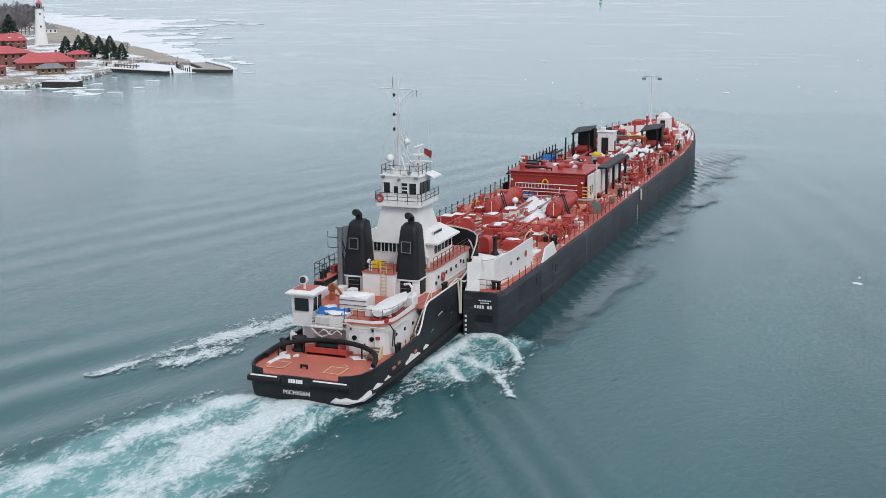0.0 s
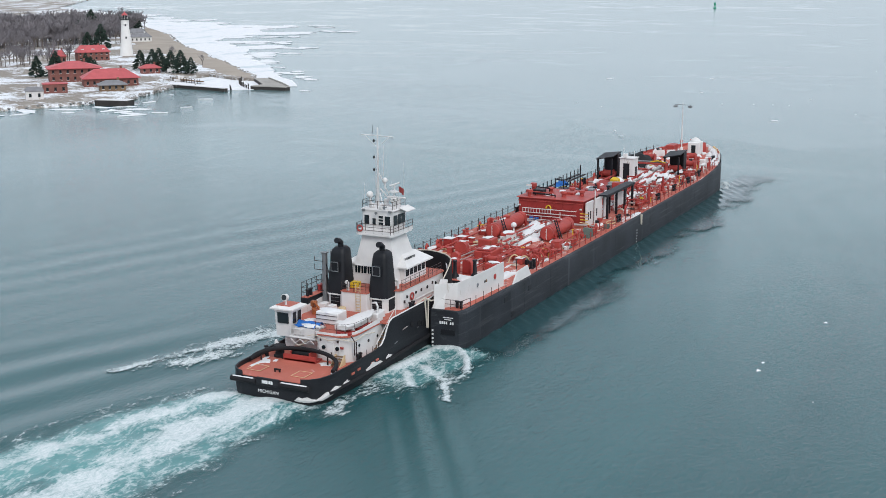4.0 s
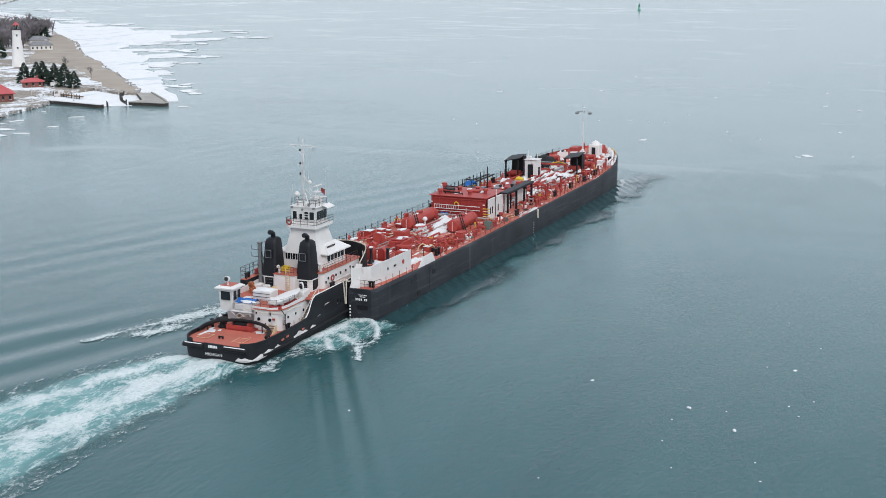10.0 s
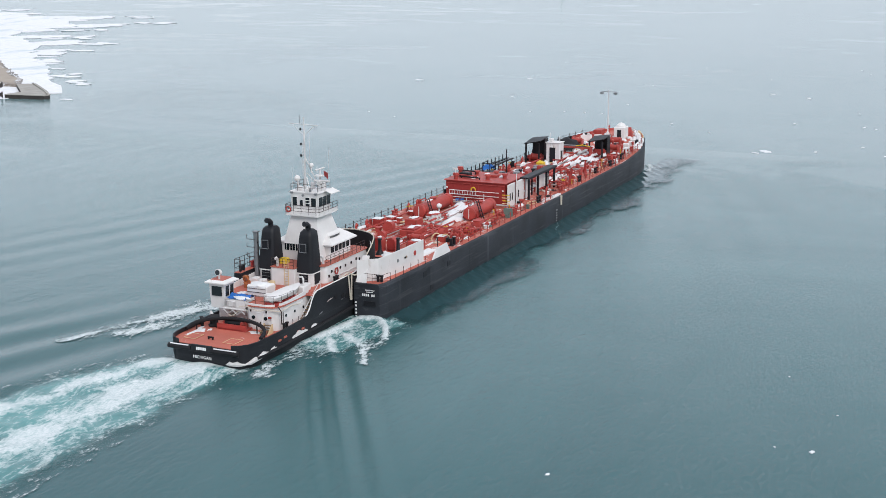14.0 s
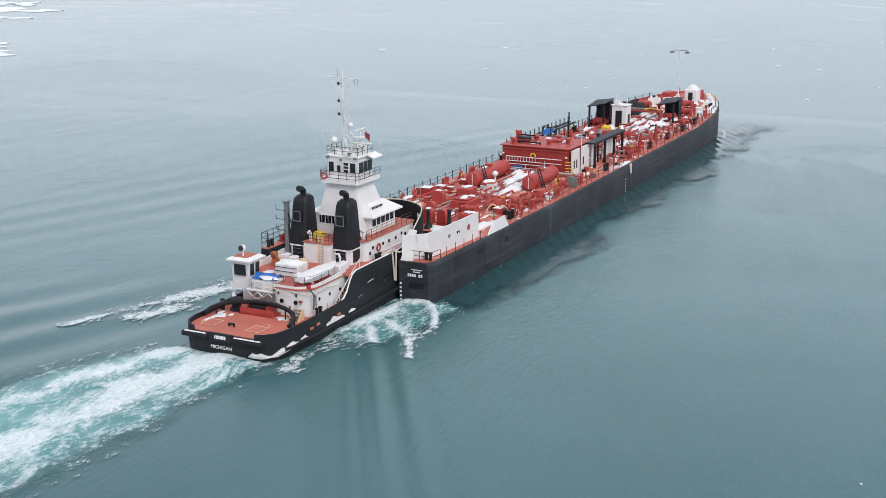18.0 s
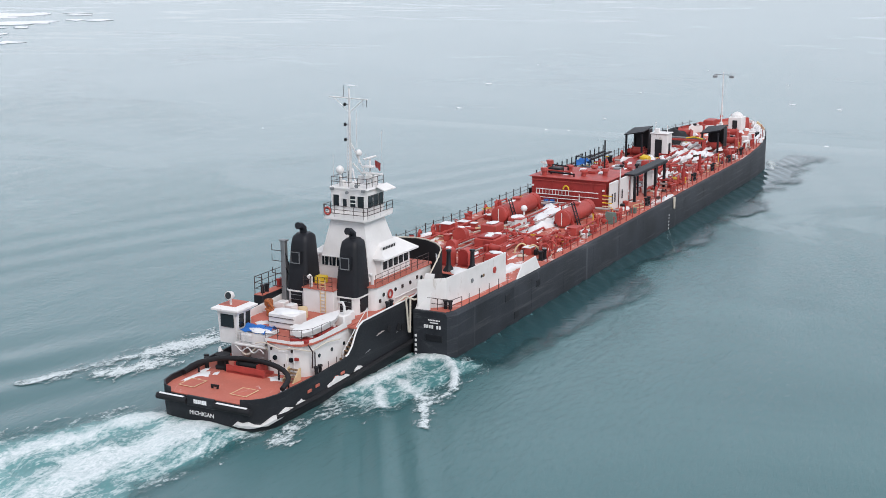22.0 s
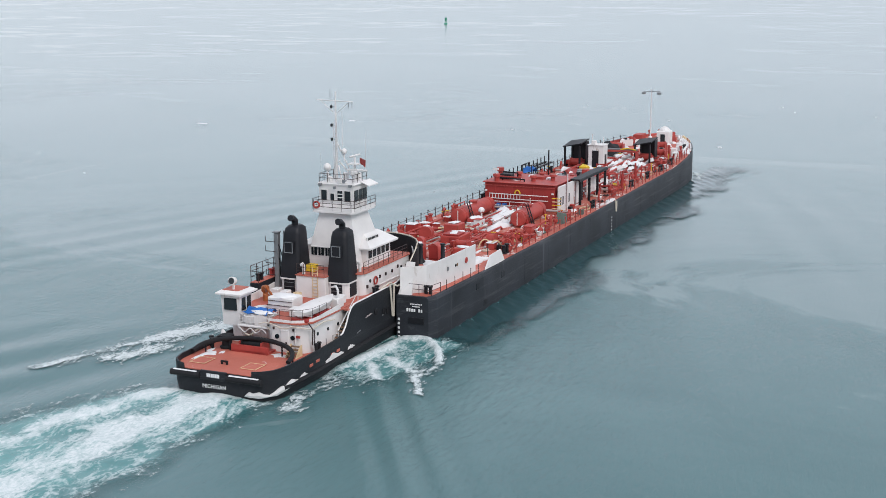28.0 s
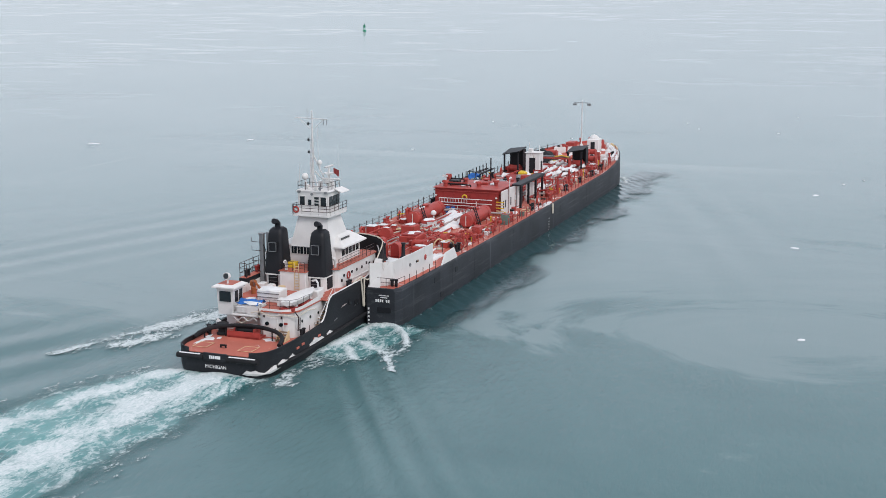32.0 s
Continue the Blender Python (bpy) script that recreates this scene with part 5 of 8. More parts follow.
def barge_hull():
    xs = [23.2, 23.6, 24.4, 30, 36, 43, 50, 60, 75, 90, 105, 118, 122, 125, 128, 130.5, 133, 135.5, 138, 140, 142, 143.5, 145, 146.2, 147.3, 148, 148.6, 149.2]
    rows = []
    for x in xs:
        b, t = barge_half(x), deck_z(x)
        rake = 0.35 * max(0, x - 140) / 9
        rows.append([(x - rake * 3, -b * (1 - 0.25 * rake), -1.5), (x, -b, 0.2), (x, -b, t - 0.35), (x, -b + 0.1, t - 0.1), (x, -b + 0.35, t), (x, b - 0.35, t), (x, b - 0.1, t - 0.1), (x, b, t - 0.35), (x, b, 0.2), (x - rake * 3, b * (1 - 0.25 * rake), -1.5)])
    fore = [r for r in rows if r[1][0] >= 36]
    hull = part("hull", Shape().loft(fore), "barge_hull", barge, "black barge hull with faint vertical scrapes", True)
    for sgn in (-1, 1):
        pon = []
        for x in (23.2, 23.6, 24.4, 30, 36):
            b, t = barge_half(x), deck_z(x)
            inner = 5.5 if x < 36 else 5.5
            pon.append([(x, sgn * inner, -1.5), (x, sgn * b, -1.5), (x, sgn * b, t - 0.35), (x, sgn * (b - 0.1), t - 0.1), (x, sgn * (b - 0.35), t), (x, sgn * inner, t)])
        part("notch_wing", Shape().loft(pon, True), "barge_hull", hull, "black stern wing of the barge")
    line = [(x, barge_half(x) - 0.4) for x in (23.5, 24.4, 30, 36.0)]
    for sgn in (-1, 1):
        pts = [(x, sgn * y) for x, y in line] + [(36.0, sgn * 5.55), (23.5, sgn * 5.55)]
        part("wing_deck", Shape().prism(pts, lambda x, y: deck_z(x) - 0.1, lambda x, y: deck_z(x) + 0.012), "barge_deck", barge)
    xs2 = [36.0, 43, 50, 60, 75, 90, 105, 118, 122, 125, 128, 130.5, 133, 135.5, 138, 140, 142, 143.5, 145, 146.2, 147.3, 148]
    rows = [[(x, -(barge_half(x) - 0.38), deck_z(x) + 0.012), (x, -3, deck_z(x) + 0.03), (x, 3, deck_z(x) + 0.03), (x, barge_half(x) - 0.38, deck_z(x) + 0.012)] for x in xs2]
    part("deck", Shape().loft(rows + [], caps=False), "barge_deck", barge, "red steel deck with worn walkways and snow")
    return hull


bhull = barge_hull()
# bar marks where numbers and names are painted, draught marks, recesses
for y0, y1, z in ((-8.1, -6.9, 3.62), (-7.9, -7.1, 3.4)):
    s = Shape()
    for k in range(8):
        s.box(23.12, 23.2, y0 + (y1 - y0) * k / 8, y0 + (y1 - y0) * (k + 0.6) / 8, z, z + 0.09)
    part("lettering_bar", s, "marking", bhull)
for k in (0, 1, 3, 4, 5, 6):
    part("number_bar", Shape().box(23.1, 23.2, -8.15 + 0.24 * k, -8.01 + 0.24 * k, 2.95, 3.22), "marking", bhull)
for k in range(5):
    part("draught_mark", Shape().box(23.1, 23.2, -5.83, -5.67, 0.35 + 0.42 * k, 0.55 + 0.42 * k), "marking", bhull)
    part("draught_mark", Shape().box(81.92, 82.08, -9.19, -9.13, 0.4 + 0.42 * k, 0.58 + 0.42 * k), "marking", bhull)
for x, z in ((34.5, 3.1), (41.5, 2.9), (36.5, 1.0)):
    part("recess", Shape().box(x - 0.5, x + 0.5, -9.18, -9.1, z - 0.35, z + 0.35, 0.05), "black", bhull)
part("recess", Shape().box(23.1, 23.24, -8.3, -6.7, 1.8, 2.4, 0.05), "black", bhull)
s = Shape()
for k in range(11):
    x = 40 + k * 8.1
    part("weld_seam", Shape().box(x - 0.04, x + 0.04, -9.157, -9.14, 0.3, deck_z(x) - 0.4), "barge_hull", bhull)

# white breastwork round the stern wings
for sgn in (-1, 1):
    line = [(23.5, sgn * 5.75), (25.2, sgn * 7.7), (30, sgn * 8.0), (36.2, sgn * 8.1)]
    b = part("breastwork", Shape().wall(line, lambda x, y: deck_z(x), lambda x, y: 6.95 + 0.0 * x, 0.12), "white_worn", barge, "white steel breastwork with rust marks")
    for x, m_, r_ in ((29.4, "steel", 0.2), (31.2, "black", 0.14), (31.6, "wood", 0.14), (33.8, "red", 0.3)):
        part("fairlead", Shape().turn((x, sgn * (8.04 + 0.02 * (x - 30)), 5.8), (0, sgn, 0), [(0, r_), (0.07, r_ * 1.05), (0.1, r_ * 0.6), (0.06, r_ * 0.5)], 12), m_, b, "", True)
    part("side_plate", Shape().loft([[(37.2, sgn * 8.75, deck_z(37.2)), (42.6, sgn * 8.75, deck_z(42)), (42.0, sgn * 8.55, 5.4), (39.0, sgn * 8.55, 5.3)], [(37.2, sgn * 8.87, deck_z(37.2)), (42.6, sgn * 8.87, deck_z(42)), (42.0, sgn * 8.67, 5.4), (39.0, sgn * 8.67, 5.3)]], True), "white_worn", barge, "white bulwark plate")
    part("corner_plate", Shape().loft([[(23.4, sgn * 5.6, 4.4), (23.5, sgn * 6.9, 4.4), (24.9, sgn * 6.6, 7.2), (24.9, sgn * 5.8, 7.2)], [(23.6, sgn * 5.6, 4.4), (23.7, sgn * 6.9, 4.4), (25.1, sgn * 6.6, 7.2), (25.1, sgn * 5.8, 7.2)]], True), "white_worn", barge)
    railing(barge, [(24.0, sgn * 6.2, 4.42), (24.0, sgn * 8.7, 4.42), (25.6, sgn * 8.95, 4.42)], 0.95, 1.2, 2, 0.035, "rail")
    for x in range(27, 37, 2):
        part("stanchion", Shape().rod((x, sgn * 8.95, deck_z(x)), (x, sgn * 8.95, deck_z(x) + 1.0), 0.035, n=5), "rail", barge)
    for y in (7.9, 8.35):
        part("bollard", Shape().turn((24.6, sgn * y, 4.42), (0, 0, 1), [(0, 0.17), (0.6, 0.17), (0.63, 0.23), (0.75, 0.23)], 10), "black", barge, "", True)

# ---- deck machinery ----
rng = random.Random(12)


def snow_heap(parent, x, y, z, rx, ry, h, seed):
    """A heap of old snow: bumpy on top, a torn outline, thin at its rim."""
    r = random.Random(seed)
    n, rows = 18, []
    p1, p2, p3 = r.random() * 6.3, r.random() * 6.3, r.random() * 6.3
    for f, hh in ((1.0, -0.02), (0.9, 0.45), (0.68, 0.85), (0.4, 1.0), (0.12, 0.95)):
        row = []
        for k in range(n):
            t = 2 * math.pi * k / n
            w = 1 + 0.22 * math.sin(3 * t + p1) + 0.13 * math.sin(5 * t + p2) + 0.07 * r.uniform(-1, 1) * f
            row.append((x + f * rx * w * math.cos(t), y + f * ry * w * math.sin(t), z + h * hh * (1 + 0.35 * math.sin(2 * t + p3) * f * (1 - f) * 4 + 0.1 * r.uniform(-1, 1) * (hh > 0))))
        rows.append(row)
    return part("snow_patch", Shape().loft(rows, True), "snow", parent, smooth=True)


def tank(x0, x1, y, r, z):
    t = part("deck_tank", Shape().turn((x0, y, z), (1, 0, 0), [(-0.1, r * 0.6), (-0.06, r * 0.9), (0, r), (x1 - x0, r), (x1 - x0 + 0.2, r * 0.8), (x1 - x0 + 0.28, r * 0.5)], 28), "red", barge, "red horizontal deck tank on splayed legs", True)
    for x in (x0 + 0.5, x1 - 1.0):
        for sg in (-1, 1):
            part("leg", Shape().loft([[(x, y + sg * (r + 0.55), 4.0), (x + 0.3, y + sg * (r + 0.55), 4.0), (x + 0.3, y + sg * (r + 0.3), 4.0), (x, y + sg * (r + 0.3), 4.0)], [(x, y + sg * r * 0.95, z + 0.1), (x + 0.3, y + sg * r * 0.95, z + 0.1), (x + 0.3, y + sg * r * 0.7, z - 0.1), (x, y + sg * r * 0.7, z - 0.1)]], True), "house_red", t)
        part("hoop", Shape().turn((x, y, z), (1, 0, 0), [(0, r + 0.04), (0.25, r + 0.04)], 24), "red", t)
    part("end_rib", Shape().box(x0 - 0.16, x0 - 0.08, y - 0.04, y + 0.04, z - r * 0.8, z + r * 0.75), "rail_white", t)
    lad = part("ladder", Shape().rod((x0 + 0.9, y - r - 0.75, 4.0), (x0 + 1.3, y - r * 0.6, z + r + 0.7), 0.07).rod((x0 + 1.6, y - r - 0.75, 4.0), (x0 + 2.0, y - r * 0.6, z + r + 0.7), 0.07), "black", t, "black tank ladder")
    for k in range(7):
        f = (k + 0.5) / 7
        part("rung", Shape().rod((x0 + 0.9 + 0.4 * f, y - r - 0.75 + f * (0.75 + 0.4 * r), 4.0 + f * (z + r - 3.3)), (x0 + 1.6 + 0.4 * f, y - r - 0.75 + f * (0.75 + 0.4 * r), 4.0 + f * (z + r - 3.3)), 0.045, n=5), "black", lad)
    part("manhole", Shape().turn(((x0 + x1) / 2, y, z + r - 0.05), (0, 0, 1), [(0, 0.42), (0.2, 0.42), (0.22, 0.55), (0.32, 0.55), (0.42, 0.2)], 14), "red", t, "", True)
    part("top_pipe", Shape().pipe([(x0 + 1.0, y + 0.5, z + r * 0.9), (x0 + 1.0, y + 0.5, z + r + 0.35), (x0 + 3.2, y + 0.5, z + r + 0.35), (x0 + 3.2, y + 0.5, z + r * 0.9)], 0.07), "house_red", t)
    return t


tank(60.8, 68.6, -3.6, 0.92, 5.1)
tank(59.4, 69.2, 3.5, 0.95, 5.15)


for k in range(13):
    r = random.Random(70 + k)
    y, x0 = -3.4 + 0.5 * k, r.uniform(41, 45)
    x1 = r.uniform(51, 58)
    part("branch_pipe", Shape().pipe([(x0, y, deck_z(x0)), (x0, y, deck_z(x0) + 0.45), (x0 + 3, y, deck_z(x0) + 0.45), (x0 + 3.3, y + r.choice([-0.25, 0.25]), deck_z(x0) + 0.45), (x1, y, deck_z(x1) + 0.45), (x1, y, deck_z(x1))], r.uniform(0.06, 0.12), 6), r.choice(["red", "red", "red", "pipe"]), barge, "", True)
part("hose_ring", Shape().pipe([(50 + 1.4 * math.cos(a), 5.6 + 0.9 * math.sin(a), deck_z(50) + 0.09) for a in (2 * math.pi * k / 20 for k in range(21))], 0.06, 6), "ochre", barge, "", True)


def arched_box(x, y, w, d, h, name, label=""):
    """A steel casing with a barrel-shaped top."""
    z = deck_z(x)
    row = [(-w / 2, 0), (-w / 2, h - w / 2)] + [(-w / 2 * math.cos(math.pi * k / 8), h - w / 2 + w / 2 * math.sin(math.pi * k / 8)) for k in range(1, 8)] + [(w / 2, h - w / 2), (w / 2, 0)]
    c = part(name, Shape().loft([[(xx, y + p, z + q) for p, q in row] for xx in (x - d / 2, x + d / 2)], True), "red", barge, label, True)
    part("flange", Shape().box(x - d / 2 - 0.12, x + d / 2 + 0.12, y - w / 2 - 0.12, y + w / 2 + 0.12, z, z + 0.1), "house_red", c)
    return c


for x, y in ((39.6, -0.4), (40.0, -2.1)):
    c = arched_box(x, y, 1.05, 1.2, 1.75, "winch_casing", "red winch casing with a rounded top")
    part("side_ribs", Shape().box(x - 0.7, x - 0.66, y - 0.5, y + 0.5, deck_z(x) + 0.2, deck_z(x) + 1.6), "house_red", c)
for x, y in ((37.4, 0.2), (37.3, -1.6), (38.4, -3.6), (37.6, 3.4)):
    part("mooring_bitt", Shape().turn((x, y, deck_z(x)), (0, 0, 1), [(0, 0.6), (0.12, 0.55), (0.6, 0.24), (1.9, 0.2), (1.95, 0.3), (2.1, 0.26)], 12), "black", barge, "black mooring bitt", True)
arched_box(49.0, 3.0, 1.5, 0.8, 1.75, "hose_reel", "tall red hose reel casing")
arched_box(44.6, 1.8, 1.1, 0.7, 1.35, "hose_reel")
rb = part("machinery_casing", Shape().box(46.6, 49.8, -2.0, 0.3, 4.1, 5.35, 0.08), "red", barge, "red machinery casing with snow on top")
part("casing_lid", Shape().box(46.8, 48.8, -1.8, 0.1, 5.35, 5.55, 0.06), "house_red", rb)
part("casing_door", Shape().box(46.52, 46.6, -1.6, -0.8, 4.3, 5.2, 0.02), "house_red", rb)
part("machinery_casing", Shape().box(52.4, 54.6, 0.6, 2.4, 4.1, 5.5, 0.08), "red", barge)
part("machinery_casing", Shape().box(41.5, 43.0, -5.2, -3.4, 4.1, 5.2, 0.08), "red", barge)
snow_heap(barge, 49.3, -0.8, 5.33, 0.6, 0.8, 0.18, 301)
# pale hoses lying in a heap across the deck
for k in range(9):
    r = random.Random(k)
    x = 53.0 + 0.42 * k
    part("cargo_hose", Shape().pipe([(x + 0.4 * math.sin(j * 0.9 + k) + r.uniform(-0.15, 0.15), 3.6 - 0.62 * j, 4.35 + 0.3 * math.sin(j * 0.7 + k) + 0.12 * (k % 3)) for j in range(9)], 0.1, 6), ("rope", "ochre", "pipe", "snow")[k % 4], barge, "pale cargo hose", True)
part("white_crate", Shape().box(58.6, 60.6, 0.5, 2.0, 4.05, 5.15, 0.06), "red", barge, "red crate under snow")
snow_heap(barge, 59.6, 1.25, 5.12, 0.95, 0.7, 0.2, 302)
part("vent_globe", Shape().rod((61.2, 1.2, 4.0), (61.2, 1.2, 5.6), 0.12).turn((61.2, 1.2, 5.5), (0, 0, 1), [(0, 0.2), (0.1, 0.34), (0.32, 0.4), (0.54, 0.3), (0.66, 0.1)], 14), "white", barge, "white ball-shaped vent", True)
for k, (x, y, rx, ry, h) in enumerate(((64.5, -0.2, 4.2, 1.6, 0.8), (61.0, -1.3, 3.0, 1.2, 0.6), (67.6, 0.6, 2.8, 1.5, 0.8), (65.0, -1.9, 2.8, 0.7, 0.5), (57.8, 0.4, 1.8, 0.9, 0.4), (69.2, -0.6, 1.6, 0.9, 0.6), (57.6, -1.7, 1.5, 0.7, 0.3), (70.4, 4.6, 0.9, 1.2, 0.5), (55.6, -4.9, 0.9, 0.4, 0.15),
                                  (52.0, -3.6, 0.8, 0.5, 0.3), (44.0, -1.0, 0.9, 0.6, 0.3), (41.2, 1.8, 1.2, 0.8, 0.3), (38.2, -5.0, 1.6, 1.4, 0.35), (37.4, -2.8, 1.0, 1.6, 0.25), (40.6, -6.6, 2.2, 0.7, 0.3))):
    snow_heap(barge, x, y, deck_z(x) + 0.02, rx, ry, h, 310 + k)
for k in (1, 4):
    part("snowy_pipe", Shape().pipe([(58.5 + 0.3 * k, -2.0 + 0.75 * k, 4.75), (70.5, -1.6 + 0.62 * k, 4.7)], 0.11, 6), "pipe" if k % 2 else "red", barge, "", True)
# low red coamings, pumps and reels on the starboard side
for x, y, r, w in ((48.6, -5.1, 0.75, 0.9), (50.6, -6.3, 0.65, 0.8), (53.6, -6.6, 0.5, 0.7)):
    d = part("reel_stand", Shape().box(x - 0.6, x + 0.6, y - w * 0.7, y + w * 0.7, deck_z(x), deck_z(x) + 0.2, 0.03), "red", barge)
    part("reel", Shape().turn((x, y - w / 2, deck_z(x) + r + 0.15), (0, 1, 0), [(0, r), (0.07, r), (0.1, r * 0.75), (w - 0.1, r * 0.75), (w - 0.07, r), (w, r)], 18), "red", d, "", True)
for x, y in ((46.6, -7.7), (48.2, -7.7), (51.0, -7.5)):
    part("ring_guard", Shape().pipe([(x, y + 0.5 * math.cos(a), deck_z(x) + 0.75 + 0.7 * math.sin(a)) for a in (2 * math.pi * k / 14 for k in range(15))], 0.1, 6), "red", barge, "red ring-shaped pipe guard", True)
part("canvas_box", Shape().loft([[(65.2, -7.9, 4.0), (66.8, -7.9, 4.0), (66.8, -6.9, 4.0), (65.2, -6.9, 4.0)], [(65.4, -7.8, 5.3), (66.7, -7.8, 5.1), (66.7, -7.0, 5.2), (65.4, -7.0, 5.4)]], True), "canvas", barge, "grey-green canvas cover")
for k in range(5):
    part("spill_rail", Shape().rod((71.2, -5.6, 4.35 + 0.42 * k), (71.2, -4.4, 4.35 + 0.42 * k), 0.07, n=6), "ochre" if k % 2 else "yellow", barge)
part("spill_rail_post", Shape().rod((71.2, -5.0, 4.0), (71.2, -5.0, 6.2), 0.06, n=6), "house_red", barge)


def drum_winch(x, y, w=1.7, r=0.62, z=None):
    z = deck_z(x) if z is None else z
    d = part("mooring_winch", Shape().box(x - 0.9, x + 0.9, y - w * 0.65, y + w * 0.65, z, z + 0.25, 0.03).box(x - 0.7, x + 0.7, y - w * 0.62, y - w * 0.52, z, z + 1.3, 0.04).box(x - 0.7, x + 0.7, y + w * 0.52, y + w * 0.62, z, z + 1.3, 0.04), "red", barge, "red mooring winch")
    part("drum", Shape().turn((x, y - w / 2, z + 0.95), (0, 1, 0), [(0, r), (0.08, r), (0.1, r * 0.8), (w - 0.1, r * 0.8), (w - 0.08, r), (w, r)], 16), "red", d, "", True)
    part("motor", Shape().box(x - 0.35, x + 0.35, y + w * 0.62, y + w * 0.62 + 0.5, z + 0.6, z + 1.2, 0.06), "house_red", d)


for x, y in ((121.0, 5.0), (126, -4.5), (130, 3.8), (133, -2.8)):
    drum_winch(x, y)
drum_winch(44.6, -3.2, 1.3, 0.45)


def valve(x, y, h=1.1):
    z = deck_z(x)
    v = part("valve", Shape().rod((x, y, z), (x, y, z + h * 0.75), 0.16, n=8).turn((x, y, z + h * 0.3), (0, 0, 1), [(0, 0.2), (0.1, 0.32), (0.35, 0.32), (0.45, 0.2)], 10).rod((x, y, z + h * 0.7), (x, y, z + h), 0.05, n=6), "red", barge, "", True)
    part("handwheel", Shape().pipe([(x + 0.26 * math.cos(a), y + 0.26 * math.sin(a), z + h) for a in (2 * math.pi * k / 8 for k in range(9))], 0.035, 4), rng.choice(["red", "red", "yellow", "house_red"]), v)


for k in range(58):
    x = rng.choice([rng.uniform(45, 56), rng.uniform(49, 71), rng.uniform(90, 122), rng.uniform(75, 122)])
    y = rng.uniform(-7.2, 7.0)
    if 72 < x < 103 and -5.2 < y < 5.6 or abs(abs(y) - 3.5) < 1.9 and 54 < x < 71 or 46 < x < 51 and -2.6 < y < 1:
        y = rng.choice([-1, 1]) * rng.uniform(6.2, 7.6)
    valve(x, y, rng.uniform(0.8, 1.5))

# cargo lines along the deck and across it
for y, x0, x1, z, r, m in ((-0.9, 52, 71, 0.55, 0.14, "red"), (-0.3, 52, 71, 0.55, 0.14, "pipe"), (0.4, 52, 71, 0.55, 0.16, "red"), (1.6, 55, 72, 0.5, 0.12, "pipe"), (-2.3, 46, 59, 0.4, 0.12, "red"), (-4.2, 50, 59, 0.3, 0.1, "red"),
                         (-2.6, 90, 124, 0.8, 0.2, "red"), (-1.8, 88, 126, 0.8, 0.2, "red"), (-0.8, 90, 122, 0.8, 0.16, "pipe"), (0.2, 104, 126, 0.8, 0.18, "red"), (4.4, 104, 126, 0.7, 0.16, "red"), (-5.2, 84, 118, 0.6, 0.12, "red"), (6.0, 44, 70, 0.5, 0.1, "red"), (-6.0, 58, 72, 0.4, 0.1, "red")):
    s = Shape().pipe([(x0, y, deck_z(x0) + 0.1), (x0 + 0.4, y, deck_z(x0) + z), (x1 - 0.4, y, deck_z(x1) + z), (x1, y, deck_z(x1) + 0.1)], r, 8)
    p = part("cargo_pipe", s, m, barge, "", True)
    for x in np.arange(x0 + 2, x1 - 1, 5.0):
        part("flange", Shape().turn((x, y, deck_z(x) + z), (1, 0, 0), [(-0.1, r + 0.09), (0.1, r + 0.09)], 10), m, p)
        part("pipe_support", Shape().box(x + 0.9, x + 1.0, y - 0.12, y + 0.12, deck_z(x), deck_z(x) + z - r * 0.7), "house_red", p)
for x in (50, 54, 71, 90, 105.5, 114, 121):
    s = Shape().pipe([(x, -6.8, deck_z(x) + 0.5), (x, 6.8, deck_z(x) + 0.5)], 0.15, 8)
    p = part("cross_pipe", s, rng.choice(["red", "pipe"]), barge, "", True)
    for y in (-6.8, 6.8):
        part("manifold_end", Shape().turn((x, y, deck_z(x) + 0.5), (0, 1, 0), [(-0.12, 0.32), (0.12, 0.32)], 12).rod((x, y, deck_z(x)), (x, y, deck_z(x) + 0.5), 0.12), "red", p)
for k in range(46):
    x, y = rng.uniform(46, 124), rng.uniform(-7.3, 7.2)
    if 71 < x < 103 and -5.4 < y < 5.8:
        continue
    if 55 < x < 71 and (2 < abs(y) < 5):
        continue
    a, b, h = rng.uniform(0.25, 0.9), rng.uniform(0.25, 0.7), rng.uniform(0.3, 1.1)
    z = deck_z(x)
    e = part("deck_box", Shape().box(x - a, x + a, y - b, y + b, z, z + h, 0.06), rng.choice(["red", "red", "house_red", "white_worn", "red"]), barge)
    part("lid", Shape().box(x - a - 0.05, x + a + 0.05, y - b - 0.05, y + b + 0.05, z + h, z + h + 0.07, 0.02), rng.choice(["red", "snow", "snow"]), e)

# snow lying between the pipes and along the deck
for k in range(170):
    x, y = rng.choice([(rng.uniform(57, 71), rng.uniform(-1.6, 2.0)), (rng.uniform(88, 124), rng.uniform(-5.5, 5.5)), (rng.uniform(44, 124), rng.uniform(-8.2, 8.0)), (rng.uniform(104, 123), rng.uniform(-5.5, 5)), (rng.uniform(122, 141), rng.uniform(-4, 4)), (rng.uniform(84, 104), rng.uniform(-4.6, -2))])
    if 72 < x < 103 and -4.6 < y < 5.4 and not (x > 80.5 and y < -1.8):
        continue
    snow_patch(barge, x, y, deck_z(x) + 0.02, rng.uniform(0.3, 1.3), rng.uniform(0.15, 0.5), rng.uniform(0.1, 0.4))
for k in range(110):
    x, y = rng.uniform(103.5, 123), rng.choice([rng.uniform(-5, 4.8), rng.uniform(-3, 1.5)])
    if 106 < x < 110 and 0.4 < y < 3.6:
        continue
    snow_heap(barge, x, y, deck_z(x) + rng.choice([0.02, 0.5, 0.9]), rng.uniform(0.5, 1.9), rng.uniform(0.25, 0.55), rng.uniform(0.2, 0.45), 400 + k)
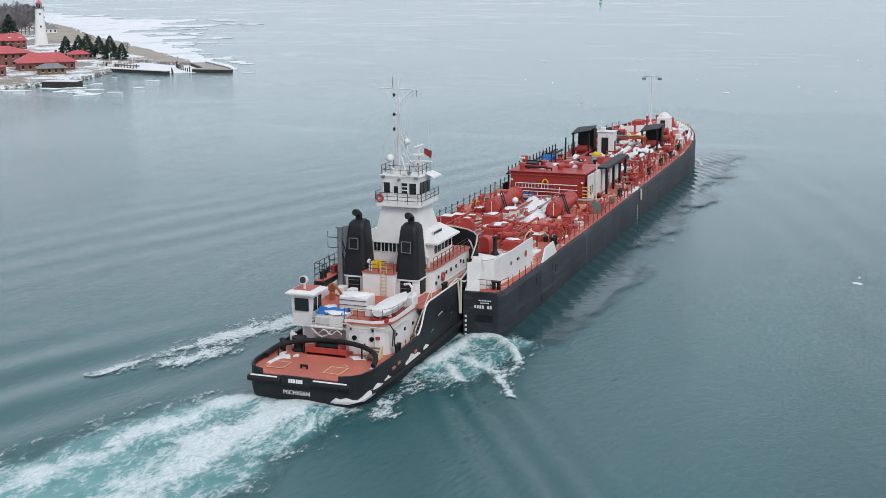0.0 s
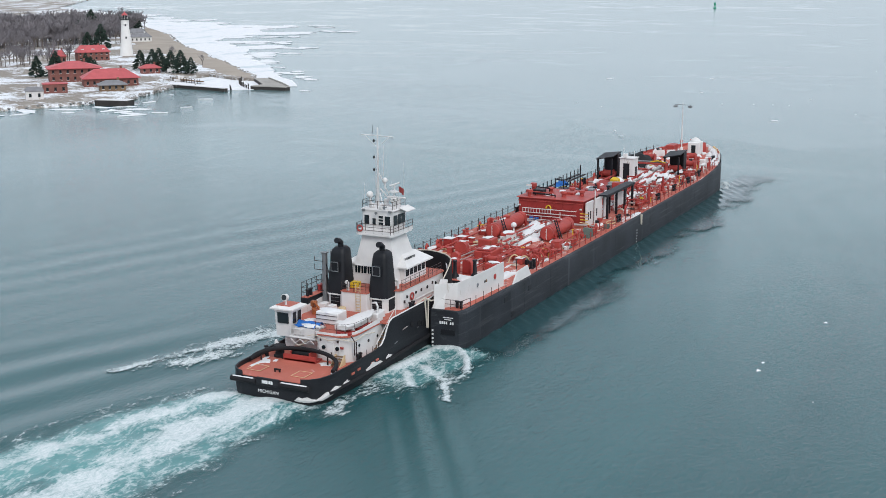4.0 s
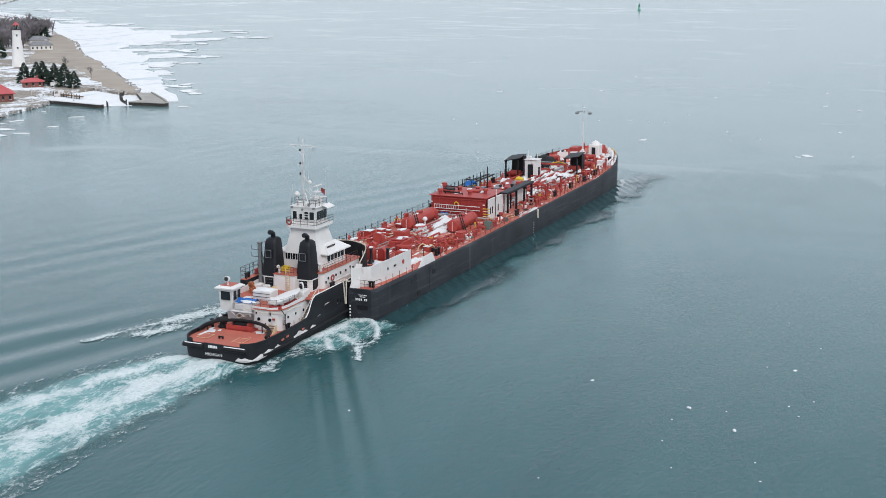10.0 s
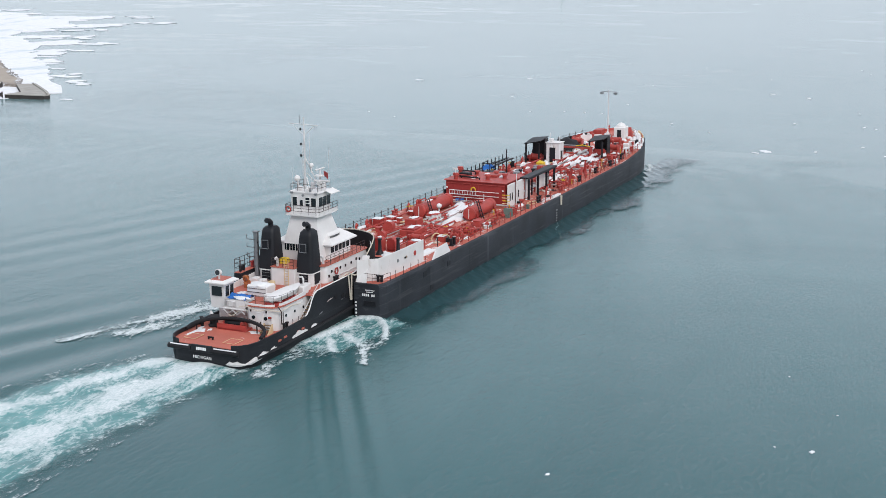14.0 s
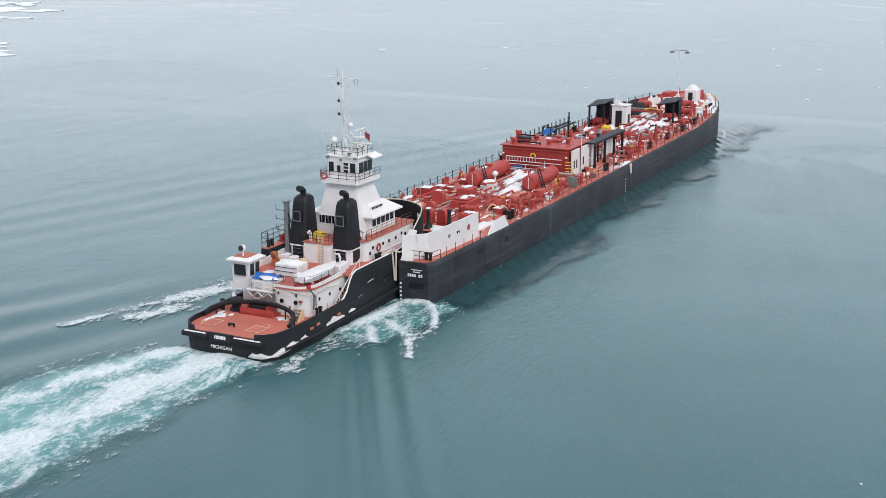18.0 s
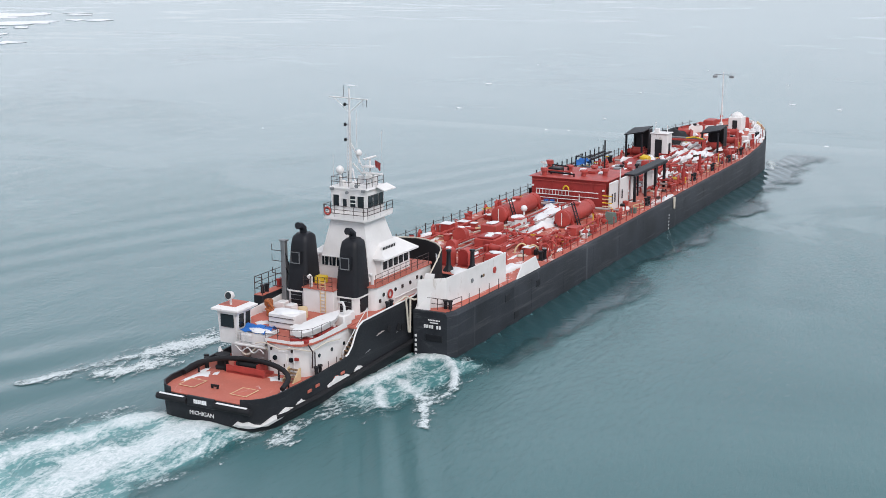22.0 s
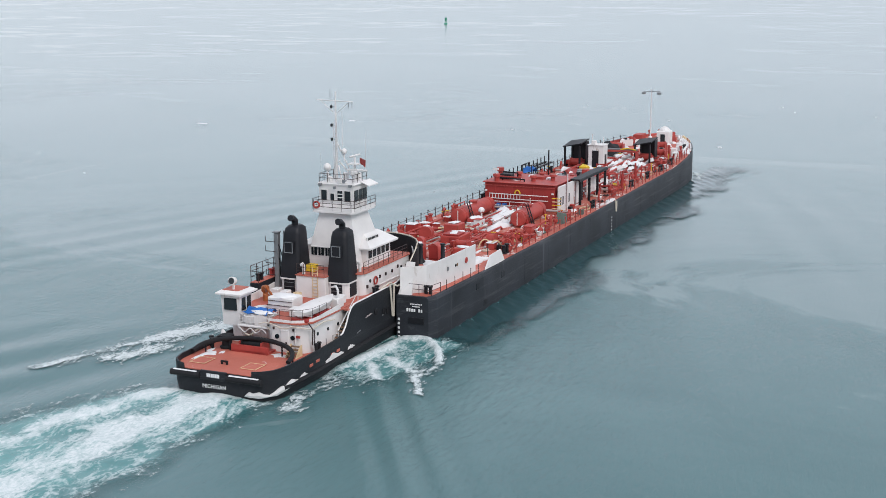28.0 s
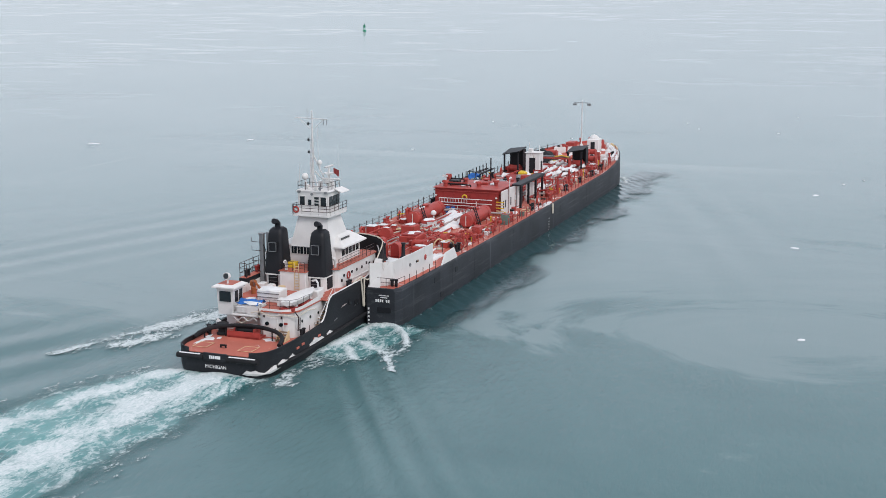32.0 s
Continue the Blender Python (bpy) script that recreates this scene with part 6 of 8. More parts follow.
for k in range(16):
    x, y = rng.uniform(87, 104), rng.uniform(-4.2, -2.0)
    snow_heap(barge, x, y, deck_z(x) + 0.02, rng.uniform(0.5, 1.3), rng.uniform(0.3, 0.6), rng.uniform(0.3, 0.6), 460 + k)
for k in range(18):
    x = rng.uniform(124, 141)
    snow_heap(barge, x, rng.uniform(-1, 1) * (barge_half(x) - 1.2), deck_z(x) + 0.02, rng.uniform(0.5, 1.5), rng.uniform(0.3, 0.8), rng.uniform(0.3, 0.6), 480 + k)
for k in range(34):
    x, y = rng.uniform(44, 59), rng.choice([rng.uniform(-3.0, 3.4), rng.uniform(-8, 8)])
    snow_patch(barge, x, y, deck_z(x) + rng.choice([0.02, 0.02, 0.45]), rng.uniform(0.4, 1.3), rng.uniform(0.12, 0.4), rng.uniform(0.08, 0.25))
for x, y, z, a, b in ((39.6, -0.4, 5.9, 0.45, 0.25), (49.0, 3.0, 5.83, 0.3, 0.35), (47.8, -0.9, 5.58, 0.8, 0.5), (53.5, 1.5, 5.6, 0.8, 0.6), (42.2, -4.3, 5.3, 0.5, 0.6), (63.0, 3.6, 6.12, 0.9, 0.25), (66.0, -3.5, 6.04, 0.7, 0.2)):
    snow_patch(barge, x, y, z - 0.04, a, b, 0.12)
# thin red branch lines with upright legs between the forward cargo pipes
for k in range(34):
    x = rng.uniform(84, 122)
    y = rng.uniform(-7, -2) if x < 104 else rng.uniform(-7, 6.5)
    z, h, w_ = deck_z(x), rng.uniform(0.5, 1.3), rng.uniform(1.2, 3.4)
    if 105.8 < x < 110 and 0 < y < 4:
        continue
    if k % 2:
        pts = [(x, y, z), (x, y, z + h), (x + w_, y, z + h), (x + w_, y, z)]
    else:
        pts = [(x, y, z), (x, y, z + h), (x, y + w_ * 0.6, z + h), (x, y + w_ * 0.6, z)]
    part("branch_pipe", Shape().pipe(pts, rng.uniform(0.06, 0.13), 6), rng.choice(["red", "red", "house_red", "pipe"]), barge, "", True)
# yellow hose rings
for x, y, r in ((58.0, -6.3, 1.5), (76.5, -7.1, 1.1), (52.0, 6.2, 1.3), (110, -7.0, 1.0)):
    part("hose_ring", Shape().pipe([(x + r * math.cos(a), y + 0.55 * r * math.sin(a), deck_z(x) + 0.1) for a in (2 * math.pi * k / 20 for k in range(21))], 0.07, 6), "ochre", barge, "pale yellow hose laid in a ring", True)
for x, y in ((47.0, -4.6), (46.9, -5.9)):
    part("hose_arch", Shape().pipe([(x + 0.8 * (k / 8), y - 1.3 * (k / 8) + 0.5, 4.15 + 1.0 * math.sin(math.pi * k / 8) ** 0.6) for k in range(9)], 0.08, 6), "ochre", barge, "yellow hose arch", True)

# posts and chain rails on both sides, fairleads and vents
for sgn in (-1, 1):
    me = Shape().rod((0, 0, 0), (0, 0, 1.15), 0.055, n=6).rod((0, 0, 1.1), (0, 0, 1.2), 0.08, n=6).mesh("stanchion", M["rail" if sgn > 0 else "red"])
    for x in np.arange(45, 140, 2.1):
        o = new("stanchion", me)
        o.parent = barge
        o.location = (x + rng.uniform(-0.2, 0.2), sgn * (barge_half(x) - 0.6), deck_z(x))
    pts = [(x, sgn * (barge_half(x) - 0.6), deck_z(x) + 0.95) for x in np.arange(45, 142, 4.0)]
    part("chain_rail", Shape().pipe(pts, 0.025, 4).pipe([(a, b, c - 0.45) for a, b, c in pts], 0.02, 4), "rail", barge)
    for x in (46, 52, 60, 68, 78, 88, 97, 106, 114, 121, 128, 134):
        b = part("bollard_pair", Shape().box(x - 0.8, x + 0.8, sgn * (barge_half(x) - 1.5) - 0.3, sgn * (barge_half(x) - 1.5) + 0.3, deck_z(x), deck_z(x) + 0.1), "black" if x % 4 else "red", barge)
        for dx in (-0.5, 0.5):
            part("bollard", Shape().turn((x + dx, sgn * (barge_half(x) - 1.5), deck_z(x) + 0.1), (0, 0, 1), [(0, 0.2), (0.7, 0.2), (0.73, 0.27), (0.85, 0.27)], 10), "black" if x % 4 else "red", b, "", True)
    for x in (47, 50, 63, 66, 83, 92, 100, 109, 117):
        part("vent_head", Shape().pipe([(x, sgn * 7.0, deck_z(x)), (x, sgn * 7.0, deck_z(x) + 1.0), (x + 0.25, sgn * 7.0, deck_z(x) + 1.25), (x + 0.5, sgn * 7.0, deck_z(x) + 1.0)], 0.16, 8), "red", barge, "", True)
# small gear along both sides of the deck
for k in range(90):
    sgn = -1 if k % 5 else 1
    x, y = rng.uniform(44, 132), sgn * rng.uniform(5.2, 8.0)
    if abs(y) > barge_half(x) - 1.0:
        continue
    z, kind_ = deck_z(x), k % 6
    if kind_ == 0:
        a, b, h = rng.uniform(0.15, 0.45), rng.uniform(0.15, 0.35), rng.uniform(0.2, 0.7)
        part("gear_box", Shape().box(x - a, x + a, y - b, y + b, z, z + h, 0.04), rng.choice(["white_worn", "black", "steel", "house_red", "canvas"]), barge)
    elif kind_ == 1:
        part("hose_coil", Shape().pipe([(x + 0.4 * math.cos(t), y + 0.35 * math.sin(t), z + 0.06 + 0.01 * j) for j, t in enumerate([2 * math.pi * q / 9 for q in range(19)])], 0.05, 5), rng.choice(["ochre", "rope", "rail"]), barge, "", True)
    elif kind_ in (2, 3):
        h = rng.uniform(0.6, 1.3)
        part("pipe_post", Shape().rod((x, y, z), (x, y, z + h), 0.06, n=6).rod((x, y - 0.14, z + h), (x, y + 0.14, z + h), 0.05, n=6), rng.choice(["red", "rail", "house_red", "yellow"]), barge)
    elif kind_ == 4:
        part("deck_hose", Shape().pipe([(x + 0.5 * j, y + 0.25 * math.sin(j * 1.1 + k), z + 0.05) for j in range(7)], 0.05, 5), rng.choice(["ochre", "rope", "rail"]), barge, "", True)
    else:
        part("tank_hatch", Shape().turn((x, y, z), (0, 0, 1), [(0, 0.34), (0.35, 0.34), (0.37, 0.42), (0.46, 0.4), (0.52, 0.1)], 12), rng.choice(["red", "red", "white_worn"]), barge, "", True)
# long dark pipe rack on the port side
rack = part("pipe_rack", Shape().box(79, 104, 6.6, 7.0, 5.9, 6.05).box(79, 104, 7.5, 7.9, 5.9, 6.05), "black", barge, "long black rack on the port side")
for x in np.arange(79.5, 104, 1.7):
    part("rack_post", Shape().rod((x, 7.7, deck_z(x)), (x, 7.7, 6.9), 0.08, n=6), "black", rack)

# ---- raised deckhouse amidships ----
H0, H1 = 72.4, 80.4
dh = part("pump_house", Shape().box(H0, H1, -4.35, 5.2, 3.95, 7.45, 0.06), "house_red", barge, "dark red steel pump house")
part("roof_plate", Shape().box(H0 - 0.25, H1 + 0.2, -4.6, 5.45, 7.45, 7.57, 0.04), "red", dh)
part("gutter", Shape().box(H0 - 0.12, H0, -4.35, 5.2, 7.05, 7.15), "red", dh)
for k in range(8):
    part("stiffener", Shape().box(H0 - 0.06, H0, -4.1 + 1.3 * k, -4.0 + 1.3 * k, 4.0, 7.0), "house_red", dh)
fr = part("pipe_frame", Shape().pipe([(H0 - 0.5, -3.6, 6.1), (H0 - 0.5, 4.4, 6.1)], 0.06).pipe([(H0 - 0.5, -3.6, 5.5), (H0 - 0.5, 4.4, 5.5)], 0.06), "rail_white", barge, "pale pipe frame before the house")
for y in np.arange(-3.6, 4.5, 0.42):
    part("frame_post", Shape().rod((H0 - 0.5, y, 5.5), (H0 - 0.5, y, 6.1), 0.04, n=5), "rail_white" if y > 0 else "house_red", fr)
part("low_rail", Shape().pipe([(H0 - 1.0, -1.4, 5.2), (H0 - 1.0, 4.2, 5.2)], 0.05).pipe([(H0 - 1.0, -1.4, 4.7), (H0 - 1.0, 4.2, 4.7)], 0.05).rod((H0 - 1.0, -1.4, 4.0), (H0 - 1.0, -1.4, 5.9), 0.05).rod((H0 - 1.0, 4.2, 4.0), (H0 - 1.0, 4.2, 5.2), 0.05).rod((H0 - 1.0, 1.4, 4.0), (H0 - 1.0, 1.4, 5.2), 0.05), "rail_white", barge)
part("fire_hose", Shape().pipe([(H0 - 0.3, 0.6 + 0.35 * math.cos(a), 6.2 + 0.45 * math.sin(a)) for a in (math.pi * k / 8 for k in range(9))], 0.09, 6), "yellow", dh, "yellow hose on the wall", True)
part("blue_drums", Shape().turn((H0 - 0.7, 2.2, 4.0), (0, 0, 1), [(0, 0.3), (0.9, 0.3)], 12).turn((H0 - 0.7, 3.0, 4.0), (0, 0, 1), [(0, 0.3), (0.9, 0.3)], 12), "blue", barge, "", True)
for y in (-4.1, 5.0):
    part("corner_lamp", Shape().box(H0 - 0.25, H0 - 0.05, y - 0.15, y + 0.15, 6.3, 6.5, 0.03), "white", dh)
# things on its roof
for x, y, h in ((73.2, 3.9, 0.9), (74.8, -0.6, 0.7), (78, 2.5, 0.6), (76.2, -2.8, 0.8), (78.8, -0.4, 0.6), (76.5, 4.6, 1.3)):
    part("roof_vent", Shape().turn((x, y, 7.57), (0, 0, 1), [(0, 0.3), (h * 0.6, 0.3), (h * 0.65, 0.5), (h, 0.45)], 12), "red", dh, "", True)
part("roof_sign", Shape().rod((73.0, 3.9, 7.57), (73.0, 3.9, 9.2), 0.04).box(72.97, 73.03, 3.5, 4.3, 9.0, 9.25), "white", dh)
for x, y, a, b in ((75.0, 1.6, 0.7, 0.6), (78.6, 1.0, 0.8, 0.4), (77.2, -1.9, 0.7, 0.4)):
    snow_patch(barge, x, y, 7.57, a, b, 0.2)
part("roof_hatch", Shape().box(76.5, 78, -1.4, 0.2, 7.57, 7.9, 0.05), "red", dh)
for k, (x, y0, y1) in enumerate(((73.6, 0.2, 3.4), (74.3, 1.0, 4.6), (77.6, 2.6, 4.9))):
    part("roof_pipe", Shape().pipe([(x, y0, 7.57), (x, y0, 7.85 + 0.1 * k), (x + 0.5, y1, 7.85 + 0.1 * k), (x + 0.5, y1, 7.57)], 0.1, 7), ("black", "red", "black")[k], dh, "", True)
part("roof_crate", Shape().box(75.0, 76.4, 2.6, 4.2, 7.57, 8.2, 0.08), "black", dh)
# tarpaulin on a skid, mast and hose crane forward of the house
part("tarpaulin", Shape().loft([[(85.6 + 0.4 * i, 3.4 + 0.25 * j, 6.5 + 1.35 * math.sin(math.pi * min(1, max(0, (i + 0.4) / 5.8))) ** 0.5 * (0.75 + 0.2 * math.sin(i * 2 + j))) for j in range(7)] for i in range(6)], caps=False), "blue", barge, "bright blue tarpaulin over a crate", True)
part("black_frame", Shape().box(85.5, 88.1, 3.4, 4.9, 6.4, 6.5).pipe([(85.6, 3.5, 6.4), (85.6, 3.5, 8.0), (88.0, 3.5, 8.0), (88.0, 3.5, 6.4)], 0.07).pipe([(85.6, 4.8, 6.4), (85.6, 4.8, 8.0), (88.0, 4.8, 8.0), (88.0, 4.8, 6.4)], 0.07).rod((85.6, 4.8, 8.0), (85.6, 3.5, 8.0), 0.07).rod((85.6, 4.8, 4.0), (85.6, 4.8, 6.5), 0.08), "black", barge)
part("signal_mast", Shape().rod((92, 3.2, 4.0), (92, 3.2, 9.4), 0.11, n=8), "black", barge)
low_house = part("trunk", Shape().box(80.5, 105.0, -0.8, 4.2, 3.95, 5.05, 0.08), "house_red", barge, "long low red trunk ahead of the pump house")
for k in range(60):
    x, y = rng.uniform(80.5, 102), rng.uniform(-0.5, 3.9)
    h = rng.uniform(0.3, 1.1)
    if k % 3 == 0:
        snow_patch(barge, x, y, 5.05, rng.uniform(0.4, 1.2), rng.uniform(0.3, 0.7), 0.2)
    elif k % 3 == 1:
        part("trunk_vent", Shape().turn((x, y, 5.05), (0, 0, 1), [(0, 0.2), (h * 0.7, 0.2), (h * 0.75, 0.34), (h, 0.3)], 10), rng.choice(["red", "red", "black"]), low_house, "", True)
    else:
        part("trunk_box", Shape().box(x - 0.6, x + 0.6, y - 0.4, y + 0.4, 5.05, 5.05 + h, 0.05), rng.choice(["red", "house_red", "steel"]), low_house)
part("yellow_tank", Shape().loft([[(102.6, 0.9, 5.05), (104.1, 0.8, 5.05), (104.0, 2.1, 5.05), (102.7, 2.0, 5.05)], [(102.6, 0.85, 5.65), (104.1, 0.8, 5.6), (104.0, 2.1, 5.65), (102.7, 2.0, 5.7)], [(102.9, 1.1, 5.9), (103.8, 1.1, 5.85), (103.8, 1.8, 5.95), (103.0, 1.8, 5.87)]], True), "yellow", barge, "yellow plastic tank")
# white wall panels with doorways and the dark walkway on posts
wp = part("white_screen", Shape().box(72.3, 75.0, -5.0, -4.75, 4.0, 7.35, 0.03).box(75.9, 78.6, -5.0, -4.75, 4.0, 7.35, 0.03), "white_worn", barge, "white steel screen with doorways")
for x in (72.9, 73.8, 76.3):
    part("opening", Shape().box(x - 0.2, x + 0.2, -5.03, -4.98, 4.9, 6.0, 0.02), "black", wp)
for x0, x1, z0, z1 in ((79.6, 81.6, 7.2, 7.4), (84.6, 89.8, 7.1, 6.3)):
    part("white_screen", Shape().loft([[(x0, y, 4.1), (x1, y, 4.1), (x1, y, z1), (x0, y, z0)] for y in (-4.9, -4.75)], True), "white_worn", barge, "white steel screen with a sloping top")
cw = part("walkway", Shape().box(78.0, 90.8, -5.9, -4.55, 7.4, 7.6, 0.04).box(78.0, 90.8, -5.95, -5.85, 7.25, 7.55), "black", barge, "dark raised walkway on posts")
for x in (79.0, 83.0, 86.8, 90.4):
    part("post", Shape().box(x - 0.15, x + 0.15, -5.8, -5.5, 4.0, 7.4), "black", cw)
    part("post", Shape().box(x - 0.12, x + 0.12, -4.74, -4.56, 4.0, 7.4), "black", cw)
part("white_post", Shape().rod((74.4, -5.4, 4.0), (74.4, -5.4, 8.8), 0.07, n=8), "white", barge)

# ---- forward deck ----
hut = part("deck_hut", Shape().box(110.4, 112.6, 0.5, 3.0, 4.05, 8.0, 0.08), "white_worn", barge, "narrow white deck hut with a dark doorway")
part("doorway", Shape().box(110.32, 110.42, 1.3, 2.35, 4.6, 7.2, 0.03), "black", hut)
part("doorway", Shape().box(111.0, 111.9, 0.46, 0.52, 4.4, 6.6, 0.03), "black", hut)
part("hut_roof", Shape().box(110.25, 112.75, 0.35, 3.15, 8.0, 8.1, 0.03), "white", hut)
part("hut_box", Shape().box(110.6, 111.4, 1.9, 2.6, 8.1, 8.7, 0.05), "white", hut)
part("hut_pole", Shape().rod((111.6, 2.7, 8.1), (111.6, 2.7, 9.6), 0.05, n=6).rod((111.6, 0.9, 8.1), (111.6, 0.9, 9.2), 0.05, n=6), "white", hut)
for x, y, z, dx in ((112.6, 5.6, 7.5, 0), (121.0, -3.4, 7.2, 0)):
    can = part("canopy", Shape().loft([[(x - 2.4, y - 1.5, z + 0.6), (x + 2.0, y - 1.5, z + 0.9), (x + 2.0, y + 1.5, z + 0.5), (x - 2.4, y + 1.5, z)], [(x - 2.4, y - 1.5, z + 0.75), (x + 2.0, y - 1.5, z + 1.05), (x + 2.0, y + 1.5, z + 0.65), (x - 2.4, y + 1.5, z + 0.15)]], True), "black", barge, "black steel canopy over winches")
    part("canopy_screen", Shape().box(x + 0.2, x + 1.9, y - 1.45, y - 1.3, 4.5, z + 0.7), "black", can)
    part("canopy_back", Shape().box(x + 1.7, x + 1.85, y - 1.3, y + 1.4, 5.2, z + 0.4), "black", can)
    for a, b in ((-2.1, 1.2), (-2.1, -1.2), (1.7, 1.2)):
        part("post", Shape().box(x + a - 0.13, x + a + 0.13, y + b - 0.13, y + b + 0.13, 4.0, z + 0.25), "black", can)
    drum_winch(x, y, 1.8, 0.7)
gt = part("gantry", Shape().box(116.4, 116.65, -3.2, 4.0, 6.35, 6.6, 0.03).box(117.6, 117.85, -3.2, 4.0, 6.35, 6.6, 0.03), "red", barge, "red pipe gantry across the deck")
for y in (-3.0, 3.8):
    part("gantry_leg", Shape().box(116.45, 117.8, y - 0.1, y + 0.1, 4.0, 6.4), "red", gt)
part("gantry_pipe", Shape().pipe([(117.1, -3.1, 6.72), (117.1, 3.9, 6.72)], 0.14, 8), "steel", gt, "grey pipe along the gantry", True)
part("gantry_rope", Shape().pipe([(116.5, -3.0, 6.75), (116.9, -1.6, 6.95), (116.6, -0.4, 6.75)], 0.1, 6), "yellow", gt, "yellow rope")
hump = []
for i in range(9):
    hump.append([(122.6 + 0.75 * i, 2.4 + 0.55 * j, deck_z(124) + 2.3 * max(0, 1 - ((i - 4) / 4.2) ** 2) ** 0.5 * max(0, 1 - ((j - 4) / 4.2) ** 2) ** 0.35 + 0.28 * math.sin(i * 2.6 + j * 1.9) * math.sin(i * 1.3 - j * 2.7)) for j in range(9)])
part("covered_machine", Shape().loft(hump, caps=False), "rubber", barge, "machine under a black cover", True)
for k in range(5):
    part("rack_shelf", Shape().box(115.6, 117.0, 5.5, 7.2, 4.5 + 0.65 * k, 4.62 + 0.65 * k), "white_worn" if k % 2 else "red", barge)
part("rack_frame", Shape().rod((115.7, 5.6, 4.0), (115.7, 5.6, 7.6), 0.06).rod((116.9, 7.1, 4.0), (116.9, 7.1, 7.6), 0.06).rod((115.7, 7.1, 4.0), (115.7, 7.1, 7.6), 0.06).rod((116.9, 5.6, 4.0), (116.9, 5.6, 7.6), 0.06), "red", barge)
for x, y in ((93.0, -7.4), (96.0, -6.6), (104.5, -6.2)):
    part("derrick_post", Shape().rod((x, y, 4.0), (x, y, 6.4), 0.3, 0.12, 8).rod((x, y, 5.2), (x + 0.9, y + 0.9, 4.0), 0.08), "house_red", barge)
part("rope_ladder", Shape().pipe([(83.4, -9.25, 4.2), (83.5, -9.28, 2.8), (83.8, -9.27, 2.7), (83.9, -9.25, 4.1)], 0.09, 6), "rope", barge, "", True)
snow_patch(barge, 83.4, -8.4, deck_z(83), 1.6, 0.4, 0.3)
# bow: lamp mast, companion with a rounded top, anchor gear, bulwark with white ice
lm = part("lamp_mast", Shape().turn((137.0, 0.0, 5.0), (0, 0, 1), [(0, 0.35), (1.6, 0.3), (1.7, 0.12), (9.8, 0.07)], 12), "white", barge, "tall white mast with two deck lamps", True)
part("cross_arm", Shape().rod((137.0, 1.5, 14.4), (137.0, -1.5, 14.4), 0.05, n=6), "steel", lm)
for y in (1.35, -1.35):
    part("deck_lamp", Shape().box(136.7, 137.3, y - 0.35, y + 0.35, 13.9, 14.28, 0.08), "steel", lm)
cp = part("companion", Shape().box(138.6, 141.2, -2.9, -0.7, 5.1, 7.4, 0.1).turn((139.9, -1.8, 7.3), (0, 0, 1), [(0, 1.05), (0.4, 0.9), (0.75, 0.5), (0.9, 0.1)], 14), "white", barge, "white companionway with a domed top")
part("doorway", Shape().box(138.5, 138.62, -2.2, -1.4, 5.3, 6.9, 0.03), "glass", cp)
rows = []
for x in (134, 136, 138, 140, 142, 143.5, 145, 146.2, 147.3, 148, 148.6):
    b, z = barge_half(x), deck_z(x)
    rows.append((x, b, z))
for sgn in (-1, 1):
    s = Shape().loft([[(x, sgn * (b - 0.05), z - 0.3), (x, sgn * (b - 0.02), z + 0.4), (x, sgn * (b - 0.2), z + 0.4), (x, sgn * (b - 0.25), z - 0.3)] for x, b, z in rows], True)
    part("bow_bulwark", s, "barge_hull", barge)
    s = Shape().loft([[(x, sgn * (b - 0.22), z), (x, sgn * (b - 0.22), z + 0.43), (x, sgn * (b - 0.4), z + 0.38), (x, sgn * (b - 0.55), z)] for x, b, z in rows], True)
    part("bow_inner_plate", s, "white_worn" if sgn < 0 else "red", barge)
# ice on the starboard bow and pale marks along its bulwark
for k in range(14):
    x = 130.5 + 1.05 * k
    snow_heap(barge, x, -(barge_half(x) - 1.0), deck_z(x) + 0.02, rng.uniform(0.5, 0.9), rng.uniform(0.35, 0.6), rng.uniform(0.35, 0.7), 600 + k)
for x in (139.5, 141.0, 142.4, 143.6, 144.6):
    part("bulwark_stay", Shape().box(x - 0.12, x + 0.12, -(barge_half(x) - 0.18), -(barge_half(x) - 0.5), deck_z(x), deck_z(x) + 0.75, 0.03), "ochre", barge, "pale yellow bulwark stay")
for x, y, h in ((131.0, -6.8, 1.2), (134.6, 2.2, 1.6), (127.4, 6.6, 1.3), (125.0, -7.0, 1.1), (143.4, 1.8, 1.7), (146.0, 0.6, 1.5)):
    part("bow_post", Shape().turn((x, y, deck_z(x)), (0, 0, 1), [(0, 0.2), (h * 0.8, 0.17), (h * 0.82, 0.3), (h, 0.24)], 10), "red", barge, "", True)
part("white_trestle", Shape().pipe([(123.2, -7.9, 4.3), (123.5, -7.7, 5.6), (125.1, -7.7, 5.6), (125.4, -7.9, 4.3)], 0.12, 6).pipe([(123.2, -7.0, 4.3), (123.5, -7.2, 5.6), (125.1, -7.2, 5.6), (125.4, -7.0, 4.3)], 0.12, 6).box(123.3, 125.3, -7.8, -7.1, 5.6, 5.75), "white_worn", barge, "white trestle")
part("breakwater", Shape().wall([(134.4, 4.6), (136.2, 2.8), (137.2, 1.2)], 4.6, 6.1, 0.12), "white_worn", barge, "white breakwater plate")
part("anchor_house", Shape().loft([[(142, -3.4, 5.1), (146, -2.4, 5.2), (146, -0.6, 5.2), (142, -0.6, 5.1)], [(143.2, -2.9, 6.9), (145.5, -2.2, 6.6), (145.5, -0.9, 6.6), (143.2, -0.9, 6.9)]], True), "red", barge, "red anchor windlass housing")
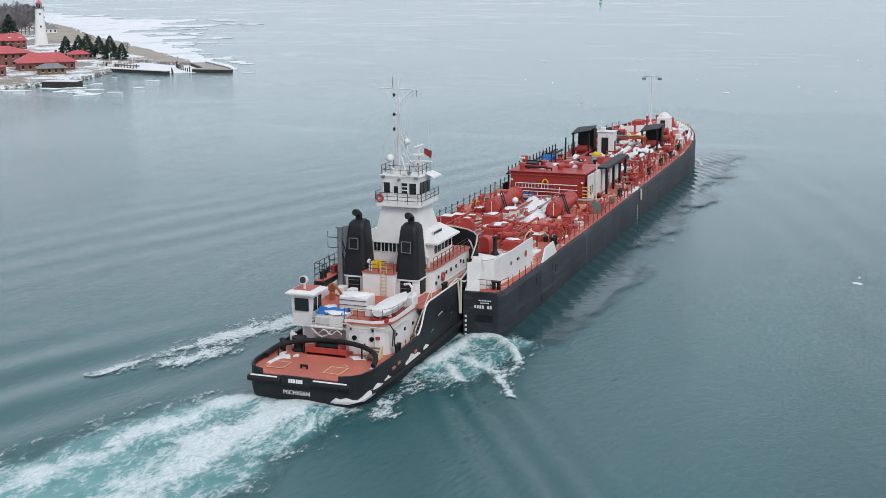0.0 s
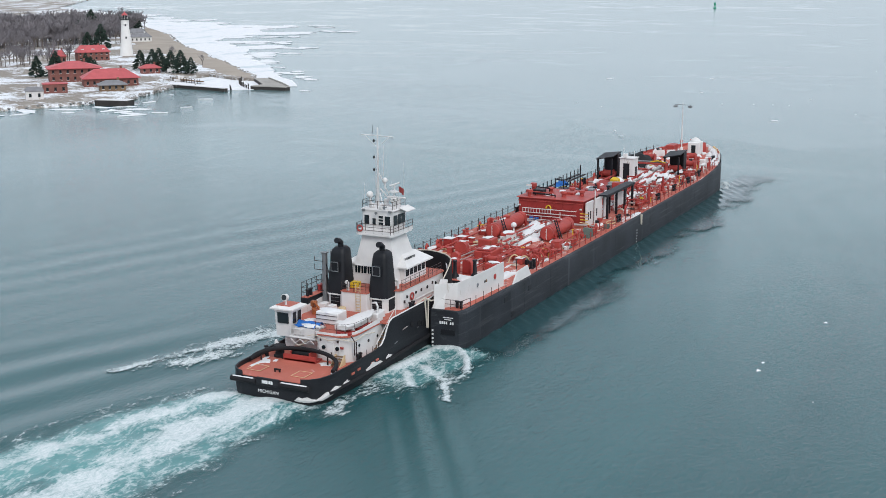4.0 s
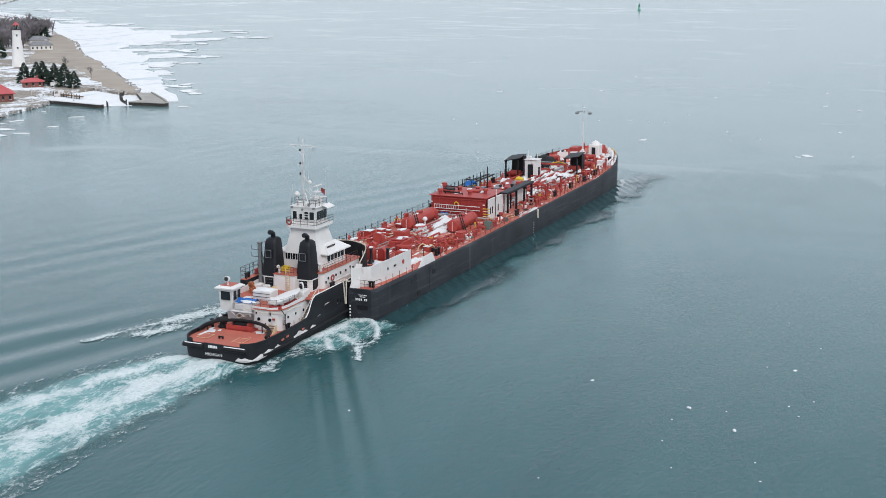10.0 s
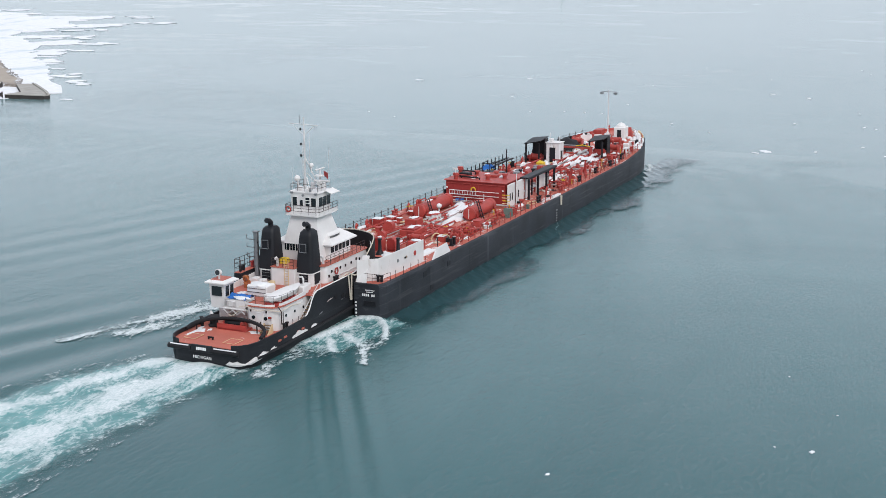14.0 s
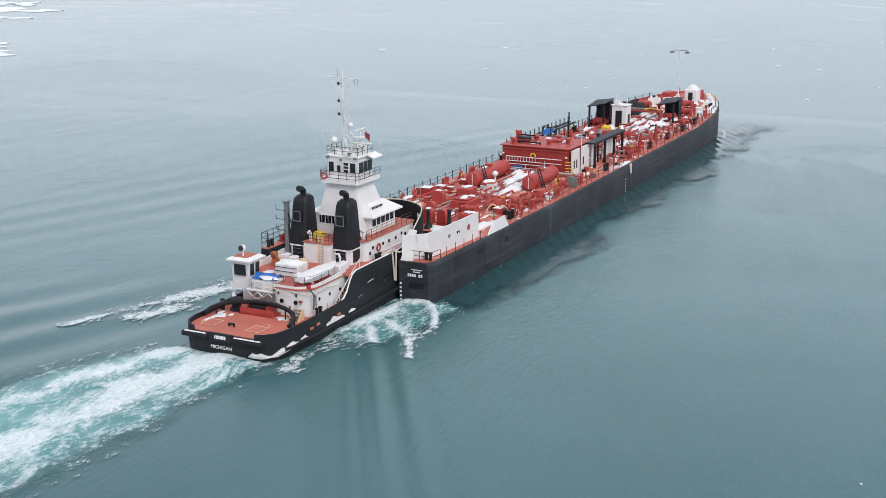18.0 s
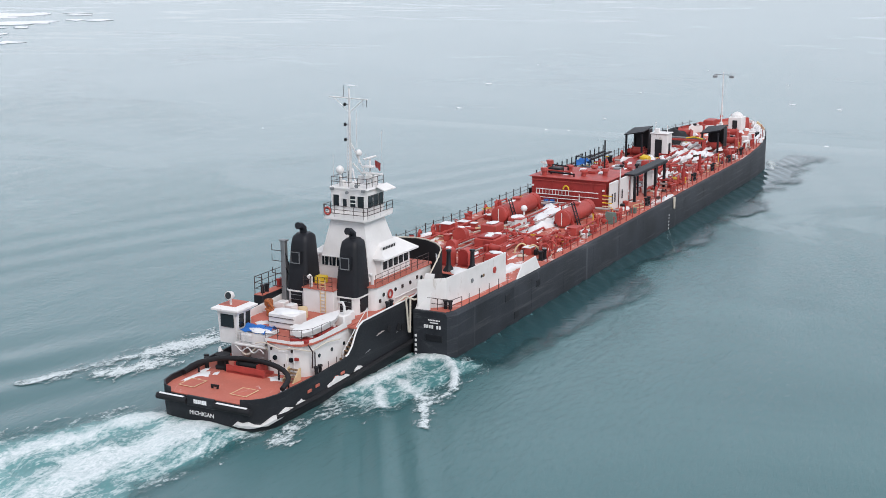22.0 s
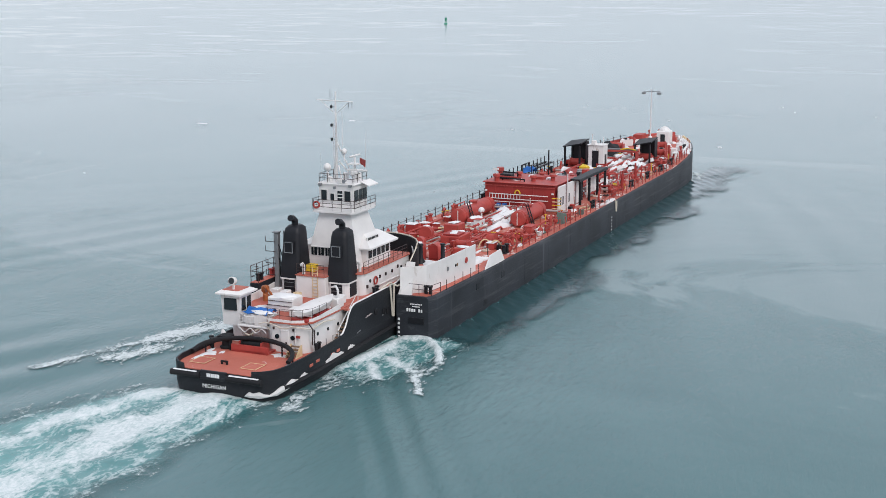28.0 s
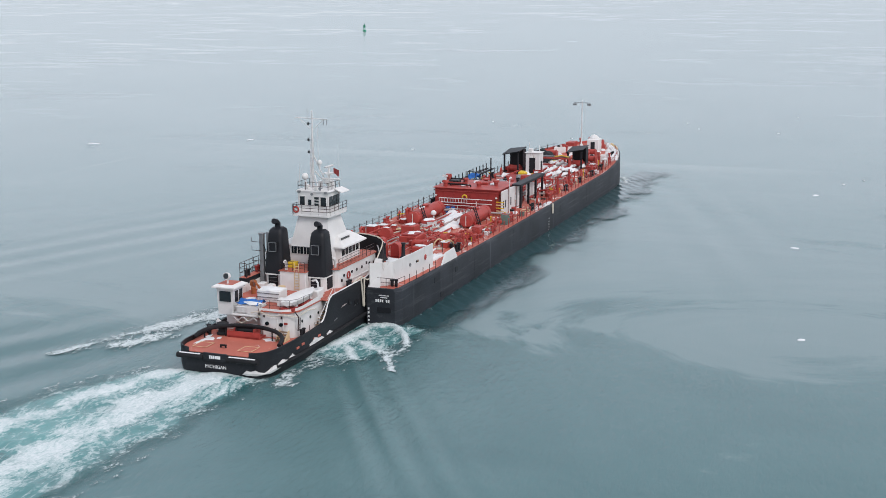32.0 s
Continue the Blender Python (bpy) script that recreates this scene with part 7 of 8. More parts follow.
part("windlass", Shape().box(139, 142, 2.0, 3.6, 5.0, 6.6, 0.1), "red", barge)
for x, y in ((128.5, -6.2), (131.5, -6.4), (134.5, -5.8)):
    e = part("vent_box", Shape().box(x - 0.5, x + 0.5, y - 0.5, y + 0.5, 4.4, 5.9, 0.08), "white_worn", barge)
for k in range(26):
    x, y = rng.uniform(121, 142), rng.uniform(-6, 6)
    h = rng.uniform(0.4, 1.5)
    part("fore_fitting", Shape().turn((x, y, deck_z(x)), (0, 0, 1), [(0, 0.22), (h * 0.8, 0.2), (h * 0.82, 0.3), (h, 0.25)], 9), rng.choice(["red", "red", "black", "white_worn"]), barge, "", True)


# ---- land, ice and the far shore: laid out in its own metres, then set down as one by LAND ----
LAND = Matrix.Translation((69.0, 30.1, 0)) @ Matrix.Rotation(-0.0024, 4, "Z") @ Matrix.Scale(0.726, 4)
afloat = set(scene.objects)


def ground_material():
    m, n, l, p, _ = nodes("snowy_ground")
    tc = n.new("ShaderNodeTexCoord").outputs["Object"]
    broad = noise_node(n, l, tc, 0.035, 6, 0.6, None, 0.7)
    fine = noise_node(n, l, tc, 0.5, 6, 0.7)
    soil = mixc(n, l, ramp(n, l, fine, 0.3, 0.7), (0.2, 0.17, 0.14), (0.33, 0.29, 0.25))
    l.new(mixc(n, l, ramp(n, l, mixc(n, l, 0.35, broad, fine), 0.49, 0.55), soil, (0.74, 0.76, 0.79)), p.inputs["Base Color"])
    p.inputs["Roughness"].default_value = 0.9
    b = n.new("ShaderNodeBump")
    b.inputs["Strength"].default_value, b.inputs["Distance"].default_value = 0.5, 0.3
    l.new(fine, b.inputs["Height"])
    l.new(b.outputs[0], p.inputs["Normal"])
    return m


def ice_material():
    m, n, l, p, _ = nodes("shelf_ice")
    tc = n.new("ShaderNodeTexCoord").outputs["Object"]
    broad = noise_node(n, l, tc, 0.03, 6, 0.65, (0.6, 1.4, 1), 0.8)
    fine = noise_node(n, l, tc, 0.3, 6, 0.7)
    c = mixc(n, l, ramp(n, l, broad, 0.36, 0.46), (0.5, 0.58, 0.61), (0.8, 0.8, 0.81))
    l.new(mixc(n, l, ramp(n, l, fine, 0.3, 0.6), (0.66, 0.68, 0.7), c), p.inputs["Base Color"])
    p.inputs["Roughness"].default_value = 0.75
    b = n.new("ShaderNodeBump")
    b.inputs["Strength"].default_value, b.inputs["Distance"].default_value = 0.6, 0.3
    l.new(fine, b.inputs["Height"])
    l.new(b.outputs[0], p.inputs["Normal"])
    return m


from mathutils.geometry import delaunay_2d_cdt

M["ground"] = ground_material()
M["ice"] = ice_material()
M["sand"] = surf("winter_sand", (0.36, 0.31, 0.26), 0.9, vary=0.15, scale=0.05, fine=0.8, bump=0.4, stain=(0.7, 0.71, 0.73), amount=0.3, streak=(0.25, 0.25, 1))
M["brick"] = surf("red_brick", (0.2, 0.085, 0.07), 0.8, vary=0.2, scale=0.5, fine=5, bump=0.3, stain=(0.3, 0.2, 0.18), amount=0.3)
M["roof_red"] = surf("red_metal_roof", (0.48, 0.1, 0.105), 0.5, vary=0.15, scale=0.3, stain=(0.7, 0.7, 0.72), amount=0.2, streak=(0.4, 0.4, 1))
M["roof_grey"] = surf("grey_shingles", (0.22, 0.22, 0.23), 0.85, vary=0.2, fine=4, bump=0.4)
M["tower_white"] = surf("whitewashed_brick", (0.72, 0.71, 0.69), 0.7, vary=0.06, scale=0.3, fine=5, bump=0.3, stain=(0.55, 0.5, 0.45), amount=0.2)
M["pile"] = surf("dark_sheet_piling", (0.05, 0.045, 0.042), 0.8, vary=0.3, stain=(0.15, 0.1, 0.07), amount=0.4)
M["concrete"] = surf("pier_concrete", (0.36, 0.34, 0.31), 0.85, vary=0.15, scale=0.2, fine=3, stain=(0.75, 0.76, 0.78), amount=0.45, streak=(0.4, 0.4, 1))
M["bark"] = surf("grey_bark", (0.13, 0.105, 0.09), 0.9, vary=0.25, fine=4)
M["twig"] = surf("bare_twigs", (0.2, 0.185, 0.195), 0.95, vary=0.3, scale=0.06, fine=2, bump=0)
M["needles"] = surf("conifer_needles", (0.022, 0.04, 0.03), 0.85, vary=0.4, scale=0.4, fine=3, bump=0)
M["buoy_green"] = surf("buoy_green", (0.02, 0.3, 0.17), 0.5, vary=0.15)
M["rock"] = surf("shore_rock", (0.3, 0.29, 0.28), 0.9, vary=0.3, fine=2, bump=0.5)

lr = random.Random(7)


def ragged(pts, step, amp, seed):
    """A line of (x, y) with a broken edge."""
    r, out = random.Random(seed), []
    for (x0, y0), (x1, y1) in zip(pts, pts[1:]):
        d = math.hypot(x1 - x0, y1 - y0)
        n = max(1, int(d / step))
        for k in range(n):
            t = k / n
            a = r.uniform(-amp, amp)
            out.append((x0 + (x1 - x0) * t - (y1 - y0) / d * a, y0 + (y1 - y0) * t + (x1 - x0) / d * a))
    return out + [pts[-1]]


SHORE = [(120, 282), (170, 246), (211, 228), (222, 224.5), (231, 219.5), (246, 227), (267, 233), (287, 240), (293, 247)]
BEACH = [(334, 225), (386, 273), (469, 354), (548, 435), (644, 517), (741, 618), (900, 770), (1000, 900), (1150, 1100)]
outline = ragged(SHORE, 3, 0.5, 1) + [(304, 265), (345, 262), (333, 238)] + ragged(BEACH, 10, 2.0, 2) + [(1700, 1500), (1900, 3200), (-500, 3200), (-420, 700)]
bm = bmesh.new()
low_v = [bm.verts.new((x, y, -0.6)) for x, y in outline]
n_shore = len(ragged(SHORE, 3, 0.5, 1))
hi_v = [bm.verts.new((x + (0.9 if k < n_shore else -0.4), y + (1.6 if k < n_shore else 0.4), 1.35)) for k, (x, y) in enumerate(outline)]
for k in range(len(outline)):
    j = (k + 1) % len(outline)
    bm.faces.new((low_v[k], low_v[j], hi_v[j], hi_v[k]))
top = [q.co.to_2d() for q in hi_v]
flat = delaunay_2d_cdt(top, [], [list(range(len(top)))], 1, 1e-5)
for tri in flat[2]:
    bm.faces.new([hi_v[flat[3][i][0]] for i in tri])
me = bpy.data.meshes.new("ground")
bm.to_mesh(me)
bm.free()
me.materials.append(M["ground"])
tagged(new("ground", me), "snowy brown shore and wooded point", "ground", kind="structure")

# sand along the lake side
inner = [(347, 252), (392, 303), (454, 364), (481, 409), (498, 436), (587, 505), (675, 568), (738, 617)]
pts = [(x, y + 2.5) for x, y in ragged(BEACH[:6], 10, 1.5, 2) + ragged(inner[::-1], 14, 4, 3)]
solo("beach", Shape().prism(pts, 1.2, 1.42), "sand", "pale winter sand beach with driftwood", "beach", kind="structure")

# shelf ice along the beach, broken at its edge, and leads of open water in it
outer = [(342, 211), (359, 229), (390, 254), (430, 285), (470, 314), (504, 335), (550, 358), (585, 395), (622, 425), (701, 465), (743, 451), (813, 524), (852, 595), (905, 700), (1035, 850), (1298, 1205)]
core = [(x - 0.55 * min(34, max(0, (x - 400) * 0.12)), y + 0.83 * min(34, max(0, (x - 400) * 0.12))) for x, y in outer[3:]]
pts = ragged(outer[:4], 5, 1.5, 5) + ragged(core, 11, 3.2, 8)[1:] + ragged(BEACH[::-1], 12, 2, 6) + [(332, 221), (314, 198), (319, 194)]
solo("shelf_ice", Shape().prism(pts, -0.2, 0.35), "ice", "broken white shelf ice along the beach", "ice", kind="structure")
basin = [(292.5, 245), (288, 215), (296, 203), (308, 204), (333, 226), (336, 237), (346, 261), (304, 264)]
solo("harbour_ice", Shape().prism(basin, -0.2, 0.12), "ice", "snow-covered ice in the small boat basin", "ice", kind="structure")


def floe(x, y, rx, ry, h=0.15, seed=0, label="small white floating ice floe", turn=None):
    r = random.Random(seed)
    n = 11
    ph = [r.uniform(0.65, 1.2) for _ in range(n)]
    rows = [[(f * rx * ph[k] * math.cos(2 * math.pi * k / n), f * ry * ph[k] * math.sin(2 * math.pi * k / n), z) for k in range(n)] for f, z in ((0.95, -0.1), (1.0, h * 0.5), (0.85, h))]
    ob = solo("ice_floe", Shape().loft(rows, True), "ice", label, "ice floe", "drifting ice")
    ob.location = (x, y, 0)
    ob.rotation_euler = (0, 0, r.uniform(0, 3) if turn is None else turn + r.uniform(-0.2, 0.2))


for k, (x, y, rx, ry) in enumerate(((203, 202, 8, 3), (209, 197, 6, 2.2), (196, 190, 7, 2.6), (191, 186, 6, 2), (203, 181, 4, 1), (215, 207, 5, 2.4), (223, 184, 2.4, 0.8), (199, 196, 5, 2.4), (196, 222, 7, 2.4), (208, 214, 6, 2), (213, 209, 3.5, 1.4), (222, 213, 5, 1.6), (186, 232, 9, 3), (232, 210, 4, 1), (252, 196, 3.2, 0.7), (300, 178, 3, 0.9), (176, 226, 4, 1.4), (204, 203, 4, 1.2), (262, 222, 2.2, 0.6), (170, 236, 8, 3), (160, 246, 8, 3), (189, 214, 3, 1))):
    floe(x, y, rx, ry, 0.3, 40 + k, "flat snow-topped floe near the shore")
for k in range(30):
    t = lr.random()
    j = lr.randrange(len(outer) - 1)
    x, y = [outer[j][i] + (outer[j + 1][i] - outer[j][i]) * t for i in (0, 1)]
    s = 1 + (x - 300) / 120
    floe(x + lr.uniform(0, 9) * s, y - lr.uniform(0, 7) * s, lr.uniform(1.5, 4) * s, lr.uniform(1.0, 2.4) * s, 0.36 + 0.004 * k, 200 + k, "broken piece of shelf ice")

for k in range(75):
    t = lr.random()
    j = lr.randrange(3, len(outer) - 2)
    x, y = [outer[j][i] + (outer[j + 1][i] - outer[j][i]) * t for i in (0, 1)]
    d, s = lr.uniform(-6, 1.0) + min(34, max(0, (x - 400) * 0.12)) * lr.uniform(0, 1.1), 0.5 + (x - 400) / 330
    floe(x - 0.55 * d, y + 0.83 * d, lr.uniform(5, 15) * s, lr.uniform(5, 11) * s, 0.07 + 0.0033 * k, 300 + k, "long broken piece of shelf ice", -0.98)

# rocks along the shore
rocks = Shape()
for k in range(760):
    line = ragged(SHORE, 200, 0, 1) if k % 2 else BEACH[:6]
    j = lr.randrange(len(line) - 1)
    t = lr.random()
    x, y = [line[j][i] + (line[j + 1][i] - line[j][i]) * t for i in (0, 1)]
    r = lr.uniform(0.3, 0.9)
    rocks.turn((x + lr.uniform(-0.5, 2), y + lr.uniform(-0.4, 4.5), 0.2 + lr.uniform(0, 0.9)), (lr.uniform(-0.4, 0.4), lr.uniform(-0.4, 0.4), 1), [(-r * 0.6, r * 0.5), (0, r), (r * 0.5, r * 0.55)], 6)
solo("shore_rocks", rocks, "rock", "grey rocks along the waterline", "rocks", kind="stuff")

# ---- piers and piling ----
UX, UY, WX, WY = 0.72, -0.69, 0.69, 0.72     # along the shore front and inland


def local(cx, cy, z=0.0):
    return Matrix(((UX, WX, 0, cx), (UY, WY, 0, cy), (0, 0, 1, z), (0, 0, 0, 1)))


def piling_wall(x0, y0, x1, y1, h, w, label):
    d = math.hypot(x1 - x0, y1 - y0)
    a = math.atan2(y1 - y0, x1 - x0)
    wh_ = thing("wharf", label, "wharf", at=Matrix.Translation((x0, y0, 0)) @ Matrix.Rotation(a, 4, "Z"))
    part("core", Shape().box(0, d, 0, w, -1.0, h - 0.1), "pile", wh_)
    part("cap", Shape().box(-0.1, d + 0.1, -0.1, w + 0.1, h - 0.1, h, 0.03), "concrete", wh_)
    part("snow_cover", Shape().box(0.1, d - 0.1, 0.15, w, h, h + 0.12, 0.05), "snow", wh_)
    me_ = Shape().rod((0, 0, -0.8), (0, 0, h - 0.12), 0.16, n=5).mesh("pile", M["pile"])
    for k in range(int(d / 0.8)):
        o = new("pile", me_)
        o.parent = wh_
        o.location = (0.4 + 0.8 * k, -0.08, 0)
    return wh_


piling_wall(285, 208.8, 292.2, 244.4, 1.4, 2.2, "dark sheet-piled wharf with snow on top")
piling_wall(221.7, 209.0, 218.7, 222.9, 2.3, 6, "dark timber crib wharf under snow")
pier = thing("pier_head", "concrete pier head with dark piling at the harbour mouth", "pier")
head = [(297.2, 205), (297.8, 187), (301, 186.4), (312, 196), (335, 219), (331, 226), (306, 204)]
part("core", Shape().prism(head, -1, 1.35), "pile", pier)
part("cap", Shape().prism([(x + (0.1 if x > 300 else -0.12), y) for x, y in head], 1.35, 1.65), "concrete", pier)
part("parapet", Shape().wall([(300.5, 187.2), (311, 196.8), (333, 219)], 1.65, 2.2, 0.5), "concrete", pier)
for k in range(14):
    t = k / 13
    x, y = 297 + 34 * t, 206 + 27 * t + 3 * math.sin(3 * t)
    part("timber_post", Shape().rod((x, y, -1), (x + lr.uniform(-0.2, 0.2), y, lr.uniform(1.6, 2.6)), 0.28, n=7), "pile", pier)
dolphin = thing("mooring_dolphin", "cluster of dark timber piles in the water", "piles")
for dx, dy, h in ((0, 0, 2.6), (0.5, 0.3, 2.2), (0.2, -0.5, 1.9)):
    part("timber_post", Shape().rod((288.7 + dx, 210 + dy, -1), (288.6 + dx * 0.5, 210 + dy * 0.5, h), 0.25, n=7), "pile", dolphin)
quay = thing("finger_pier", "timber finger pier with posts in the boat basin", "pier")
part("planking", Shape().loft([[(318, 266, 0.9), (309, 241.5, 0.9), (311, 240.8, 0.9), (320, 265, 0.9)], [(318, 266, 1.3), (309, 241.5, 1.3), (311, 240.8, 1.3), (320, 265, 1.3)]], True), "wood", quay)
for k in range(12):
    t = k / 11
    part("post", Shape().rod((317.6 - 8.8 * t, 265.5 - 24 * t, -0.5), (317.6 - 8.8 * t, 265.5 - 24 * t, 2.2), 0.18, n=6), "pile", quay)
boat = thing("motor_boat", "small white motor boat beside the finger pier", "boat", at=local(316, 258))
part("hull", Shape().loft([[(-3.4, 1.1, 1.4), (-3.4, 0.7, 0.2), (-3.4, -0.7, 0.2), (-3.4, -1.1, 1.4)], [(1.5, 1.1, 1.5), (1.5, 0.6, 0.2), (1.5, -0.6, 0.2), (1.5, -1.1, 1.5)], [(3.8, 0.1, 1.8), (3.6, 0.1, 0.8), (3.6, -0.1, 0.8), (3.8, -0.1, 1.8)]], True), "white", boat)
part("cabin", Shape().box(-1.4, 1.4, -0.8, 0.8, 1.4, 2.9, 0.15), "white", boat)
part("window", Shape().box(1.38, 1.45, -0.6, 0.6, 2.1, 2.6, 0.03), "glass", boat)

# ---- lighthouse ----
lh = thing("lighthouse", "tall tapered white brick lighthouse with a red lantern roof", "lighthouse", at=Matrix.Translation((438, 392, 1.3)) @ Matrix.Scale(1.05, 4))
part("tower", Shape().turn((0, 0, 0), (0, 0, 1), [(0, 3.9), (0.8, 3.7), (8, 3.05), (18, 2.25), (18.2, 2.5)], 28), "tower_white", lh, "", True)
part("watch_room", Shape().turn((0, 0, 18.2), (0, 0, 1), [(0, 2.35), (2.4, 2.25)], 28), "tower_white", lh, "", True)
part("gallery", Shape().turn((0, 0, 20.5), (0, 0, 1), [(0, 2.2), (0.2, 3.0), (0.4, 3.0), (0.45, 1.6)], 28), "black", lh, "", True)
g = Shape()
for k in range(16):
    a = 2 * math.pi * k / 16
    g.rod((2.85 * math.cos(a), 2.85 * math.sin(a), 20.9), (2.85 * math.cos(a), 2.85 * math.sin(a), 21.9), 0.05, n=4)
g.pipe([(2.85 * math.cos(2 * math.pi * k / 16), 2.85 * math.sin(2 * math.pi * k / 16), 21.9) for k in range(17)], 0.05, 4)
part("gallery_rail", g, "black", lh)
part("lantern", Shape().turn((0, 0, 20.9), (0, 0, 1), [(0, 1.5), (2.3, 1.5)], 10), "glass", lh)
for k in range(10):
    a = 2 * math.pi * k / 10
    part("glazing_bar", Shape().rod((1.55 * math.cos(a), 1.55 * math.sin(a), 20.9), (1.55 * math.cos(a), 1.55 * math.sin(a), 23.2), 0.07, n=4), "white", lh)
part("lantern_roof", Shape().turn((0, 0, 23.1), (0, 0, 1), [(0, 1.9), (0.15, 1.9), (1.2, 0.9), (1.6, 0.3), (2.1, 0.25), (2.2, 0.05)], 14), "roof_red", lh, "", True)
for z, a in ((17.0, 3.9), (10.0, 3.9), (15.0, 5.2)):
    r = 3.05 - (z - 8) * 0.08 + 0.02
    part("window", Shape().box(-0.4, 0.4, -0.15, 0.15, z, z + 1.1, 0.03, Matrix.Rotation(a + math.pi / 2, 4, "Z") @ Matrix.Translation((0, -r, 0))), "glass", lh)


# ---- station buildings ----
def building(name, label, x, y, w, d, eave, peak, wall, roof, hip=0.35, over=0.7, cols=6, storeys=1, turn=0.0, dormers=0):
    b = thing(name, label, "building", at=local(x, y, 1.3) @ Matrix.Rotation(turn, 4, "Z"))
    part("wall", Shape().box(-w / 2, w / 2, 0, d, 0, eave, 0.04), wall, b)
    o, r = over, w * hip
    part("roof", Shape().loft([[(-w / 2 - o, -o, eave - 0.1), (w / 2 + o, -o, eave - 0.1), (w / 2 + o, d + o, eave - 0.1), (-w / 2 - o, d + o, eave - 0.1)],
                               [(-w / 2 - o, -o, eave + 0.15), (w / 2 + o, -o, eave + 0.15), (w / 2 + o, d + o, eave + 0.15), (-w / 2 - o, d + o, eave + 0.15)],
                               [(-w / 2 + r, d / 2 - 0.1, peak), (w / 2 - r, d / 2 - 0.1, peak), (w / 2 - r, d / 2 + 0.1, peak), (-w / 2 + r, d / 2 + 0.1, peak)]], True), roof, b)
    for s_ in range(storeys):
        z = 1.0 + s_ * (eave / storeys)
        for k in range(cols):
            xx = -w / 2 + w * (k + 0.5) / cols
            win = part("window", Shape().box(xx - 0.5, xx + 0.5, -0.06, 0.04, z, z + min(1.5, eave / storeys - 1.4), 0.02), "glass", b)
            part("sill", Shape().box(xx - 0.6, xx + 0.6, -0.12, 0.02, z - 0.14, z - 0.02), "white", win)
        for k in range(max(2, cols // 2)):
            yy = d * (k + 0.5) / max(2, cols // 2)
            part("window", Shape().box(w / 2 - 0.04, w / 2 + 0.06, yy - 0.5, yy + 0.5, z, z + min(1.5, eave / storeys - 1.4), 0.02), "glass", b)
    for k in range(dormers):
        xx = -w / 2 + w * (k + 0.5) / dormers
        dm = part("dormer", Shape().box(xx - 0.8, xx + 0.8, d * 0.12, d * 0.4, eave, eave + 1.9, 0.03), "white", b)
        part("dormer_window", Shape().box(xx - 0.5, xx + 0.5, d * 0.12 - 0.05, d * 0.12 + 0.02, eave + 0.5, eave + 1.5), "glass", dm)
    part("chimney", Shape().box(w * 0.2, w * 0.2 + 1.0, d * 0.6, d * 0.6 + 1.0, eave, peak + 1.0, 0.03), wall, b)
    return b


building("station_house", "long brick station building with a red hipped roof", 272, 263, 24, 13, 3.6, 7.6, "brick", "roof_red", 0.22, 0.9, 8)
building("main_station", "two-storey brick station with a broad red hipped roof", 283, 294, 23, 14, 6.3, 9.4, "brick", "roof_red", 0.4, 1.2, 7, 2)
building("picnic_pavilion", "open picnic shelter with a grey shingle roof", 254, 247, 11, 6, 2.7, 4.6, "wood", "roof_grey", 0.25, 0.9, 4)
building("garage", "small brick garage with a red roof", 236, 263, 10, 7, 4.0, 4.6, "brick", "roof_red", 0.45, 0.3, 3)
building("storage_shed", "grey storage shed by the shore", 212, 252, 7, 6, 3.4, 5.0, "white_worn", "roof_grey", 0.1, 0.3, 2)
building("keepers_house", "two-storey keeper's house with a red roof and dormers", 396, 381, 18, 9, 4.9, 8.8, "brick", "roof_red", 0.12, 0.6, 6, 2, 0.1, 3)
building("keepers_annexe", "small brick annexe with a steep red roof", 375, 388, 8, 7, 3.6, 7.0, "brick", "roof_red", 0.2, 0.5, 3)
building("boat_shed", "low shed with a red roof near the basin", 336, 292, 9.5, 6, 2.8, 4.6, "brick", "roof_red", 0.3, 0.8, 3)
building("beach_house", "pale low house at the edge of the wood", 560, 480, 15, 9, 3.4, 6.0, "tower_white", "roof_grey", 0.15, 0.6, 5)
building("far_cottage", "grey cottage by the beach", 600, 516, 14, 9, 4, 7.0, "white_worn", "roof_grey", 0.2, 0.6, 5)
van = thing("white_van", "white van parked by the low shed", "van", at=local(343, 284, 1.4))
part("body", Shape().loft([[(-2.6, -0.95, 0.4), (2.5, -0.95, 0.4), (2.5, 0.95, 0.4), (-2.6, 0.95, 0.4)], [(-2.6, -0.95, 1.2), (2.5, -0.95, 1.1), (2.5, 0.95, 1.1), (-2.6, 0.95, 1.2)], [(-2.5, -0.85, 2.2), (1.2, -0.85, 2.2), (1.2, 0.85, 2.2), (-2.5, 0.85, 2.2)]], True), "white", van)
for x in (-1.6, 1.6):
    for y in (-0.9, 0.9):
        part("wheel", Shape().turn((x, y - 0.1, 0.36), (0, 1, 0), [(0, 0.3), (0.04, 0.36), (0.2, 0.36)], 12), "rubber", van)
part("windscreen", Shape().loft([[(1.3, -0.8, 2.1), (1.3, 0.8, 2.1), (2.35, 0.85, 1.2), (2.35, -0.85, 1.2)], [(1.36, -0.8, 2.12), (1.36, 0.8, 2.12), (2.42, 0.85, 1.22), (2.42, -0.85, 1.22)]], True), "glass", van)
for x, y, h in ((308.5, 255.6, 6.5), (299.3, 237, 7.5), (302, 300, 8), (286, 249, 7)):
    pole = thing("flagpole", "white pole on the harbour front", "pole", "harbour poles", Matrix.Translation((x, y, 0.6)))
    part("shaft", Shape().rod((0, 0, 0), (0, 0, h), 0.13, 0.08, 8), "white", pole)
    part("foot", Shape().rod((0, 0, 0), (0, 0, 0.4), 0.3, n=8), "concrete", pole)


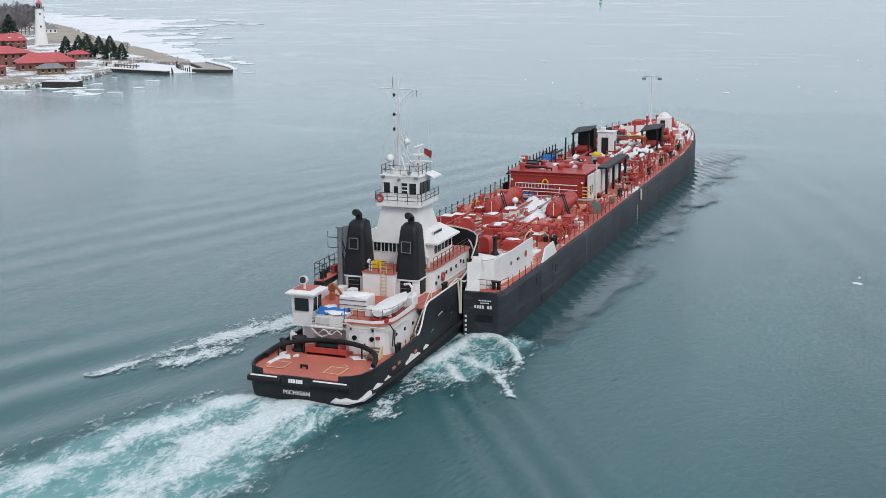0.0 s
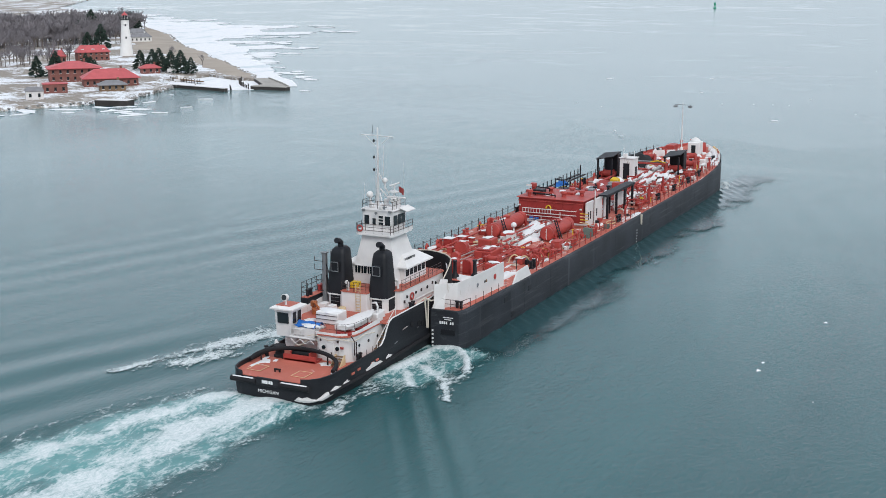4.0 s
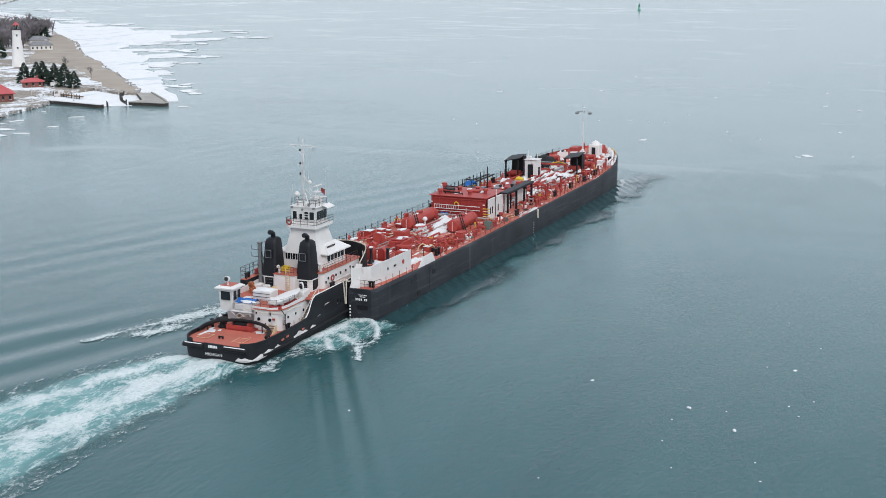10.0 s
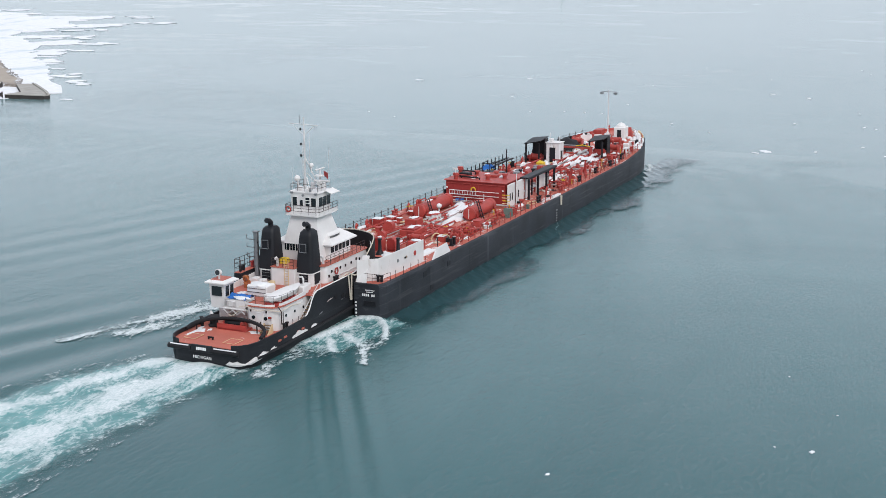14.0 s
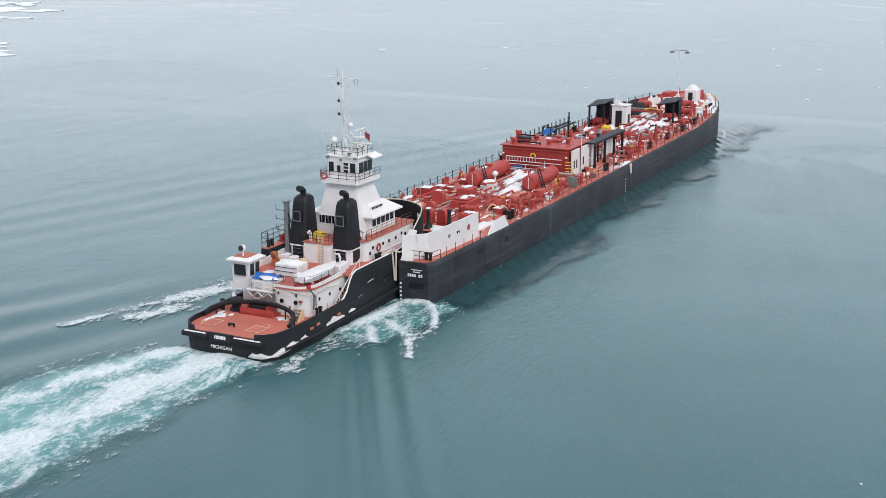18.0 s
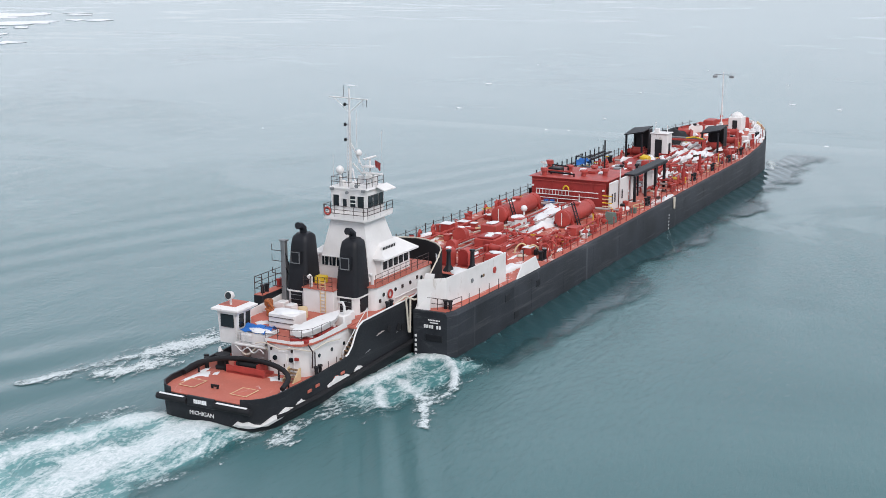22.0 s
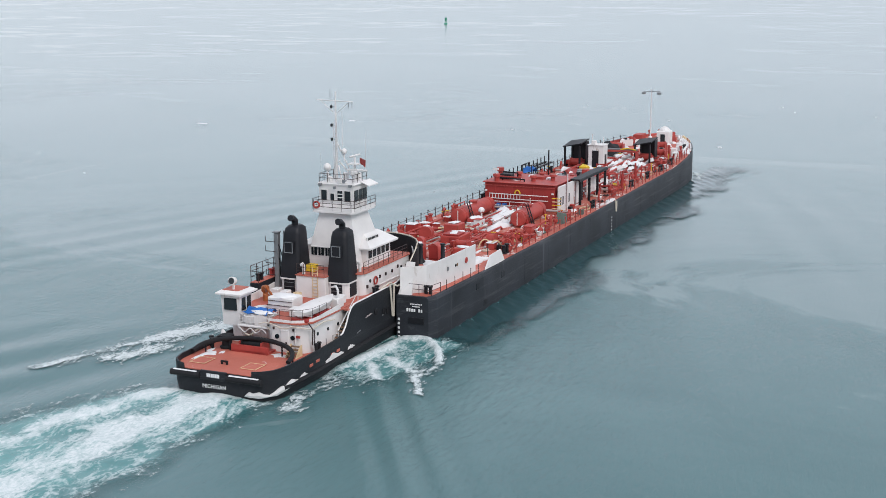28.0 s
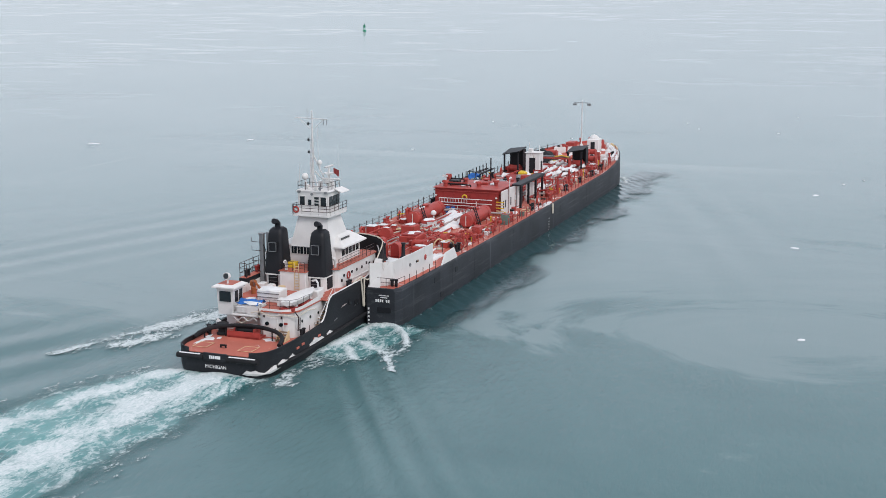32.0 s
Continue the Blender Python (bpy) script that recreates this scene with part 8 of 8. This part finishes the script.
# ---- trees ----
def bare_tree(seed, h, deep=4, thick=1.0):
    r = random.Random(seed)
    trunk, crown = Shape(), Shape()

    def limb(p, d, length, rad, depth):
        q = p + d * length
        (trunk if depth < 2 else crown).rod(p, q, rad * (thick if depth > 1 else 1), rad * 0.62 * (thick if depth > 1 else 1), 5 if depth < 2 else 3, False)
        if depth >= deep:
            return
        for _ in range(4 if depth else 6):
            a = Vector((r.uniform(-1, 1), r.uniform(-1, 1), r.uniform(-0.25, 0.75)))
            e = (d * 0.75 + a * 0.75).normalized()
            limb(p.lerp(q, r.uniform(0.45, 1.0)), e, length * r.uniform(0.5, 0.75), rad * 0.55, depth + 1)

    limb(Vector((0, 0, -0.3)), Vector((0, 0, 1)), h * 0.42, h * 0.018, 0)
    return trunk, crown


def conifer(seed, h, w):
    r = random.Random(seed)
    crown = Shape()
    for k in range(420):
        t = r.random() ** 0.8
        z = 0.6 + (h - 0.6) * t
        rad = w * (1 - t) ** 0.75 * r.uniform(0.45, 1.05) + 0.1
        a = r.uniform(0, 6.283)
        p = Vector((rad * math.cos(a), rad * math.sin(a), z))
        out = Vector((math.cos(a), math.sin(a), r.uniform(-0.35, 0.1)))
        s = r.uniform(0.5, 1.0) * (0.35 + 0.65 * (1 - t)) * w * 0.42
        side = out.cross(Vector((0, 0, 1))).normalized()
        up = Vector((0, 0, 1))
        crown.add([p - out * s * 0.8, p + side * s * 0.55 - up * s * 0.12, p + out * s, p - side * s * 0.55 - up * s * 0.12, p + up * s * 0.35], [(0, 1, 4), (1, 2, 4), (2, 3, 4), (3, 0, 4), (0, 3, 2, 1)])
    return Shape().rod((0, 0, -0.3), (0, 0, h * 0.9), h * 0.022, h * 0.006, 7), crown


def plant(kind, made, label, category, group, places):
    first = None
    for x, y, s in places:
        m = Matrix.Translation((x, y, 1.3)) @ Matrix.Rotation(lr.uniform(0, 6.28), 4, "Z") @ Matrix.Scale(s, 4)
        if first is None:
            first = thing(kind, label, category, group)
            part("trunk", made[0], "bark", first)
            part("crown", made[1], "needles" if kind == "conifer" else "twig", first)
            first.matrix_basis = m
            base = first
        else:
            o = copy_thing(base, Matrix.Translation((x, y, 1.3)) @ Matrix.Rotation(lr.uniform(0, 6.28), 4, "Z"))
            o.scale = (s, s, s)


plant("conifer", conifer(1, 10.5, 4.3), "dark green bushy conifer by the basin", "tree", "conifers by the basin", [(352.4, 311.8, 1.0), (353.8, 305, 1.05), (348, 296, 1.15), (348.5, 289, 1.05), (345, 280, 1.1), (341.5, 271, 0.8)])
plant("conifer", conifer(2, 13, 5.2), "tall dark conifer among the station buildings", "tree", "station conifers", [(484, 451, 1.25), (303, 324, 0.95), (296, 330, 0.8), (372, 366, 0.5), (360, 352, 0.45), (335, 330, 0.4), (345, 336, 0.42), (472, 452, 0.9), (640, 566, 1.2), (655, 572, 1.0), (668, 578, 1.3), (600, 560, 1.6), (684, 586, 1.1), (540, 520, 1.2)])
plant("bare_tree", bare_tree(3, 8), "small leafless tree on the beach", "tree", "beach trees", [(438, 357, 1.1), (390, 300, 1.0), (443, 362, 0.8)])
kinds = [bare_tree(10 + k, 15) for k in range(4)]
places = [[], [], [], []]
for k in range(70):
    x, y = lr.uniform(285, 388), lr.uniform(372, 440)
    places[k % 4].append((x, y, lr.uniform(0.55, 0.95)))
for k in range(64):
    t = lr.random()
    x, y = 330 + 190 * t + lr.uniform(0, 70), 430 + 60 * t + lr.uniform(0, 60)
    if 374 < x < 424 and y < 410:
        continue
    places[k % 4].append((x, y, lr.uniform(0.8, 1.25)))
for k in range(4):
    plant("bare_tree", kinds[k], "tall leafless winter tree", "tree", "winter wood", places[k])
# the wood behind, past counting
verts, faces = [], []
wood = np.random.RandomState(5)
templ = []
for tr, cr_ in [bare_tree(30 + k, 15, 3, 3.2) for k in range(4)]:
    sv = np.array(tr.v + cr_.v)
    sf = [f for f in tr.f] + [tuple(i + len(tr.v) for i in f) for f in cr_.f]
    templ.append((sv, sf))
V_, F_, off = [], [], 0
for k in range(1500):
    d = wood.rand() ** 1.5
    t = wood.rand()
    fx, fy = np.interp(t, [0, 0.3, 0.65, 1.0], [440, 520, 625, 722]), np.interp(t, [0, 0.3, 0.65, 1.0], [510, 496, 550, 606])
    x, y = fx - 170 * d * (0.6 + t), fy + 230 * d * (0.6 + t)
    sv, sf = templ[k % 4]
    a, s_ = wood.rand() * 6.28, 0.8 + 0.7 * wood.rand()
    q = sv @ np.array([[math.cos(a), math.sin(a), 0], [-math.sin(a), math.cos(a), 0], [0, 0, 1]]) * s_ + (x, y, 1.3)
    V_.append(q)
    F_ += [tuple(i + off for i in f) for f in sf]
    off += len(sv)
me = bpy.data.meshes.new("far_wood")
me.from_pydata(np.concatenate(V_), [], F_)
me.materials.append(M["twig"])
tagged(new("far_wood", me), "dense leafless grey-brown winter wood", "wood", kind="stuff")

for ob in scene.objects:
    if ob not in afloat and not ob.parent:
        ob.matrix_basis = LAND @ ob.matrix_basis

# ---- ice adrift on the open water ----
for k, (x, y, r) in enumerate(((266.7, 4.6, 1.5), (56, -37.8, 0.75), (67.6, -33.9, 0.4), (57.6, -21, 0.4), (47.2, -21.5, 0.25), (61.1, -30.9, 0.3), (76.6, -41, 0.35), (72.1, -52.6, 0.4), (100, -31, 0.4), (88.7, -60.6, 0.35),
                               (300, -39.6, 0.8), (362.8, -27.6, 1.0), (256.6, -47.8, 0.6), (67.3, -58.2, 0.4), (58.7, -37.9, 0.35), (254.2, -38.1, 2.1), (251.5, -36.2, 0.9), (298.3, -55.5, 0.6), (295.8, -58.3, 0.6), (280, -69.7, 0.8),
                               (328.6, -75, 0.9), (355.8, -38.3, 0.9), (370.7, 84.5, 1.6), (333.2, 41.4, 1.0), (221.7, 30.8, 0.7), (266, -56.7, 0.4), (102.6, -21.3, 0.5), (118.7, -20.9, 0.4), (231, 35.5, 0.6), (385.6, 51.9, 1.1))):
    floe(x, y, r * 0.95, r * 0.55, 0.1, 80 + k)
for k in range(26):
    floe(lr.uniform(40, 110), lr.uniform(-66, -24), lr.uniform(0.06, 0.16), lr.uniform(0.05, 0.11), 0.05, 120 + k)
for k in range(24):
    floe(lr.uniform(230, 480), lr.uniform(-90, 70), lr.uniform(0.25, 0.6), lr.uniform(0.15, 0.4), 0.08, 160 + k)

# ---- channel buoy ----
by = thing("channel_buoy", "green channel buoy far out on the water", "buoy", at=Matrix.Translation((1130, 241, 0)))
part("float", Shape().turn((0, 0, -0.5), (0, 0, 1), [(0, 1.0), (0.3, 1.5), (1.1, 1.5), (1.4, 1.1)], 16), "buoy_green", by, "", True)
tw = Shape()
for k in range(4):
    a = math.pi / 2 * k + 0.7
    tw.rod((0.9 * math.cos(a), 0.9 * math.sin(a), 0.9), (0.35 * math.cos(a), 0.35 * math.sin(a), 5.2), 0.12, n=5)
part("cage", tw, "buoy_green", by)
part("dayboard", Shape().box(-0.9, 0.9, -0.05, 0.05, 3.0, 5.0).box(-0.05, 0.05, -0.9, 0.9, 3.0, 5.0), "buoy_green", by)
part("light", Shape().rod((0, 0, 5.2), (0, 0, 6.2), 0.25, n=8), "glass", by)


def motions():
    rows = [
        (0, pose(0.00, 0.00, 0, 0, 0, 0.00)),
        (1, pose(6.40, 0.00, 0, 0, 0, 0.00)),
        (2, pose(12.80, 0.00, 0, 0, 0, 0.00)),
        (3, pose(19.20, 0.00, 0, 0, 0, 0.00)),
        (4, pose(25.60, 0.00, 0, 0, 0, 0.00)),
        (5, pose(32.00, 0.00, 0, 0, 0, 0.00)),
        (6, pose(38.40, 0.00, 0, 0, 0, 0.00)),
        (7, pose(44.80, 0.00, 0, 0, 0, 0.00)),
        (8, pose(51.20, 0.00, 0, 0, 0, 0.00)),
        (9, pose(57.60, 0.00, 0, 0, 0, 0.00)),
        (10, pose(64.00, -0.00, 0, 0, 0, -0.06)),
        (11, pose(70.40, -0.04, 0, 0, 0, -0.80)),
        (12, pose(76.80, -0.18, 0, 0, 0, -1.83)),
        (13, pose(83.19, -0.45, 0, 0, 0, -2.94)),
        (14, pose(89.58, -0.84, 0, 0, 0, -4.23)),
        (15, pose(95.96, -1.37, 0, 0, 0, -5.29)),
        (16, pose(102.33, -2.01, 0, 0, 0, -6.10)),
        (17, pose(108.69, -2.73, 0, 0, 0, -6.82)),
        (18, pose(115.04, -3.51, 0, 0, 0, -7.15)),
        (19, pose(121.39, -4.32, 0, 0, 0, -7.37)),
        (20, pose(127.73, -5.14, 0, 0, 0, -7.40)),
        (21, pose(134.08, -5.96, 0, 0, 0, -7.40)),
        (22, pose(140.43, -6.79, 0, 0, 0, -7.40)),
        (23, pose(146.77, -7.61, 0, 0, 0, -7.40)),
        (24, pose(153.12, -8.44, 0, 0, 0, -7.40)),
        (25, pose(159.47, -9.26, 0, 0, 0, -7.40)),
        (26, pose(165.81, -10.09, 0, 0, 0, -7.40)),
        (27, pose(172.16, -10.91, 0, 0, 0, -7.40)),
        (28, pose(178.51, -11.73, 0, 0, 0, -7.40)),
        (29, pose(184.85, -12.56, 0, 0, 0, -7.40)),
        (30, pose(191.20, -13.38, 0, 0, 0, -7.40)),
        (31, pose(197.55, -14.21, 0, 0, 0, -7.40)),
        (32, pose(203.89, -15.03, 0, 0, 0, -7.40)),
    ]
    for ob in (tug, barge, wake_waves, ripples, wake_foam):
        walk(ob, rows)


motions()
